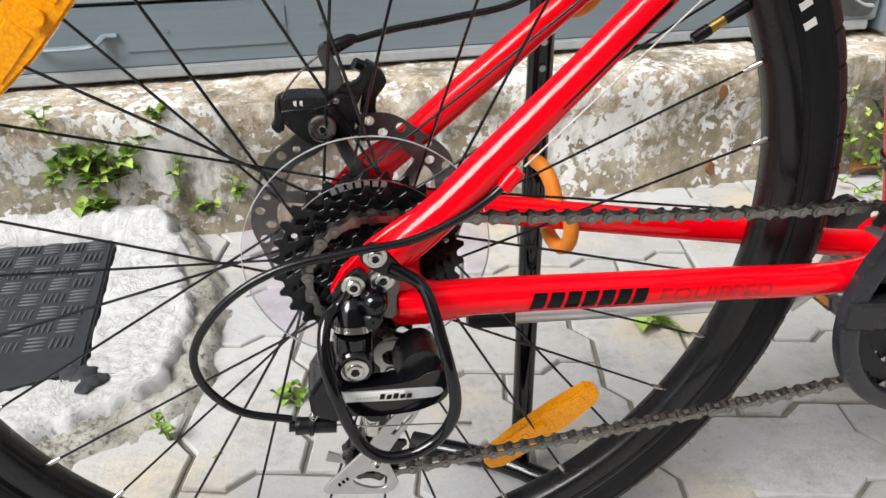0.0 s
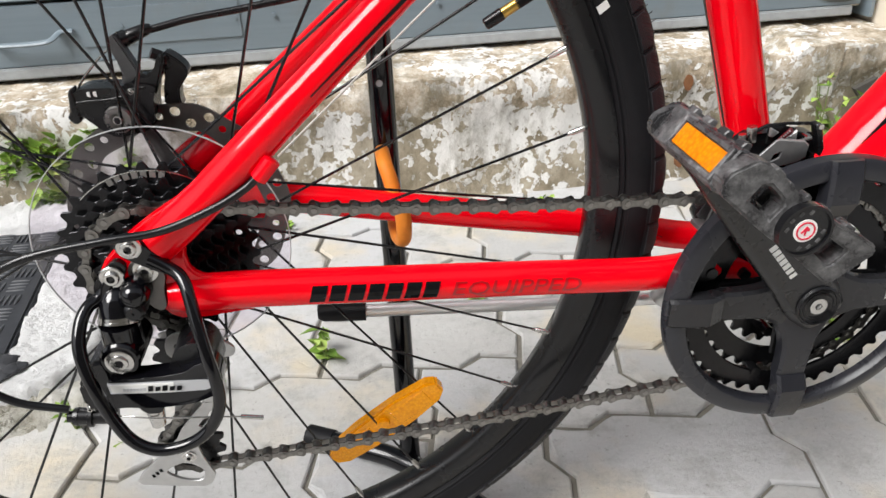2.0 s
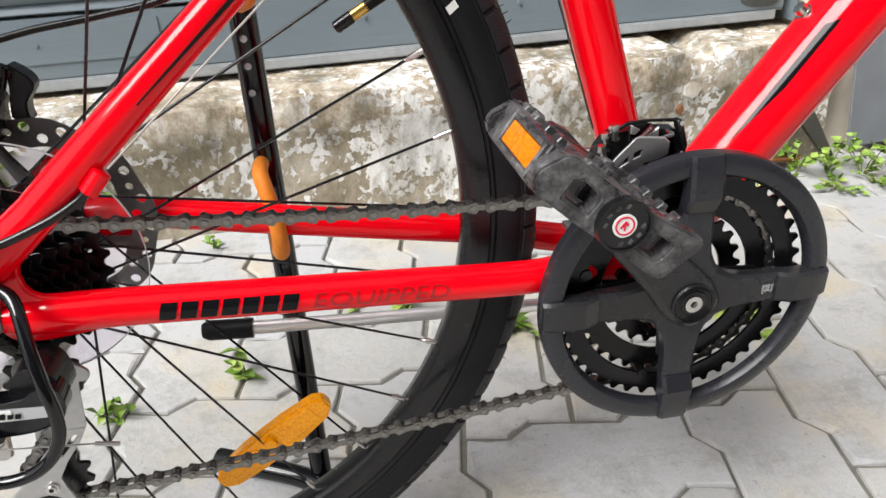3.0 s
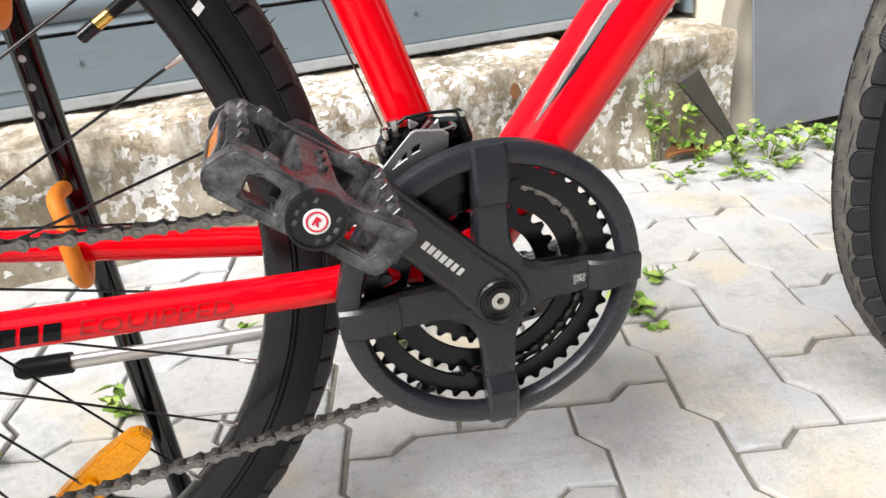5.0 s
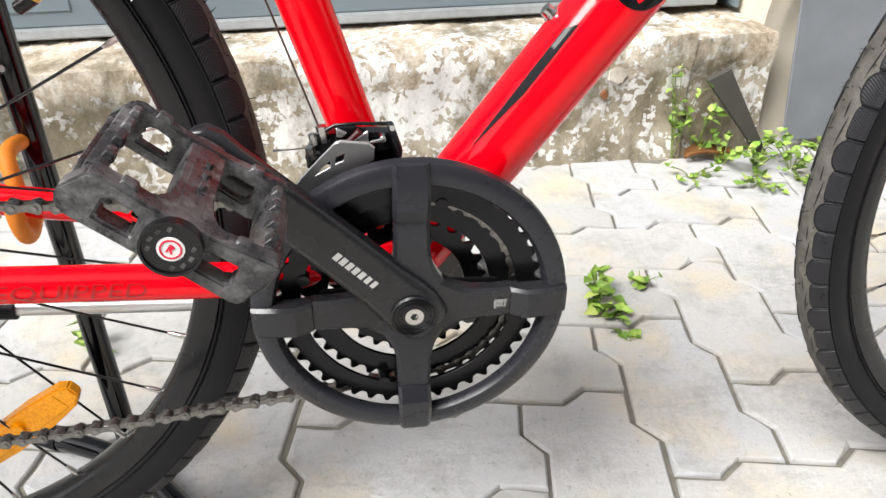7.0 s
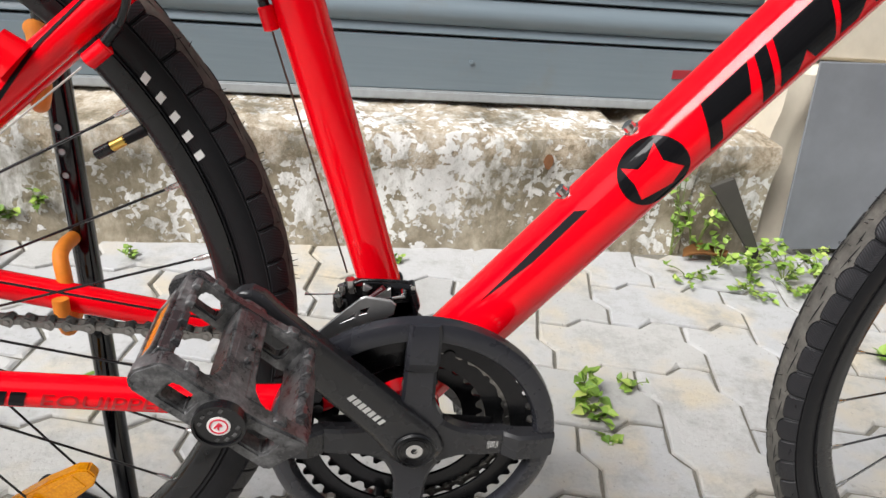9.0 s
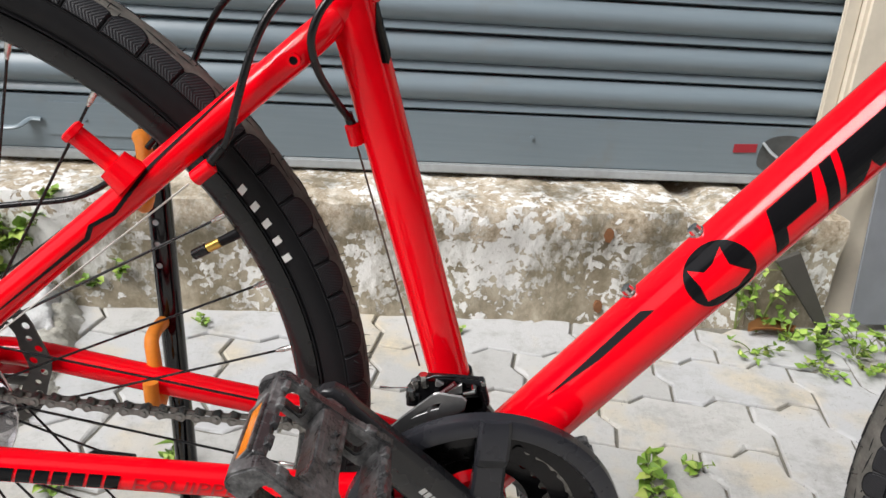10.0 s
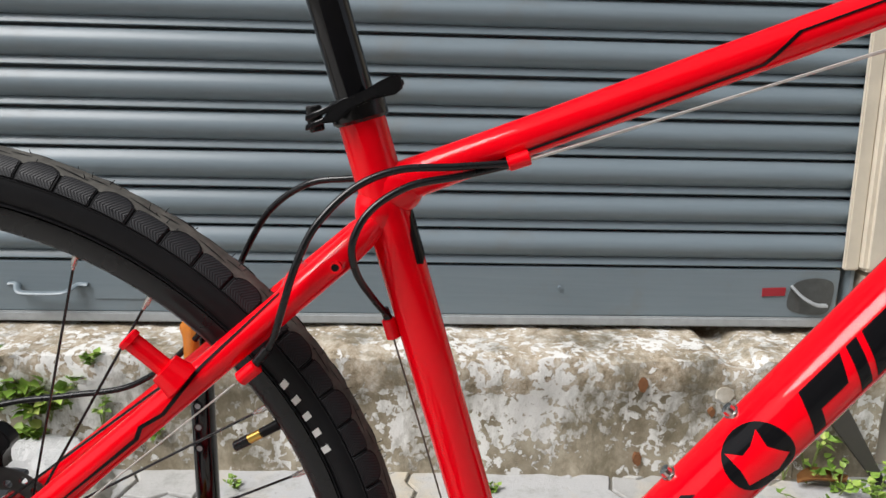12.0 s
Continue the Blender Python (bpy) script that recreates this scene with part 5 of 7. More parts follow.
# four-armed spider, with a clip at the end of each arm
for k in range(4):
    a = radians(90 * k)
    e, g = Vector((math.cos(a), 0, math.sin(a))), Vector((-math.sin(a), 0, math.cos(a)))
    bm = bmesh.new()
    rows = []
    for r, half, y, th in ((0.008, 0.026, -0.0690, 0.010), (0.016, 0.0235, -0.0695, 0.010), (0.022, 0.0195, -0.0700, 0.010), (0.028, 0.0160, -0.0705, 0.010), (0.034, 0.0135, -0.0708, 0.010), (0.042, 0.0120, -0.0712, 0.010), (0.055, 0.0115, -0.0715, 0.010), (0.0655, 0.0112, -0.0705, 0.010), (0.0660, 0.0114, -0.0718, 0.010), (0.0765, 0.0116, -0.0772, 0.013), (0.0900, 0.0116, -0.0762, 0.012), (0.1000, 0.0113, -0.0742, 0.010), (0.1046, 0.0108, -0.0724, 0.006)):
        q = BB + e * r
        rows.append([bm.verts.new(q + g * u + Vector((0, y + dy, 0))) for u, dy in ((-half, th), (-half, 0.0022), (-half * 0.8, 0), (half * 0.8, 0), (half, 0.0022), (half, th))])
    for p, q in zip(rows, rows[1:]):
        for i in range(6):
            bm.faces.new((p[i], p[(i + 1) % 6], q[(i + 1) % 6], q[i]))
    bm.faces.new(rows[0][::-1])
    bm.faces.new(rows[-1])
    bmesh.ops.recalc_face_normals(bm, faces=bm.faces)
    part("spider_arm", bm, GUARD_PLASTIC if k % 2 else CRANK, crankset, smooth=25)
    if k == 0:
        for text, r in (("DUAL", 0.0612), ("SIS", 0.0568), ("INDEX", 0.0545)):
            size = 0.0052 if text == "SIS" else 0.0026
            words(text, size, lambda u, y, w, r=r: BB + e * (r + w) + g * (0.0040 - u) + Vector((0, -0.0719, 0)), WHITE_INK, crankset, "lettering")

PEDAL_AXIS = Vector((0.328, 0, 0.436))


def crank_arm(tip, y_in, y_out, sgn):
    d = (tip - BB).normalized()
    g = Vector((-d.z, 0, d.x))
    L = (tip - BB).length
    bm, rows = bmesh.new(), []
    for t, half, th, lift in ((-0.020, 0.010, 0.010, 0.0), (-0.016, 0.0165, 0.014, 0), (0.0, 0.0205, 0.017, 0), (0.014, 0.0195, 0.016, 0), (0.03, 0.0175, 0.014, 0.1), (0.08, 0.0165, 0.0125, 0.45), (0.13, 0.0150, 0.012, 0.85), (L - 0.012, 0.0135, 0.012, 1), (L, 0.0135, 0.012, 1), (L + 0.009, 0.0105, 0.011, 1), (L + 0.0125, 0.005, 0.009, 1)):
        y = y_in + (y_out - y_in) * lift
        c = BB + d * t
        rows.append([bm.verts.new(c + g * u + Vector((0, y + sgn * v, 0))) for u, v in ((-half, -th / 2), (-half, th * 0.25), (-half * 0.72, th / 2), (half * 0.72, th / 2), (half, th * 0.25), (half, -th / 2))])
    for p, q in zip(rows, rows[1:]):
        for i in range(6):
            bm.faces.new((p[i], p[(i + 1) % 6], q[(i + 1) % 6], q[i]))
    bm.faces.new(rows[0][::-1])
    bm.faces.new(rows[-1])
    bmesh.ops.recalc_face_normals(bm, faces=bm.faces)
    bm = rounded(bm, 0.0008, 1)
    return part("crank_arm", bm, CRANK, crankset, smooth=30), d, g


arm, CD, CG = crank_arm(Vector((PEDAL_AXIS.x, 0, PEDAL_AXIS.z)), -0.069, -0.090, -1)
crank_arm(2 * BB - PEDAL_AXIS, 0.076, 0.088, 1)
bm = bmesh.new()
lathe(bm, [(0.0065, -0.0765), (0.0150, -0.0765), (0.0158, -0.0782), (0.0146, -0.0796), (0.0134, -0.0786), (0.0122, -0.0794), (0.0110, -0.0784), (0.0098, -0.0790), (0.0086, -0.0780), (0.0065, -0.0784)], BB, 40)
part("dust_ring", bm, SATIN, arm, "ribbed black dust ring", 35)
bm = bmesh.new()
hexhead(bm, (BB.x, -0.0765, BB.z), 0.0062, 0.0025)
part("crank_bolt", bm, STEEL, arm, "bright socket bolt")
for k in range(7):
    u = 0.038 + k * 0.0054
    pl = lambda a, y, w, u=u: BB + CD * (u + a) + CG * (w + 0.001) + Vector((0, y - 0.0762 - (u - 0.02) * 0.140, 0))
    part("crank_mark", slab(bmesh.new(), [(-0.0019, -0.0027), (0.0019, -0.0027), (0.0019, 0.0027), (-0.0019, 0.0027)], [], -0.0006, 0.001, pl), WHITE_INK, arm, "white block of the maker's mark")


def pedal_thing(c, sgn, turn):
    """A platform pedal on an axle along y: cage rails with teeth, middle barrel, end cap and reflectors."""
    ped = empty("pedal", "", "")
    ped.parent = bike
    ped["label"] = "scuffed black plastic platform pedal with amber end reflectors"
    a = radians(turn)
    e, w3 = Vector((math.cos(a), 0, math.sin(a))), Vector((-math.sin(a), 0, math.cos(a)))
    pl = lambda u, y, w: Vector((c.x, 0, c.z)) + e * u + w3 * w + Vector((0, c.y + sgn * y, 0))
    H = 0.0122
    # outer and inner side rails, each with two windows
    for y0, y1 in ((0.080, 0.0915), (0.004, 0.012)):
        outline = [(-0.0475, -0.0050), (-0.0430, -0.0098), (-0.012, -0.0120), (0.012, -0.0122), (0.0345, -0.0138), (0.0380, -0.0120), (0.0440, 0.0090), (0.0430, 0.0130), (0.0395, 0.0138), (0.014, 0.0112), (-0.014, 0.0112), (-0.037, 0.0130), (-0.0415, 0.0112), (-0.0475, 0.0005)]
        holes = [[(-0.0310, -0.0045), (-0.0160, -0.0055), (-0.0155, 0.0030), (-0.0175, 0.0048), (-0.0280, 0.0062), (-0.0310, 0.0040)], [(0.0125, -0.0055), (0.0275, -0.0065), (0.0295, -0.0040), (0.0300, 0.0040), (0.0150, 0.0042), (0.0125, 0.0020)]]
        bm = slab(bmesh.new(), outline, holes, y0, y1, pl)
        part("side_rail", rounded(bm, 0.0012, 2), PEDAL, ped, smooth=35)
    for s in (-1, 1):
        # end rail: a flat outer face with a sunk reflector
        bm = bmesh.new()
        u0, u1 = s * 0.0355, s * 0.0440
        slab(bm, [(u0, -0.0105), (u0, 0.0108), (s * 0.0385, 0.0122), (u1, 0.0105), (u1, -0.0095), (s * 0.0400, -0.0110)], [], 0.0122, 0.0798, pl)
        part("end_rail", rounded(bm, 0.0008, 1), PEDAL, ped)
        frame_line = [(0.0300, -0.0085), (0.0790, -0.0085), (0.0790, 0.0092), (0.0300, 0.0092)]
        bm = slab(bmesh.new(), frame_line, [[(0.0325, -0.0060), (0.0765, -0.0060), (0.0765, 0.0066), (0.0325, 0.0066)]], s * 0.0440, s * 0.0462, lambda u, y, w: pl(y, u, w))
        part("reflector_frame", rounded(bm, 0.0004, 1), PEDAL, ped)
        bm = slab(bmesh.new(), [(0.0330, -0.0055), (0.0760, -0.0055), (0.0760, 0.0061), (0.0330, 0.0061)], [], s * 0.0438, s * 0.0452, lambda u, y, w: pl(y, u, w))
        part("reflector", rounded(bm, 0.0004, 1), ORANGE_AMBER, ped, "deep amber reflector")
        for k in range(4):
            y = 0.0165 + 0.0165 * k
            bm = slab(bmesh.new(), [(s * 0.0345, H - 0.002), (s * 0.0405, H - 0.002), (s * 0.0395, H + 0.0026), (s * 0.0360, H + 0.0030)], [], y, y + 0.0075, pl)
            part("tooth", rounded(bm, 0.0006, 1), PEDAL, ped)
        for y0 in (0.0815, 0.0050):
            bm = slab(bmesh.new(), [(s * 0.020, H - 0.003), (s * 0.030, H - 0.002), (s * 0.0285, H + 0.0022), (s * 0.0225, H + 0.0016)], [], y0, y0 + 0.0062, pl)
            part("tooth", rounded(bm, 0.0006, 1), PEDAL, ped)
    # the middle web widens towards the outer rail
    web = [(-0.0095, 0.0122), (0.0095, 0.0122), (0.0092, 0.060), (0.0105, 0.070), (0.0145, 0.0768), (0.020, 0.0798), (-0.020, 0.0798), (-0.0145, 0.0768), (-0.0105, 0.070), (-0.0092, 0.060)]
    bm = slab(bmesh.new(), web, [], -0.004, H - 0.0018, lambda u, y, w: pl(u, w, y))
    part("web", rounded(bm, 0.0010, 1), PEDAL, ped, smooth=30)
    bm = bmesh.new()
    slab(bm, [(-0.0094, -0.007), (-0.006, -0.0108), (0.006, -0.0108), (0.0094, -0.007), (0.0094, 0.007), (0.006, 0.0106), (-0.006, 0.0106), (-0.0094, 0.007)], [], 0.0, 0.088, pl)
    part("barrel", rounded(bm, 0.001, 1), PEDAL, ped)
    for k in range(3):
        part("grip_stud", slab(bmesh.new(), circle((0.002, 0), 0.002, 8), [], 0.0105, 0.0132, lambda u, y, w, k=k: pl(u, 0.030 + 0.012 * k + w, y)), PEDAL, ped)
    bm = bmesh.new()
    slab(bm, circle((0, 0), 0.0128, 40), [circle((0, 0), 0.0116, 40)], 0.0905, 0.0960, pl)
    slab(bm, circle((0, 0), 0.0118, 40), [], 0.0905, 0.0948, pl)
    cap = part("end_cap", bm, PLASTIC, ped, "round black end cap")
    part("cap_disc", slab(bmesh.new(), circle((0, 0), 0.0056, 32), [], 0.0946, 0.0952, pl), WHITE_INK, cap, "white printed disc")
    bm = slab(bmesh.new(), circle((0, 0), 0.0045, 32), [circle((0, 0), 0.0038, 32)], 0.0950, 0.0955, pl)
    slab(bm, [(-0.0014, -0.002), (-0.0006, -0.002), (-0.0005, -0.0004), (0.0009, -0.002), (0.0016, -0.0018), (0.0004, 0.0002), (0.0014, 0.0010), (0.0006, 0.002), (-0.0013, 0.002)], [], 0.0950, 0.0955, pl)
    part("cap_mark", bm, RED_INK, cap, "plain red ring and shape")
    for k in range(12):
        t = 2 * math.pi * k / 12
        if k % 6 not in (2, 3):
            part("cap_letter_bar", slab(bmesh.new(), [(0.0090 * math.cos(t) - 0.0008, 0.0090 * math.sin(t) - 0.0012), (0.0090 * math.cos(t) + 0.0008, 0.0090 * math.sin(t) - 0.0012), (0.0090 * math.cos(t) + 0.0008, 0.0090 * math.sin(t) + 0.0012), (0.0090 * math.cos(t) - 0.0008, 0.0090 * math.sin(t) + 0.0012)], [], 0.0945, 0.0951, pl), PEDAL, cap)
    part("spindle", tube(bmesh.new(), [pl(0, -0.012, 0), pl(0, 0.01, 0)], 0.0075, 18), STEEL, ped, "steel spindle", 40)
    return ped


pedal_thing(Vector((PEDAL_AXIS.x, -0.100, PEDAL_AXIS.z)), -1, -37.0)
other = 2 * BB - PEDAL_AXIS
pedal_thing(Vector((other.x, 0.100, other.z)), 1, 12)

# front derailleur on the seat tube
fd = empty("front_derailleur", "", "")
fd.parent = bike
fd["label"] = "silver and black front derailleur clamped to the seat tube"
sd = (SEAT_TOP - BB).normalized()
c = BB + sd * 0.094
part("clamp_band", tube(bmesh.new(), [c - sd * 0.005, c + sd * 0.005], 0.0180, 26), SATIN, fd, smooth=40)
bm = slab(bmesh.new(), soft_outline([(0.3775, 0.4050), (0.3787, 0.4130), (0.3850, 0.4200), (0.3940, 0.4225), (0.4280, 0.4215), (0.4320, 0.4180), (0.4360, 0.4090), (0.4355, 0.3960), (0.4250, 0.3950), (0.3980, 0.4010)], 3), [], -0.0400, -0.0290)
part("link_body", rounded(bm, 0.0018, 2), SATIN, fd, "black linkage body", 40)
bm = tube(bmesh.new(), [(0.3850, -0.041, 0.4225), (0.3960, -0.043, 0.4290), (0.4100, -0.043, 0.4296), (0.4290, -0.042, 0.4280)], [0.0014, 0.0012, 0.0011, 0.0013], 10)
part("top_edge", bm, SATIN, fd, smooth=50)
bm = slab(bmesh.new(), [(0.3965, 0.4170), (0.3962, 0.4285), (0.4075, 0.4288), (0.4160, 0.4262), (0.4162, 0.4168)], [], -0.0450, -0.0430)
part("link_web", rounded(bm, 0.0005, 1), DARK_STEEL, fd, "dark link web")
for q in ([(0.3966, 0.4228), (0.3968, 0.4286), (0.4030, 0.4252), (0.3996, 0.4222)], [(0.4052, 0.4180), (0.4155, 0.4262), (0.4160, 0.4180), (0.4110, 0.4170)]):
    part("outer_link", rounded(slab(bmesh.new(), q, [], -0.0470, -0.0448), 0.0004, 1), ALLOY, fd, "silver arm of the crossed link")
part("label_plate", slab(bmesh.new(), [(0.3992, 0.4176), (0.4018, 0.4168), (0.4120, 0.4256), (0.4098, 0.4284)], [], -0.0482, -0.0472), MAROON, fd, "dark red label")
for k in range(7):
    o = 0.4022 + 0.00115 * k
    part("printed_bar", slab(bmesh.new(), [(o, 0.4190 + 0.00105 * k), (o + 0.0006, 0.4195 + 0.00105 * k), (o - 0.0003, 0.4206 + 0.00105 * k), (o - 0.0009, 0.4201 + 0.00105 * k)], [], -0.0486, -0.0483), SILVER_INK, fd)
bm = slab(bmesh.new(), [(0.4272, 0.4290), (0.4312, 0.4296), (0.4368, 0.4120), (0.4352, 0.4060), (0.4322, 0.4140)], [], -0.0480, -0.0400)
part("end_bracket", rounded(bm, 0.0008, 1), SATIN, fd, "black end bracket", 40)
for q, r in (((0.4305, -0.0485, 0.4275), 0.0018), ((0.4245, -0.0470, 0.4200), 0.0022)):
    part("pivot_pin", tube(bmesh.new(), [q, (q[0], q[1] + 0.006, q[2])], [r, r], 12), STEEL, fd, "bright pivot pin", 40)
part("link_pin", tube(bmesh.new(), [(0.4165, -0.049, 0.4192), (0.4250, -0.048, 0.4205)], [0.0011, 0.0014], 10), STEEL, fd, "bright link pin", 50)
outer_plate = [(0.3560, 0.3640), (0.3610, 0.3800), (0.3650, 0.3920), (0.3750, 0.4030), (0.3860, 0.4142), (0.3950, 0.4228), (0.3980, 0.4236), (0.4155, 0.4214), (0.4188, 0.4182), (0.4182, 0.4110), (0.4130, 0.4082), (0.4010, 0.4056), (0.3920, 0.4010), (0.3820, 0.3950), (0.3740, 0.3820), (0.3640, 0.3600)]
windows = [[(0.3948, 0.4098), (0.3955, 0.4138), (0.4010, 0.4160), (0.3998, 0.4116)], [(0.3832, 0.4034), (0.3880, 0.4085), (0.3920, 0.4118), (0.3918, 0.4080)]]
bm = slab(bmesh.new(), outer_plate, windows, -0.0570, -0.0550)
part("cage_plate", rounded(bm, 0.0004, 1), FD_ALLOY, fd, "dull silver outer cage plate")
part("cage_rim", tube(bmesh.new(), [(0.3955, -0.0560, 0.4226), (0.3985, -0.0560, 0.4238), (0.4150, -0.0560, 0.4218), (0.4186, -0.0560, 0.4184)], 0.0008, 6), ALLOY, fd, "bright alloy upper rim", 50)
bm = slab(bmesh.new(), [(0.360, 0.366), (0.367, 0.378), (0.380, 0.391), (0.396, 0.402), (0.413, 0.409), (0.431, 0.411), (0.433, 0.402), (0.424, 0.395), (0.408, 0.391), (0.394, 0.384), (0.380, 0.373), (0.366, 0.358)], [], -0.0400, -0.0385)
part("cage_plate", bm, FD_ALLOY, fd, "dull silver inner cage plate")
bm = bmesh.new()
box(bm, (0.3565, -0.0555, 0.3600), (0.3650, -0.0385, 0.3630))
part("cage_bridge", bm, ALLOY, fd)
for q, r, h in (((0.3895, -0.0400, 0.4175), 0.0036, 0.0105), ((0.3835, -0.0400, 0.4160), 0.0026, 0.007), ((0.3815, -0.0420, 0.4075), 0.0030, 0.008)):
    bm = tube(bmesh.new(), [q, (q[0] - 0.0008, q[1], q[2] + h * 0.45), (q[0] - 0.001, q[1], q[2] + h * 0.46), (q[0] - 0.0018, q[1], q[2] + h)], [r * 0.8, r * 0.8, r, r], 6)
    part("clamp_screw", bm, STEEL, fd, "bright screw", 20)
bm = bmesh.new()
box(bm, (0.3770, -0.0420, 0.4000), (0.3870, -0.0300, 0.4120))
part("wire_clamp", rounded(bm, 0.0015, 1), SATIN, fd, "black wire clamp")
part("wire_end", tube(bmesh.new(), [(0.384, -0.034, 0.412), (0.365, -0.034, 0.411), (0.357, -0.034, 0.411)], [0.0006, 0.0006, 0.0012], 6), STEEL, fd, smooth=60)

# rear derailleur
rd = empty("rear_derailleur", "", "")
rd.parent = bike
rd["label"] = "black and silver rear derailleur"


def washer_bolt(name, c, r, parent, label, h=0.003, torx=False):
    """A low domed screw head on its washer, with a socket, facing the street."""
    bm = lathe(bmesh.new(), [(0.001, 0.0), (r, 0.0), (r, -h * 0.5), (r * 0.93, -h * 0.62), (r * 0.66, -h * 0.66), (r * 0.62, -h * 1.15), (r * 0.55, -h * 1.3), (r * 0.34, -h * 1.3), (r * 0.30, -h * 0.7), (0.001, -h * 0.7)], c, 32)
    ob = part(name, bm, STEEL, parent, label, 30)
    if torx:
        star = [(c[0] + r * (0.32 if k % 2 else 0.20) * math.cos(math.pi * k / 6), c[2] + r * (0.32 if k % 2 else 0.20) * math.sin(math.pi * k / 6)) for k in range(12)]
        part("socket", slab(bmesh.new(), star, [], c[1] - h * 0.7, c[1] - h * 1.05), DARK_STEEL, ob)
    else:
        part("socket", slab(bmesh.new(), circle((c[0], c[2]), r * 0.27, 6), [], c[1] - h * 0.6, c[1] - h * 0.9), DARK_STEEL, ob)
    return ob


# silver three-lobed hanger, with its bolt
bm = slab(bmesh.new(), soft_outline([(-0.0065, 0.378), (-0.001, 0.3835), (0.0055, 0.383), (0.0105, 0.378), (0.0135, 0.3715), (0.0112, 0.362), (0.0105, 0.351), (0.006, 0.3485), (0.0005, 0.354), (-0.005, 0.366)]), [], -0.0735, -0.0690)
part("hanger_plate", rounded(bm, 0.0006, 1), ROTOR, rd, "silver hanger plate")
washer_bolt("hanger_bolt", (0.0035, -0.0735, 0.3765), 0.0074, rd, "dull steel hanger bolt", 0.0022, True)
# pivot dome and cap
bm = lathe(bmesh.new(), [(0.0005, -0.0905), (0.004, -0.0898), (0.0072, -0.0868), (0.0086, -0.082), (0.0088, -0.074), (0.0005, -0.074)], (-0.0030, 0, 0.3660), 28)
part("pivot_dome", bm, GLOSS_BLACK, rd, "gloss black pivot dome", 50)
bm = lathe(bmesh.new(), [(0.0008, -0.0880), (0.0042, -0.0880), (0.0060, -0.0862), (0.0062, -0.074), (0.0008, -0.074)], (-0.0045, 0, 0.3560), 24)
part("pivot_boot", bm, PLASTIC, rd, "black pivot boot", 40)
bm = tube(bmesh.new(), [(-0.0150, -0.071, 0.3660), (-0.0156, -0.074, 0.3630), (-0.0160, -0.078, 0.3570), (-0.0162, -0.080, 0.3500)], [0.0070, 0.0092, 0.0102, 0.0108], 24)
part("upper_knuckle", bm, GLOSS_BLACK, rd, "gloss black knuckle", 40)
collar = part("knuckle_collar", tube(bmesh.new(), [(-0.0161, -0.0795, 0.3518), (-0.0162, -0.0802, 0.3495), (-0.0162, -0.0803, 0.3492), (-0.0163, -0.0808, 0.3478)], [0.0110, 0.0112, 0.0116, 0.0117], 28), STEEL, rd, "silver collar", 30)
bm = tube(bmesh.new(), [(-0.0163, -0.0808, 0.3480), (-0.0168, -0.0800, 0.339), (-0.0172, -0.0790, 0.331)], [0.0114, 0.0118, 0.0118], 24)
part("lower_knuckle", bm, GLOSS_BLACK, rd, "gloss black knuckle", 40)
part("knuckle_barrel", tube(bmesh.new(), [(-0.0172, -0.060, 0.3275), (-0.0172, -0.092, 0.3275), (-0.0172, -0.0935, 0.3275)], [0.0118, 0.0118, 0.0105], 28), GLOSS_BLACK, rd, smooth=40)
washer_bolt("pivot_bolt", (-0.0172, -0.0935, 0.3275), 0.0082, rd, "bright pivot bolt", 0.0022, True)
# parallelogram arm with its pale label
arm_line = soft_outline([(-0.0265, 0.2975), (-0.0262, 0.314), (-0.022, 0.3168), (-0.006, 0.3165), (0.008, 0.3170), (0.019, 0.3185), (0.026, 0.3225), (0.034, 0.3235), (0.0390, 0.319), (0.0400, 0.309), (0.036, 0.3005), (0.028, 0.2965), (0.016, 0.2935), (-0.005, 0.2935), (-0.018, 0.2955)])
bm = slab(bmesh.new(), arm_line, [], -0.0975, -0.084)
part("parallelogram", rounded(bm, 0.0022, 3), GLOSS_BLACK, rd, "gloss black parallelogram arm", 50)
bm = slab(bmesh.new(), soft_outline([(0.0085, 0.3120), (0.0098, 0.3210), (0.0140, 0.3285), (0.0205, 0.3325), (0.0285, 0.3325), (0.0345, 0.3270), (0.0370, 0.3170), (0.0360, 0.3060), (0.0230, 0.3040)]), [], -0.0900, -0.0640)
part("spring_housing", rounded(bm, 0.0030, 3), PLASTIC, rd, "round black spring housing", 50)
bm = slab(bmesh.new(), soft_outline([(0.001, 0.295), (-0.0005, 0.288), (-0.004, 0.2865), (-0.009, 0.2870), (-0.0125, 0.290), (-0.014, 0.296)]), [], -0.0945, -0.078)
part("wire_channel", rounded(bm, 0.0012, 2), GLOSS_BLACK, rd, "black wire channel", 50)
bm = slab(bmesh.new(), [(-0.046, 0.3105), (-0.041, 0.3185), (-0.035, 0.3275), (-0.027, 0.329), (-0.0245, 0.320), (-0.0245, 0.300), (-0.026, 0.2885), (-0.031, 0.2865), (-0.036, 0.2900), (-0.042, 0.2915), (-0.0455, 0.298)], [], -0.093, -0.060)
part("rear_knuckle", rounded(bm, 0.003, 2), PLASTIC, rd, "black plastic knuckle", 40)
washer_bolt("limit_screw", (-0.0445, -0.086, 0.2905), 0.0026, rd, "small steel limit screw", 0.003)
bm = slab(bmesh.new(), [(-0.0262, 0.3155), (-0.011, 0.3142), (0.013, 0.3128), (0.030, 0.3115), (0.0345, 0.3102), (0.0355, 0.3082), (0.0335, 0.3058), (0.029, 0.3043), (0.006, 0.3050), (-0.0255, 0.3080)], [], -0.0984, -0.0965)
nameplate = part("label_strip", bm, SILVER_INK, rd, "silver label strip")
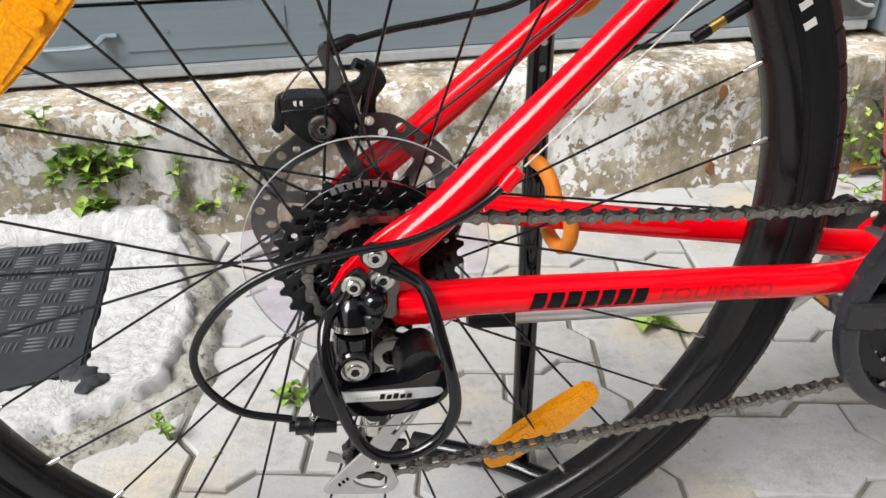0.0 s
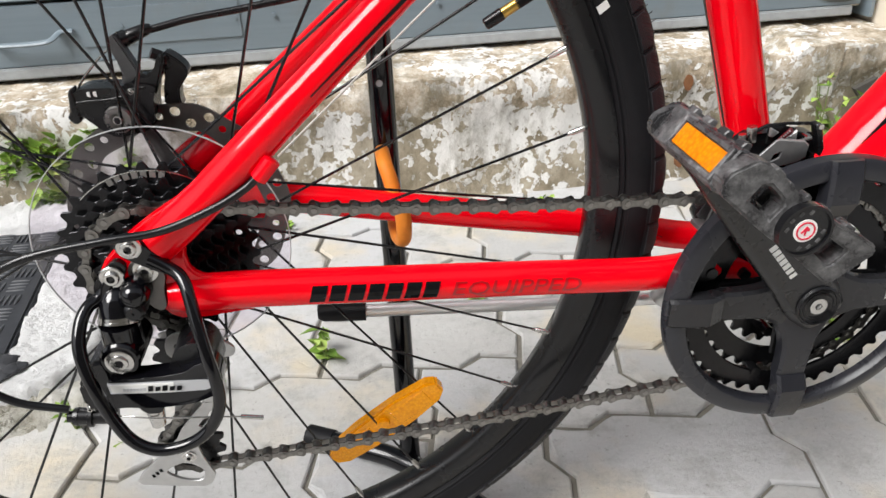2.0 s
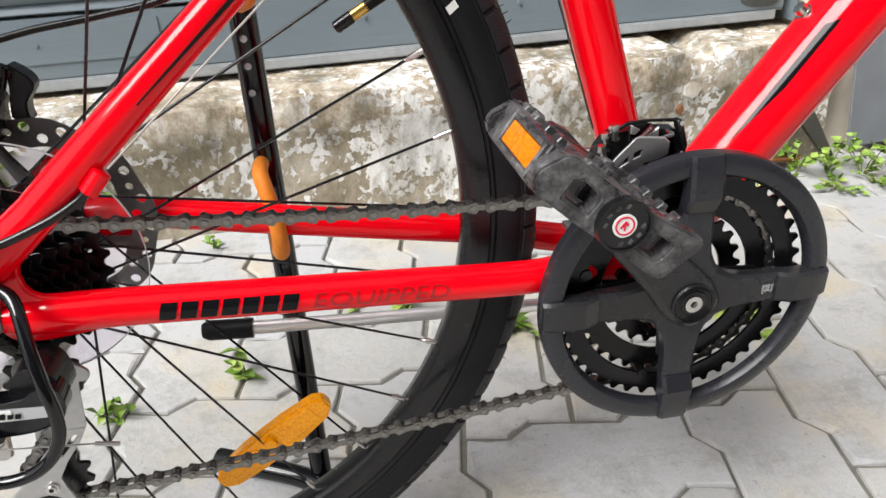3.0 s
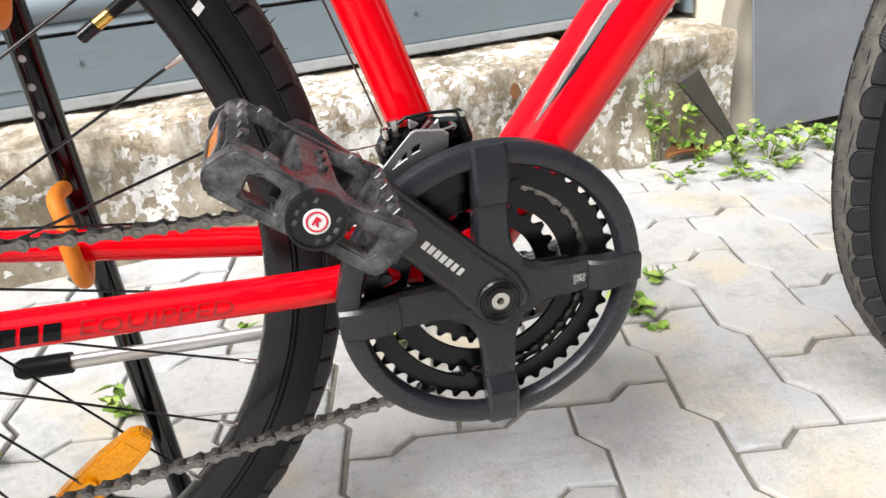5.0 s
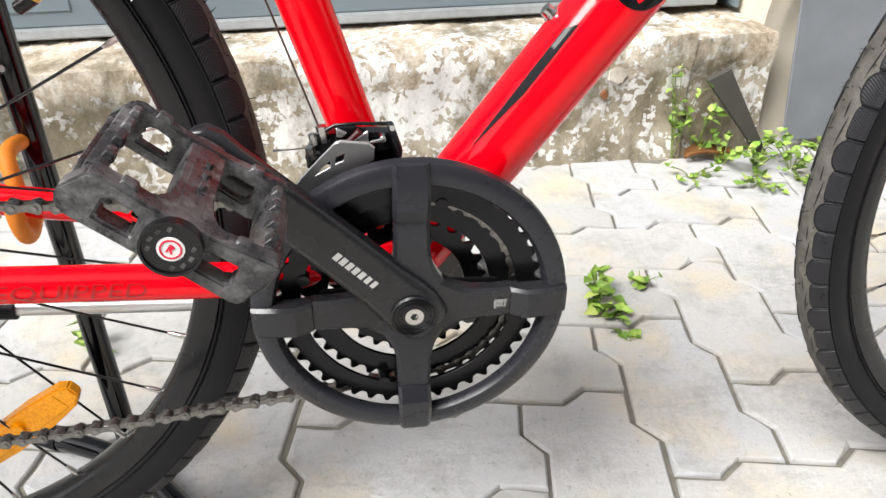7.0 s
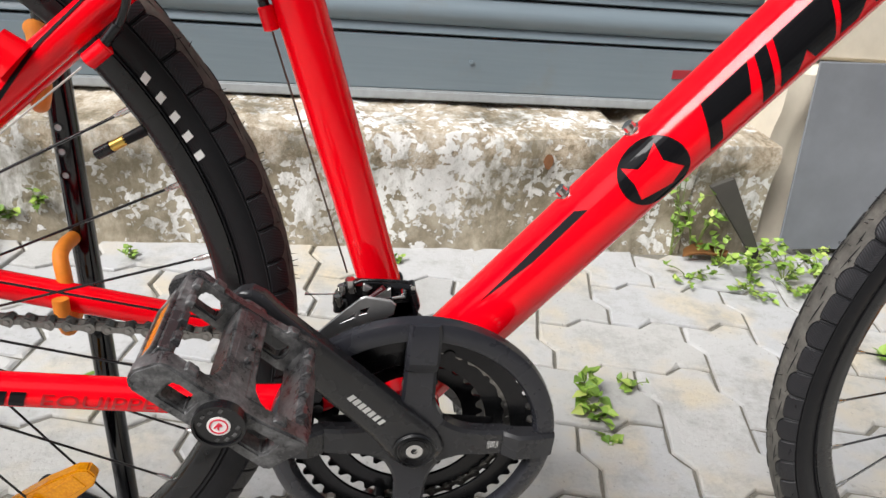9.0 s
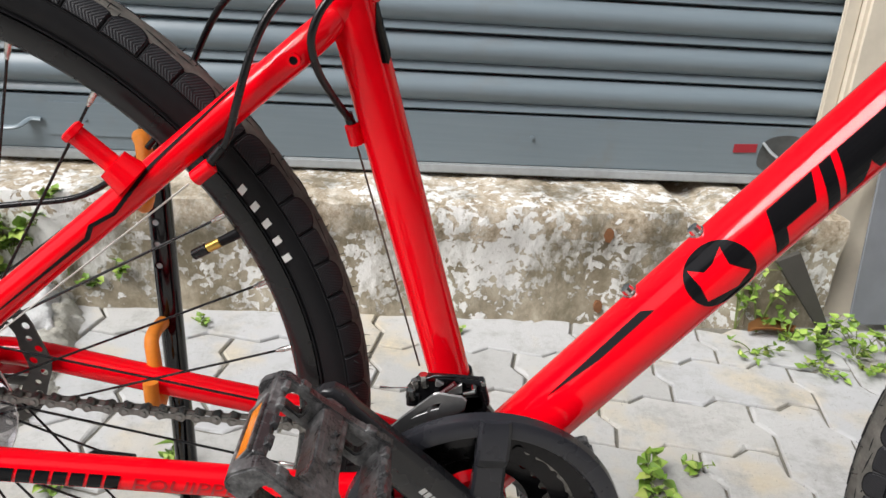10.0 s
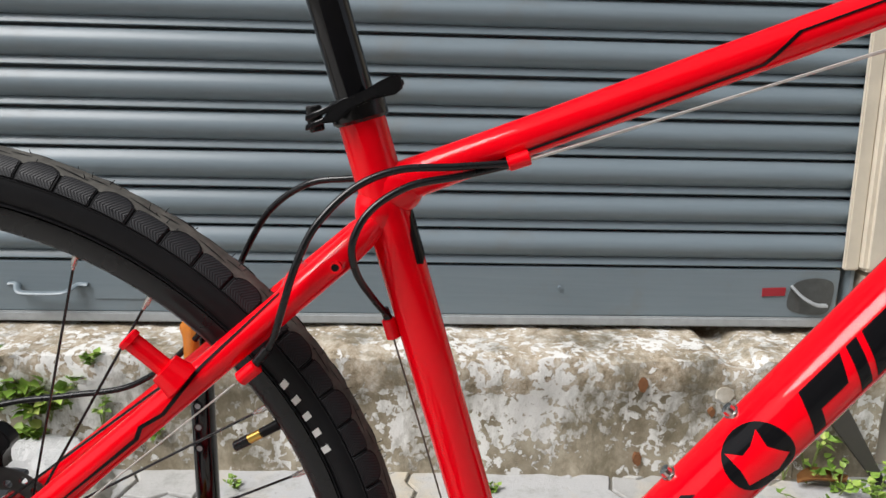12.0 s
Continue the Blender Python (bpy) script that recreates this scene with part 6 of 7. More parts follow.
bm = slab(bmesh.new(), [(-0.0250, 0.3148), (0.0115, 0.3122), (0.0115, 0.3054), (-0.0244, 0.3088)], [], -0.0988, -0.0982)
part("label_field", bm, WHITE_INK, nameplate, "white label field")
for k in range(5):
    u, z = -0.0040 + 0.0041 * k, 0.3092 - 0.0041 * 0.075 * k
    tall = 0.0038 if k in (0, 2) else 0.0030
    bm = slab(bmesh.new(), [(u, z - 0.0014), (u + 0.0030, z - 0.0014), (u + 0.0038, z - 0.0014 + tall), (u + 0.0008, z - 0.0014 + tall)], [], -0.0992, -0.0986)
    part("label_block", bm, INK, nameplate, "black block of the maker's mark")
for k in range(7):
    u, z = -0.0178 + 0.0019 * k, 0.3104 - 0.0019 * 0.075 * k
    bm = slab(bmesh.new(), [(u, z - 0.0009), (u + 0.0014, z - 0.0009), (u + 0.0014, z + 0.0009), (u, z + 0.0009)], [], -0.0992, -0.0986)
    part("label_block", bm, SILVER_INK, nameplate, "small grey block")
# jockey cage: silver outer plate in two parts, dark inner plate, two toothed pulleys
up_outer = soft_outline([(0.0010, 0.2905), (0.0005, 0.2985), (-0.0026, 0.3030), (-0.0026, 0.3108), (0.0001, 0.3155), (0.0049, 0.3180), (0.0128, 0.3188), (0.0238, 0.3155), (0.0351, 0.3090), (0.0405, 0.3030), (0.0385, 0.2970), (0.0280, 0.2965), (0.0215, 0.2935), (0.0150, 0.2870), (0.0085, 0.2850), (0.0030, 0.2868)])
up_window = soft_outline([(0.0022, 0.3075), (0.0050, 0.3108), (0.0110, 0.3118), (0.0175, 0.3112), (0.0222, 0.3076), (0.0180, 0.3010), (0.0124, 0.2985), (0.0044, 0.3015)])
bm = slab(bmesh.new(), up_outer, [up_window], -0.0560, -0.0535)
part("cage_outer", rounded(bm, 0.0004, 1), ALLOY, rd, "silver upper cage plate")
low = [(0.0285, 0.2600), (0.0130, 0.2600), (-0.0065, 0.2370), (-0.0110, 0.2285), (-0.0165, 0.2235), (-0.0410, 0.1995), (-0.0450, 0.1940), (-0.0425, 0.1895), (-0.0200, 0.1850), (0.0010, 0.1815), (0.0070, 0.1850), (0.0100, 0.1920), (0.0045, 0.2090), (0.0025, 0.2200), (0.0105, 0.2335), (0.0230, 0.2500)]
low_window = soft_outline([(-0.0230, 0.2000), (-0.0130, 0.2060), (-0.0050, 0.2045), (0.0020, 0.1980), (0.0010, 0.1900), (-0.0060, 0.1885), (-0.0160, 0.1925)])
slot = [(0.0190, 0.2545), (0.0225, 0.2545), (0.0085, 0.2380), (0.0060, 0.2395)]
bm = slab(bmesh.new(), low, [low_window, slot], -0.0560, -0.0535)
part("cage_outer", rounded(bm, 0.0004, 1), ALLOY, rd, "silver lower cage plate")
bm = slab(bmesh.new(), [(0.0210, 0.3000), (0.0330, 0.3000), (0.0285, 0.2600), (0.0130, 0.2600)], [], -0.0558, -0.0538)
part("cage_neck", bm, ALLOY, rd, "silver cage neck")
for k in range(3):
    bm = slab(bmesh.new(), [(-0.0335 + 0.003 * k, 0.1960 + 0.0022 * k), (-0.0315 + 0.003 * k, 0.1962 + 0.0022 * k), (-0.0322 + 0.003 * k, 0.1990 + 0.0022 * k), (-0.0342 + 0.003 * k, 0.1988 + 0.0022 * k)], [], -0.0564, -0.0559)
    part("stamped_mark", bm, INK, rd, "small dark stamped bar")
bm = slab(bmesh.new(), [(-0.012, 0.306), (0.006, 0.312), (0.022, 0.302), (0.016, 0.278), (0.004, 0.248), (0.010, 0.222), (0.004, 0.198), (-0.018, 0.194), (-0.042, 0.203), (-0.039, 0.211), (-0.030, 0.206), (-0.018, 0.214), (-0.012, 0.250), (-0.010, 0.285)], [], -0.0365, -0.0345)
part("cage_inner", bm, ALLOY, rd, "silver inner cage plate")
for c in (UP_PULLEY, LOW_PULLEY):
    r, outer = gear_outline(11)
    bm = polar(bmesh.new(), c, lambda a: 0.0035, lambda a, o=outer: o(a) - 0.0008, c.y - 0.0016, c.y + 0.0016, 88)
    part("jockey_wheel", bm, PLASTIC, rd, "black toothed jockey wheel")
    washer_bolt("jockey_bolt", (c.x, -0.0560, c.z), 0.0050, rd, "steel jockey bolt", 0.002)
    part("jockey_axle", tube(bmesh.new(), [(c.x, -0.056, c.z), (c.x, -0.034, c.z)], 0.0034, 12), STEEL, rd, smooth=40)
bm = tube(bmesh.new(), [(-0.0085, -0.084, 0.2885), (-0.0085, -0.084, 0.2850), (-0.0085, -0.084, 0.2845), (-0.0085, -0.084, 0.2800), (-0.0085, -0.084, 0.2690)], [0.0066, 0.0066, 0.0060, 0.0056, 0.0044], 20)
part("cable_clamp", bm, STEEL, rd, "bright cable clamp bolt", 30)
bm = tube(bmesh.new(), [(-0.060, -0.086, 0.2842), (-0.0565, -0.086, 0.2838), (-0.0562, -0.086, 0.2838), (-0.0535, -0.086, 0.2835), (-0.053, -0.086, 0.2835), (-0.048, -0.086, 0.2828), (-0.0475, -0.086, 0.2828), (-0.045, -0.086, 0.2825), (-0.0445, -0.086, 0.2825), (-0.031, -0.086, 0.2808)], [0.0036, 0.0036, 0.0056, 0.0060, 0.0055, 0.0055, 0.0068, 0.0068, 0.0050, 0.0050], 16)
part("barrel_adjuster", bm, PLASTIC, rd, "black barrel adjuster", 30)
part("gear_wire", tube(bmesh.new(), [(-0.032, -0.086, 0.2808), (-0.008, -0.0905, 0.2795), (0.030, -0.086, 0.2715), (0.050, -0.084, 0.2675)], 0.0006, 6), STEEL, rd, smooth=60)
part("wire_cap", tube(bmesh.new(), [(0.043, -0.0845, 0.2687), (0.057, -0.084, 0.2655)], 0.0015, 8), STEEL, rd, smooth=60)

# bent-tube derailleur guard on its bracket
loop = [(-0.014, -0.0765, 0.377), (-0.023, -0.078, 0.3645), (-0.030, -0.084, 0.361), (-0.0335, -0.092, 0.354), (-0.034, -0.101, 0.342), (-0.030, -0.108, 0.323), (-0.023, -0.112, 0.301), (-0.014, -0.115, 0.2845), (-0.001, -0.116, 0.2765), (0.016, -0.116, 0.2780), (0.030, -0.115, 0.2865), (0.0385, -0.114, 0.301), (0.040, -0.112, 0.316), (0.037, -0.108, 0.334), (0.0335, -0.101, 0.350), (0.030, -0.092, 0.3645), (0.0275, -0.086, 0.372), (0.0235, -0.081, 0.3768), (0.017, -0.078, 0.3805), (0.008, -0.0765, 0.386)]
line = glide(loop, 6)
guard_tube = part("derailleur_guard", tube(bmesh.new(), line, 0.0038, 18), GLOSS_BLACK, bike, "bent gloss black tube guarding the derailleur", 50)
bm = slab(bmesh.new(), soft_outline([(-0.0095, 0.3965), (-0.0065, 0.3885), (0.006, 0.3800), (0.0150, 0.3755), (0.0185, 0.3810), (0.0120, 0.3890), (0.0050, 0.3965), (-0.0020, 0.4020)]), [], -0.0772, -0.0725)
part("bracket", rounded(bm, 0.0006, 1), SATIN, guard_tube, "flattened black end of the guard")
bm = slab(bmesh.new(), soft_outline([(-0.0265, 0.3700), (-0.0190, 0.3800), (-0.0115, 0.3860), (-0.0065, 0.3830), (-0.0070, 0.3770), (-0.0110, 0.3700), (-0.0190, 0.3610), (-0.0250, 0.3600)]), [], -0.0772, -0.0725)
part("bracket", rounded(bm, 0.0006, 1), SATIN, guard_tube, "flattened black end of the guard")
washer_bolt("guard_bolt", (-0.0008, -0.0772, 0.3945), 0.0070, bike, "bright washer-headed bolt", 0.0032)
washer_bolt("guard_bolt", (-0.0142, -0.0772, 0.3765), 0.0070, bike, "bright washer-headed bolt", 0.0032)

# disc caliper and its cable
cal = empty("disc_caliper", "", "")
cal.parent = bike
cal["label"] = "black mechanical disc brake caliper on the far stay"
bm = slab(bmesh.new(), soft_outline([(-0.052, 0.4520), (-0.049, 0.4550), (-0.042, 0.4570), (-0.030, 0.4570), (-0.021, 0.4562), (-0.015, 0.4588), (-0.006, 0.4582), (0.002, 0.4560), (0.000, 0.4470), (-0.004, 0.4290), (-0.019, 0.4240), (-0.031, 0.4240), (-0.045, 0.4360), (-0.052, 0.4460)]), [], 0.0330, 0.0560)
part("caliper_body", rounded(bm, 0.003, 2), PLASTIC, cal, "black caliper body", 50)
part("body_rib", tube(bmesh.new(), glide([(-0.050, 0.0335, 0.4480), (-0.040, 0.0325, 0.4490), (-0.030, 0.0325, 0.4492), (-0.019, 0.0325, 0.4510), (-0.013, 0.0325, 0.4550), (-0.004, 0.0330, 0.4562)], 5), 0.0009, 8), SATIN, cal, "raised rib", 60)
ring = lathe(bmesh.new(), [(0.0034, 0.0265), (0.0066, 0.0258), (0.0084, 0.0258), (0.0093, 0.0272), (0.0093, 0.0340), (0.0034, 0.0340)], (-0.0235, 0, 0.4370), 44)
dial = part("pad_adjuster", ring, PIN_STEEL, cal, "bright round pad adjuster", 30)
bm = lathe(bmesh.new(), [(0.0022, 0.0245), (0.0028, 0.0245), (0.0032, 0.0255), (0.0032, 0.0290), (0.0022, 0.0290)], (-0.0235, 0, 0.4370), 28)
part("adjuster_screw", bm, STEEL, dial, "bright socket screw", 30)
part("socket", slab(bmesh.new(), circle((-0.0235, 0.4370), 0.0026, 6), [], 0.0250, 0.0280), DARK_STEEL, dial)
for k in range(10):
    a = radians(200 + 14 * k)
    e = Vector((math.cos(a), 0, math.sin(a)))
    g = Vector((-e.z, 0, e.x))
    pl = lambda u, y, w, e=e, g=g: Vector((-0.0235, 0, 0.4370)) + e * (0.0074 + w) + g * u + Vector((0, y, 0))
    part("engraved_bar", slab(bmesh.new(), [(-0.0006, -0.0008), (0.0006, -0.0008), (0.0006, 0.0008), (-0.0006, 0.0008)], [], 0.0251, 0.0258, pl), DARK_STEEL, dial)
bm = slab(bmesh.new(), [(-0.0230, 0.4860), (-0.0205, 0.4885), (-0.0170, 0.4900), (-0.0140, 0.4840), (-0.0090, 0.4720), (-0.0062, 0.4645), (-0.0160, 0.4540), (-0.0200, 0.4600), (-0.0172, 0.4620), (-0.0190, 0.4730), (-0.0220, 0.4810)], [], 0.0370, 0.0470)
part("actuator_arm", rounded(bm, 0.0012, 2), ARM_GREY, cal, "dark grey cast actuator arm", 50)
bm = slab(bmesh.new(), [(-0.0066, 0.4650), (-0.0040, 0.4632), (0.0000, 0.4640), (0.0035, 0.4672), (0.0055, 0.4720), (0.0085, 0.4765), (0.0120, 0.4760), (0.0100, 0.4690), (0.0055, 0.4580), (0.0012, 0.4490), (-0.0100, 0.4480), (-0.0170, 0.4540)], [], 0.0350, 0.0450)
part("arm_root", rounded(bm, 0.0018, 2), PLASTIC, cal, "black forked root of the arm", 50)
bm = slab(bmesh.new(), [(0.0070, 0.4600), (0.0086, 0.4740), (0.0100, 0.4757), (0.0160, 0.4715), (0.0200, 0.4675), (0.0226, 0.4637), (0.0222, 0.4591), (0.0175, 0.4535), (0.0150, 0.4500), (0.0142, 0.4440), (0.0150, 0.4375), (0.0030, 0.4400), (0.0045, 0.4500)], [], 0.0460, 0.0600)
part("caliper_mount", rounded(bm, 0.0012, 2), PLASTIC, cal, "black caliper mount", 50)
part("mount_bolt", tube(bmesh.new(), [(0.001, 0.046, 0.4752), (0.010, 0.049, 0.4700)], 0.0042, 6), SATIN, cal, "black mount bolt", 30)
washer_bolt("pivot_screw", (-0.0130, 0.0330, 0.4540), 0.0022, cal, "tiny steel screw", 0.002)
bm = tube(bmesh.new(), [(-0.0165, 0.046, 0.4845), (-0.0125, 0.048, 0.4855), (-0.0120, 0.048, 0.4856), (-0.0110, 0.048, 0.4858), (0.000, 0.051, 0.4898), (0.0035, 0.052, 0.4905)], [0.0056, 0.0056, 0.0046, 0.0050, 0.0040, 0.0026], 14)
part("cable_adjuster", bm, PLASTIC, cal, "ribbed black cable adjuster", 30)
part("inner_wire", tube(bmesh.new(), glide([(-0.017, 0.045, 0.4835), (-0.028, 0.045, 0.477), (-0.038, 0.044, 0.468), (-0.046, 0.041, 0.459), (-0.0515, 0.036, 0.450)], 5), 0.0008, 6), STEEL, cal, smooth=60)
bm = slab(bmesh.new(), [(-0.0575, 0.4380), (-0.0545, 0.4420), (-0.0530, 0.4550), (-0.0500, 0.4585), (-0.0490, 0.4500), (-0.0480, 0.4360), (-0.0530, 0.4330)], [], 0.0320, 0.0440)
part("wire_anchor", rounded(bm, 0.0012, 1), PLASTIC, cal)
for k in range(2):
    bm = slab(bmesh.new(), [(-0.0410 + 0.004 * k, 0.4525), (-0.0390 + 0.004 * k, 0.4514), (-0.0390 + 0.004 * k, 0.4552), (-0.0410 + 0.004 * k, 0.4550)], [], 0.0322, 0.0335)
    part("printed_bar", bm, WHITE_INK, cal, "small white printed bar")


def cable(name, points, r=0.0025, material=None, label="black cable housing"):
    return part(name, tube(bmesh.new(), glide(points, 8), r, 12), material or PLASTIC, bike, label, 60)


cable("brake_hose", [(0.002, 0.052, 0.489), (0.030, 0.056, 0.4945), (0.070, 0.058, 0.500), (0.120, 0.058, 0.511), (0.165, 0.056, 0.545), (0.200, 0.054, 0.590), (0.216, 0.046, 0.626), (0.238, 0.038, 0.662), (0.268, 0.030, 0.684), (0.302, 0.024, 0.690), (0.350, 0.018, 0.697), (0.405, 0.012, 0.706)])
cable("gear_cable_housing", [(0.076, -0.0695, 0.4295), (0.067, -0.071, 0.4225), (0.050, -0.076, 0.4145), (0.020, -0.082, 0.4055), (-0.012, -0.086, 0.4035), (-0.055, -0.090, 0.3980), (-0.086, -0.092, 0.3805), (-0.1055, -0.092, 0.3525), (-0.104, -0.091, 0.3265), (-0.087, -0.088, 0.3020), (-0.058, -0.086, 0.2895)])
cable("gear_cable_housing", [(0.248, -0.0455, 0.5765), (0.258, -0.0440, 0.592), (0.266, -0.0475, 0.617), (0.275, -0.046, 0.646), (0.287, -0.041, 0.670), (0.309, -0.033, 0.692), (0.336, -0.028, 0.7035), (0.370, -0.023, 0.7060), (0.406, -0.017, 0.7090)])
cable("gear_cable_housing", [(0.3295, -0.003, 0.598), (0.321, -0.016, 0.613), (0.311, -0.034, 0.636), (0.3085, -0.040, 0.657), (0.319, -0.036, 0.678), (0.343, -0.028, 0.6935), (0.375, -0.020, 0.7000), (0.406, -0.014, 0.7075)])
for pts, r in (([(0.234, -0.047, 0.563), (0.088, -0.069, 0.440)], 0.0006), ([(0.3330, -0.003, 0.583), (0.3855, -0.011, 0.416)], 0.0007), ([(0.418, -0.016, 0.7115), (0.66, -0.014, 0.797), (0.85, -0.012, 0.863)], 0.0006), ([(0.418, 0.012, 0.7085), (0.66, 0.010, 0.792), (0.85, 0.008, 0.857)], 0.0006), ([(0.418, -0.004, 0.7090), (0.66, -0.002, 0.7945), (0.85, 0.0, 0.860)], 0.0006)):
    part("bare_wire", tube(bmesh.new(), pts, r, 6), WIRE if r > 0.00065 else BARE, bike, "bare steel cable", 60)
for p, q in (((0.243, -0.0455, 0.5715), (0.255, -0.0445, 0.5870)), ((0.3312, -0.003, 0.5915), (0.3265, -0.005, 0.6040))):
    part("ferrule", tube(bmesh.new(), [p, q], 0.0032, 12), SATIN, bike, smooth=50)

# folded kickstand on the far side
kick = part("kickstand", tube(bmesh.new(), [(0.39, 0.055, 0.235), (0.26, 0.060, 0.239), (0.122, 0.064, 0.2445)], 0.0062, 12, 0.7), BRIGHT_ALLOY, bike, "silver alloy kickstand, folded up", 50)
part("kickstand_foot", tube(bmesh.new(), [(0.128, 0.0638, 0.2442), (0.092, 0.066, 0.2455), (0.087, 0.066, 0.2455)], [0.0085, 0.0085, 0.006], 14), RUBBER, kick, "black rubber foot", 50)
part("kickstand_pivot", tube(bmesh.new(), [(0.385, 0.052, 0.236), (0.405, 0.045, 0.262), (0.412, 0.040, 0.290)], 0.009, 14), ALLOY, kick, smooth=50)

# ---- rear stand ----
stand = empty("bike_stand", "black tubular bicycle stand with orange rubber hooks", "bicycle stand", place=(0, 0, 0))
SX, SY, SR = 0.1555, 0.118, 0.0106
bm = tube(bmesh.new(), [(SX + 0.006, SY, 0.012), (SX + 0.003, SY, 0.20), (SX, SY, 0.40), (SX - 0.0025, SY, 0.60)], SR, 26)
post = part("upright", bm, GLOSS_BLACK, stand, "black upright tube", 50)
for k in range(3):
    z = 0.470 - 0.0205 * k
    bm = slab(bmesh.new(), [(0.0042 * math.cos(t * math.pi / 7), 0.0042 * math.sin(t * math.pi / 7)) for t in range(14)], [circle((0, 0), 0.0028, 12)], -SR - 0.0006, -SR + 0.003, lambda u, y, w, z=z: (SX - 0.002 + u, SY + y, z + w))
    part("hole_rim", bm, GLOSS_BLACK, post)
    # nothing is cut through: a pale disc paints the light behind the tube
    part("hole", slab(bmesh.new(), circle((0, 0), 0.0029, 12), [], -SR - 0.0002, -SR + 0.002, lambda u, y, w, z=z: (SX - 0.002 + u, SY + y, z + w)), SHUTTER_LIGHT, post, "pale disc standing for light through a hole")
for nm, pts in (("foot_bar", [(0.162, 0.106, 0.014), (0.130, 0.13, 0.013), (0.062, 0.165, 0.012)]), ("foot_bar", [(0.162, 0.106, 0.014), (0.20, 0.07, 0.013), (0.27, -0.02, 0.012), (0.31, -0.10, 0.012)])):
    part(nm, tube(bmesh.new(), glide(pts, 6), 0.0115, 16), GLOSS_BLACK, stand, "black foot tube", 50)
for p, q in (((0.078, 0.157, 0.012), (0.050, 0.171, 0.012)),):
    part("foot_cap", tube(bmesh.new(), [p, q], 0.0128, 16), RUBBER, stand, "black rubber end cap", 50)
hook1 = [(0.152, 0.106, 0.372), (0.152, 0.088, 0.3745), (0.153, 0.074, 0.372), (0.1565, 0.066, 0.360), (0.159, 0.062, 0.345)]
hook2 = [(0.162, 0.040, 0.352), (0.163, 0.038, 0.336), (0.1625, 0.044, 0.322), (0.160, 0.058, 0.3155), (0.158, 0.074, 0.318), (0.158, 0.084, 0.326)]
part("hook", tube(bmesh.new(), glide(hook1, 6), 0.0062, 14), ORANGE, stand, "worn orange rubber hook", 50)
part("hook", tube(bmesh.new(), glide(hook2, 6), 0.0062, 14), ORANGE, stand, "worn orange rubber hook", 50)
hook3 = [(0.153, 0.106, 0.545), (0.156, 0.085, 0.552), (0.166, 0.064, 0.553), (0.171, 0.052, 0.541), (0.171, 0.050, 0.520), (0.165, 0.058, 0.506), (0.158, 0.072, 0.500)]
part("hook", tube(bmesh.new(), glide(hook3, 6), 0.0062, 14), ORANGE, stand, "worn orange rubber hook", 50)

# ---- loose things by the pillar ----
board = empty("metal_sheet", "grey metal sheet leaning on the pillar, standing on the paving", "metal sheet")
bm = bmesh.new()
def on_lean(u, y, w):
    """Stands 18 cm before the shutter and leans back on the pillar's foot."""
    return at_wall(u, -0.182 + y + 0.16 * w, w)


slab(bm, [(1.312, 0.002), (1.80, 0.002), (1.80, 0.405), (1.313, 0.397)], [], 0.0, 0.006, on_lean)
part("sheet", rounded(bm, 0.0015, 1), GREY_SHEET, board)
wedge = empty("dark_board", "narrow dark grey tapered board leaning against the plinth among weeds", "board")
bm = bmesh.new()
slab(bm, [(1.104, 0.167), (1.151, 0.187), (1.262, 0.004), (1.245, 0.000)], [], -0.030, -0.018, lambda u, y, w: at_wall(u, -0.165 + y - 0.09 * (0.187 - w), w - 0.016))
part("blade", rounded(bm, 0.001, 1), DARK_BOARD, wedge)
dry = empty("dry_leaf", "brown curled dry leaf lying by the plinth", "leaf")
bm = bmesh.new()
rows = []
for i in range(9):
    t = i / 8
    half = 0.022 * math.sin(math.pi * min(1, 0.08 + 0.92 * t)) ** 0.8
    rows.append([bm.verts.new((1.085 + 0.11 * t, 0.80 + 0.02 * t + half * f, 0.010 + 0.016 * f * f + 0.006 * math.sin(5 * t))) for f in (-1, -0.5, 0, 0.5, 1)])
for a, b in zip(rows, rows[1:]):
    for k in range(4):
        bm.faces.new((a[k], b[k], b[k + 1], a[k + 1]))
bmesh.ops.solidify(bm, geom=bm.faces[:], thickness=0.0008)
part("blade", bm, DRY_LEAF, dry, smooth=60)

# ---- weeds ----


def leaf(bm, base, aim, size, rnd):
    """A small pointed leaf with a folded midrib and a drooping tip."""
    aim = Vector(aim).normalized()
    side = aim.cross(Vector((0, 0, 1)))
    side = side.normalized() if side.length > 1e-3 else Vector((1, 0, 0))
    side = Matrix.Rotation(rnd.uniform(-0.7, 0.7), 3, aim) @ side
    up = side.cross(aim).normalized()
    rows = []
    for t, half in ((0.0, 0.03), (0.10, 0.21), (0.24, 0.34), (0.40, 0.35), (0.58, 0.25), (0.80, 0.11), (1.0, 0.0)):
        mid = Vector(base) + aim * size * t - Vector((0, 0, 1)) * size * 0.15 * t * t
        row = [mid + side * size * half * f + up * size * 0.12 * abs(f) ** 1.5 * half / 0.38 for f in (-1, -0.5, 0, 0.5, 1)]
        rows.append([bm.verts.new(p) for p in row])
    for a, b in zip(rows, rows[1:]):
        for k in range(4):
            bm.faces.new((a[k], a[k + 1], b[k + 1], b[k]))


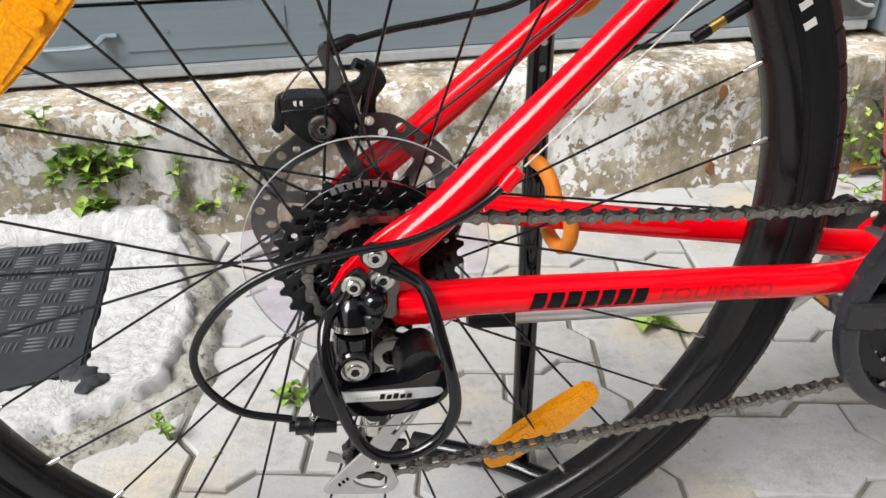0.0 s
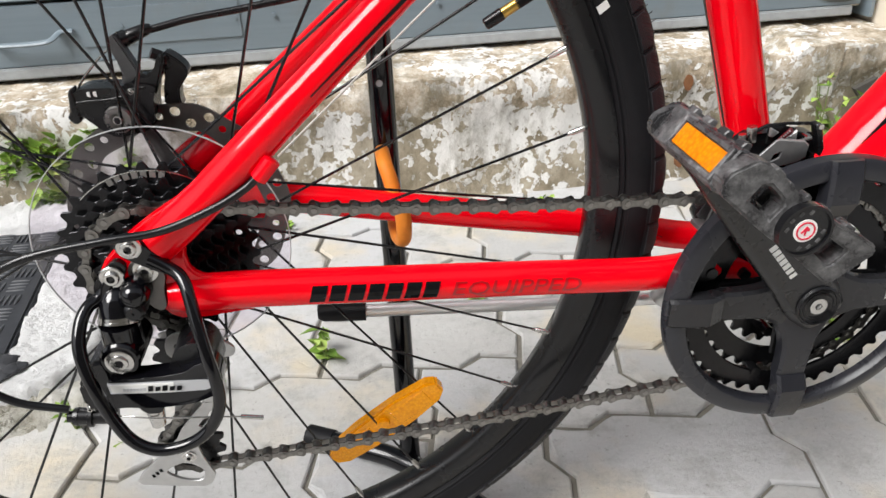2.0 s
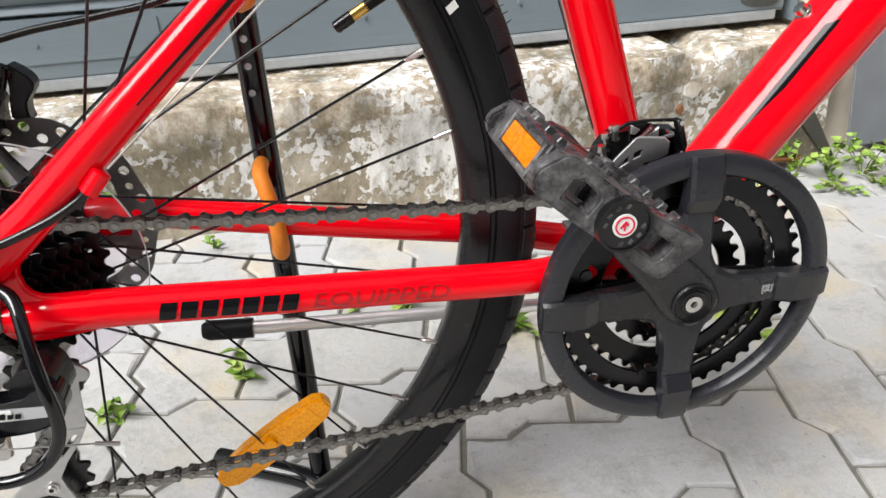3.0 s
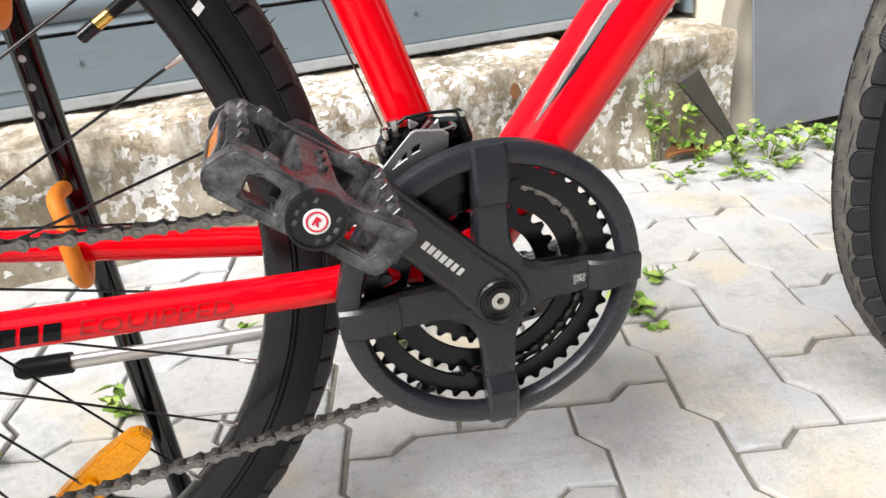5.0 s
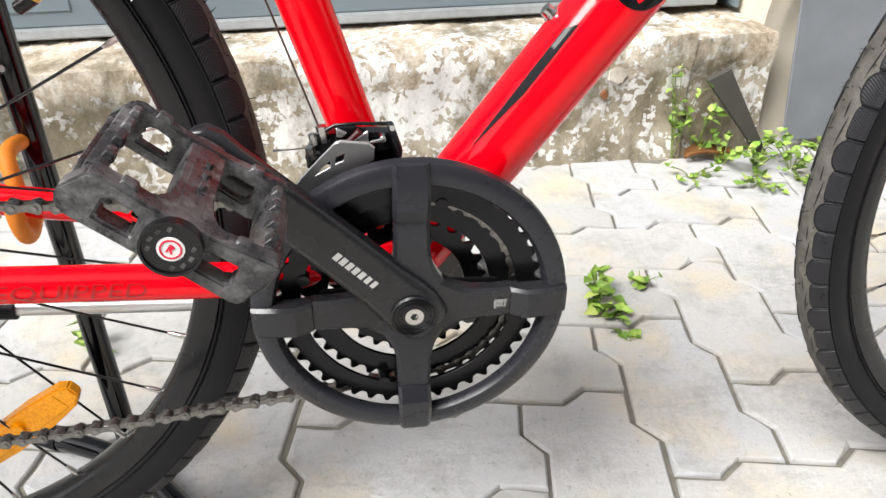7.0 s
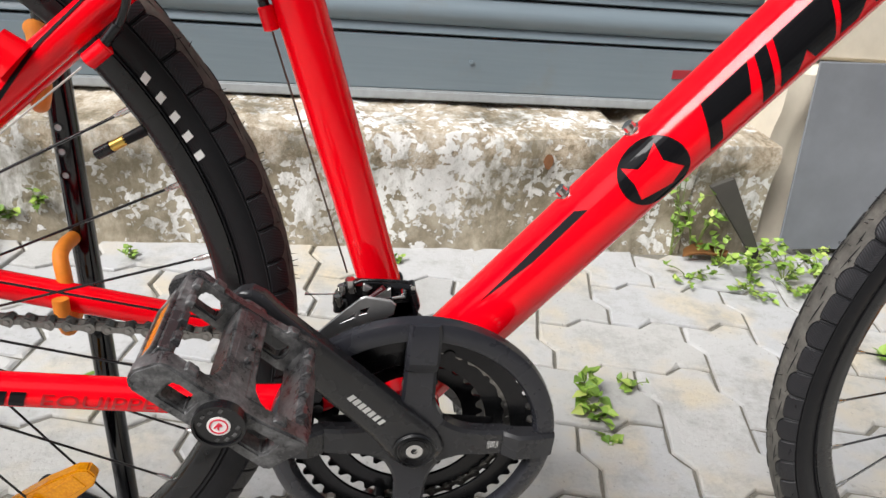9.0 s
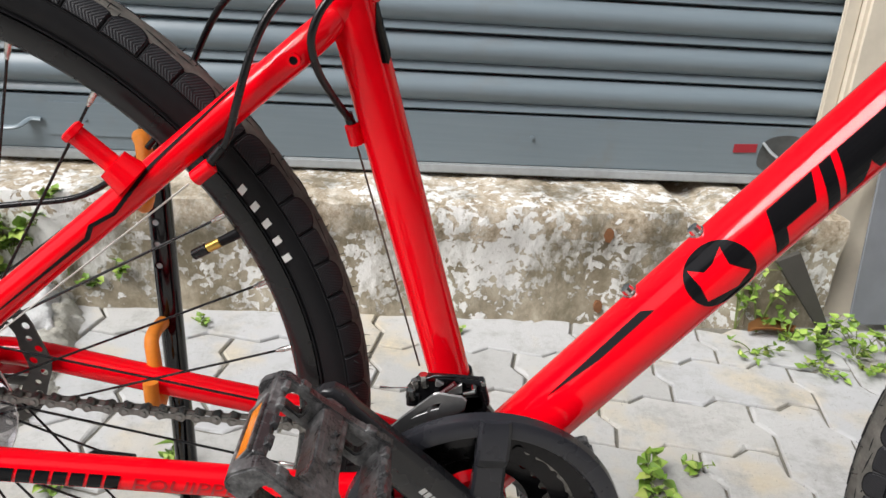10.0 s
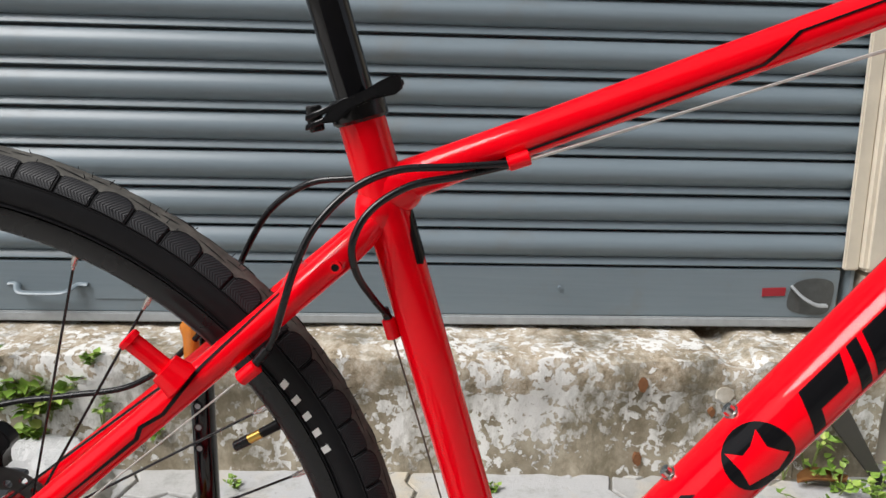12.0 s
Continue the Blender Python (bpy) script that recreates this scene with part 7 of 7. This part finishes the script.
def weed(place, spread, height, stems, leaves, size, seed, label="small bright green weed growing in a joint", climb=None):
    rnd = random.Random(seed)
    thing = tagged(new("weed"), label, "weed", "weeds in the joints")
    lv, st = bmesh.new(), bmesh.new()
    for _ in range(stems):
        a = rnd.uniform(0, 2 * math.pi)
        reach_ = spread * rnd.uniform(0.4, 1.0)
        top = Vector((reach_ * math.cos(a), reach_ * math.sin(a) * (0.25 if climb else 1.0), height * rnd.uniform(0.5, 1.0)))
        if climb:
            top.y = min(top.y, 0.0)
        mid = top * 0.5 + Vector((0, 0, height * 0.22))
        line = glide([(0, 0, 0), mid, top], 5)
        line = [Vector(place) + p for p in line]
        tube(st, line, [0.0013 - 0.0007 * k / (len(line) - 1) for k in range(len(line))], 5)
        for k in range(leaves):
            p = line[rnd.randrange(2, len(line))]
            aim = Vector((rnd.uniform(-1, 1), rnd.uniform(-1, 0.6), rnd.uniform(-0.1, 0.7)))
            leaf(lv, p, aim, size * rnd.uniform(0.55, 1.15), rnd)
    part("stem", st, STEM, thing, smooth=60)["kind"] = "stuff"
    part("foliage", lv, LEAF, thing, smooth=70)["kind"] = "stuff"
    return thing


for seed, (x, y, spread, height, stems, leaves, size) in enumerate((
        (1.075, 0.85, 0.07, 0.26, 5, 6, 0.0235), (1.12, 0.845, 0.075, 0.16, 5, 6, 0.0235), (1.16, 0.8, 0.09, 0.07, 7, 7, 0.0213), (1.22, 0.78, 0.09, 0.08, 7, 7, 0.0213), (1.08, 0.76, 0.08, 0.03, 6, 6, 0.0182),
        (1.29, 0.76, 0.09, 0.09, 7, 7, 0.0228), (1.37, 0.77, 0.08, 0.07, 7, 7, 0.0213), (1.19, 0.7, 0.06, 0.03, 7, 7, 0.0167), (1.28, 0.69, 0.05, 0.03, 7, 7, 0.0167), (1.42, 0.74, 0.06, 0.06, 7, 8, 0.0213),
        (0.742, 0.345, 0.035, 0.055, 6, 4, 0.024), (0.752, 0.315, 0.040, 0.03, 6, 4, 0.024), (0.822, 0.378, 0.03, 0.035, 4, 4, 0.020), (0.765, 0.27, 0.02, 0.015, 3, 3, 0.022),
        (0.3, 0.45, 0.025, 0.035, 4, 5, 0.024), (0.225, 0.47, 0.02, 0.02, 3, 4, 0.022), (0.07, 0.33, 0.03, 0.05, 4, 5, 0.026), (0.445, 0.36, 0.03, 0.03, 4, 5, 0.03), (-0.226, 0.240, 0.018, 0.05, 4, 5, 0.013), (-0.081, 0.278, 0.022, 0.035, 5, 4, 0.022), (-0.163, 0.205, 0.012, 0.012, 3, 3, 0.012),
        (0.48, 0.76, 0.02, 0.03, 5, 5, 0.0152), (0, 0.74, 0.03, 0.03, 5, 5, 0.0137), (1.5, 0.6, 0.05, 0.05, 4, 5, 0.03), (1.33, 0.47, 0.03, 0.03, 4, 5, 0.026))):
    weed((x, y - (0.014 if y > 0.7 else 0.0), -0.010), spread, height, stems, leaves, size, seed + 11, "bright green weeds growing along the plinth" if y > 0.65 else "small bright green weed growing in a paving joint")

# weeds that root in cracks of the plinth's face
for seed, (u, z, spread, height, stems, leaves, size) in enumerate((
        (-0.462, 0.105, 0.055, 0.085, 8, 6, 0.034), (-0.425, 0.105, 0.045, 0.075, 6, 6, 0.033), (-0.470, 0.050, 0.055, 0.045, 8, 6, 0.030), (-0.50, 0.140, 0.030, 0.030, 4, 5, 0.020),
        (-0.372, 0.175, 0.018, 0.035, 3, 4, 0.020), (-0.340, 0.215, 0.022, 0.030, 4, 5, 0.020), (-0.385, 0.130, 0.015, 0.025, 2, 4, 0.019), (-0.328, 0.070, 0.015, 0.085, 3, 6, 0.018),
        (-0.285, 0.040, 0.035, 0.030, 5, 6, 0.018), (-0.237, 0.060, 0.018, 0.055, 3, 5, 0.020), (-0.515, 0.205, 0.015, 0.055, 3, 5, 0.018), (-0.53, 0.110, 0.030, 0.05, 4, 6, 0.020))):
    p = at_wall(u + 0.05, -0.168, z)
    weed(tuple(p), spread, height, stems, leaves, size, seed + 71, "bright green weeds rooted in a crack of the plinth", climb=True)

# ---- paving: interlocking zigzag blocks laid in herringbone ----
paving = empty("pavement", "pale interlocking zigzag concrete paving blocks laid in herringbone", "pavement", kind="structure")
UNIT, PX, PY, JOG, GAP = 0.1325, 0.588, 0.293, 0.021, 0.0022


def block_outline(w, h):
    corners = [(k, 0) for k in range(w)] + [(w, k) for k in range(h)] + [(w - k, h) for k in range(w)] + [(0, h - k) for k in range(h)]
    pts = []
    for a, b in zip(corners, corners[1:] + corners[:1]):
        d = Vector((b[0] - a[0], b[1] - a[1])) * UNIT
        n = Vector((-d.y, d.x)).normalized()
        # the same jog is shared by both blocks at a joint, so it is set by the joint's own way
        p0, p1 = Vector(a) * UNIT, Vector(b) * UNIT
        pts += [p0, p0 + d * 0.38 - n * JOG / 2, p0 + d * 0.62 + n * JOG / 2]
    return pts


def inset(pts, by):
    """Every point moved inwards by its own amount."""
    out = []
    n = len(pts)
    for i in range(n):
        a, b, c = pts[i - 1], pts[i], pts[(i + 1) % n]
        d0, d1 = (b - a).normalized(), (c - b).normalized()
        m = Vector((-d0.y, d0.x)) + Vector((-d1.y, d1.x))
        m = m / max(0.4, m.length_squared / 2)
        out.append(b + m * by[i])
    return out


def block_mesh(w, h, name, seed):
    """One casting: soft arrises, with small chips knocked off the edge."""
    rnd = random.Random(seed)
    sides = block_outline(w, h)
    base = []
    for a, b in zip(sides, sides[1:] + sides[:1]):
        base += [a, a.lerp(b, 0.5)]
    worn = [GAP + rnd.uniform(0.0, 0.0010) for _ in base]
    chip = [rnd.uniform(0.003, 0.007) if rnd.random() < 0.10 else rnd.uniform(0.0, 0.0008) for _ in base]
    bm = bmesh.new()
    rings = []
    for more, share, z in ((0.0, 0.0, -0.015), (0.0, 0.0, -0.0045), (0.0007, 0.5, -0.0015), (0.0022, 1.0, 0.0)):
        rings.append([bm.verts.new((p.x, p.y, z)) for p in inset(base, [g + more + share * q for g, q in zip(worn, chip)])])
    n = len(base)
    for a, b in zip(rings, rings[1:]):
        for k in range(n):
            bm.faces.new((a[k], a[(k + 1) % n], b[(k + 1) % n], b[k]))
    bm.faces.new(rings[-1])
    me = bpy.data.meshes.new(name)
    bm.normal_update()
    bm.to_mesh(me)
    bm.free()
    me.materials.append(PAVER)
    return me


flat_blocks = [block_mesh(2, 1, "block_across", 40 + k) for k in range(6)]
tall_blocks = [block_mesh(1, 2, "block_along", 60 + k) for k in range(6)]
rnd = random.Random(3)
for i in range(-13, 14):
    for j in range(-11, 5):
        kind = (i - j) % 4
        if kind not in (0, 2):
            continue
        x, y = PX + i * UNIT, PY + (j if kind == 0 else j - 1) * UNIT
        if y > 0.765 + 0.1 * x:
            continue
        ob = new("paving_block", rnd.choice(flat_blocks if kind == 0 else tall_blocks))
        ob.parent = paving
        ob.location = (x, y, rnd.uniform(-0.002, 0.0005))
        ob.rotation_euler = (rnd.uniform(-0.006, 0.006), rnd.uniform(-0.006, 0.006), rnd.uniform(-0.006, 0.006))

# the same blocks further out, joined into one
rest = bmesh.new()
cells = []
for i in range(-40, 45):
    for j in range(-32, 5):
        kind = (i - j) % 4
        if kind not in (0, 2) or (-13 <= i < 14 and j >= -11):
            continue
        x, y = PX + i * UNIT, PY + (j if kind == 0 else j - 1) * UNIT
        if y > 0.72 + 0.1 * x or x < -3.4 and y > 0.4:
            continue
        cells.append((x, y, rnd.choice(flat_blocks if kind == 0 else tall_blocks)))
for x, y, me in cells:
    start = len(rest.verts)
    rest.from_mesh(me)
    rest.verts.ensure_lookup_table()
    drop = rnd.uniform(-0.002, 0.0005)
    for v in rest.verts[start:]:
        v.co += Vector((x, y, drop))
part("outer_paving", rest, PAVER, paving)["kind"] = "stuff"
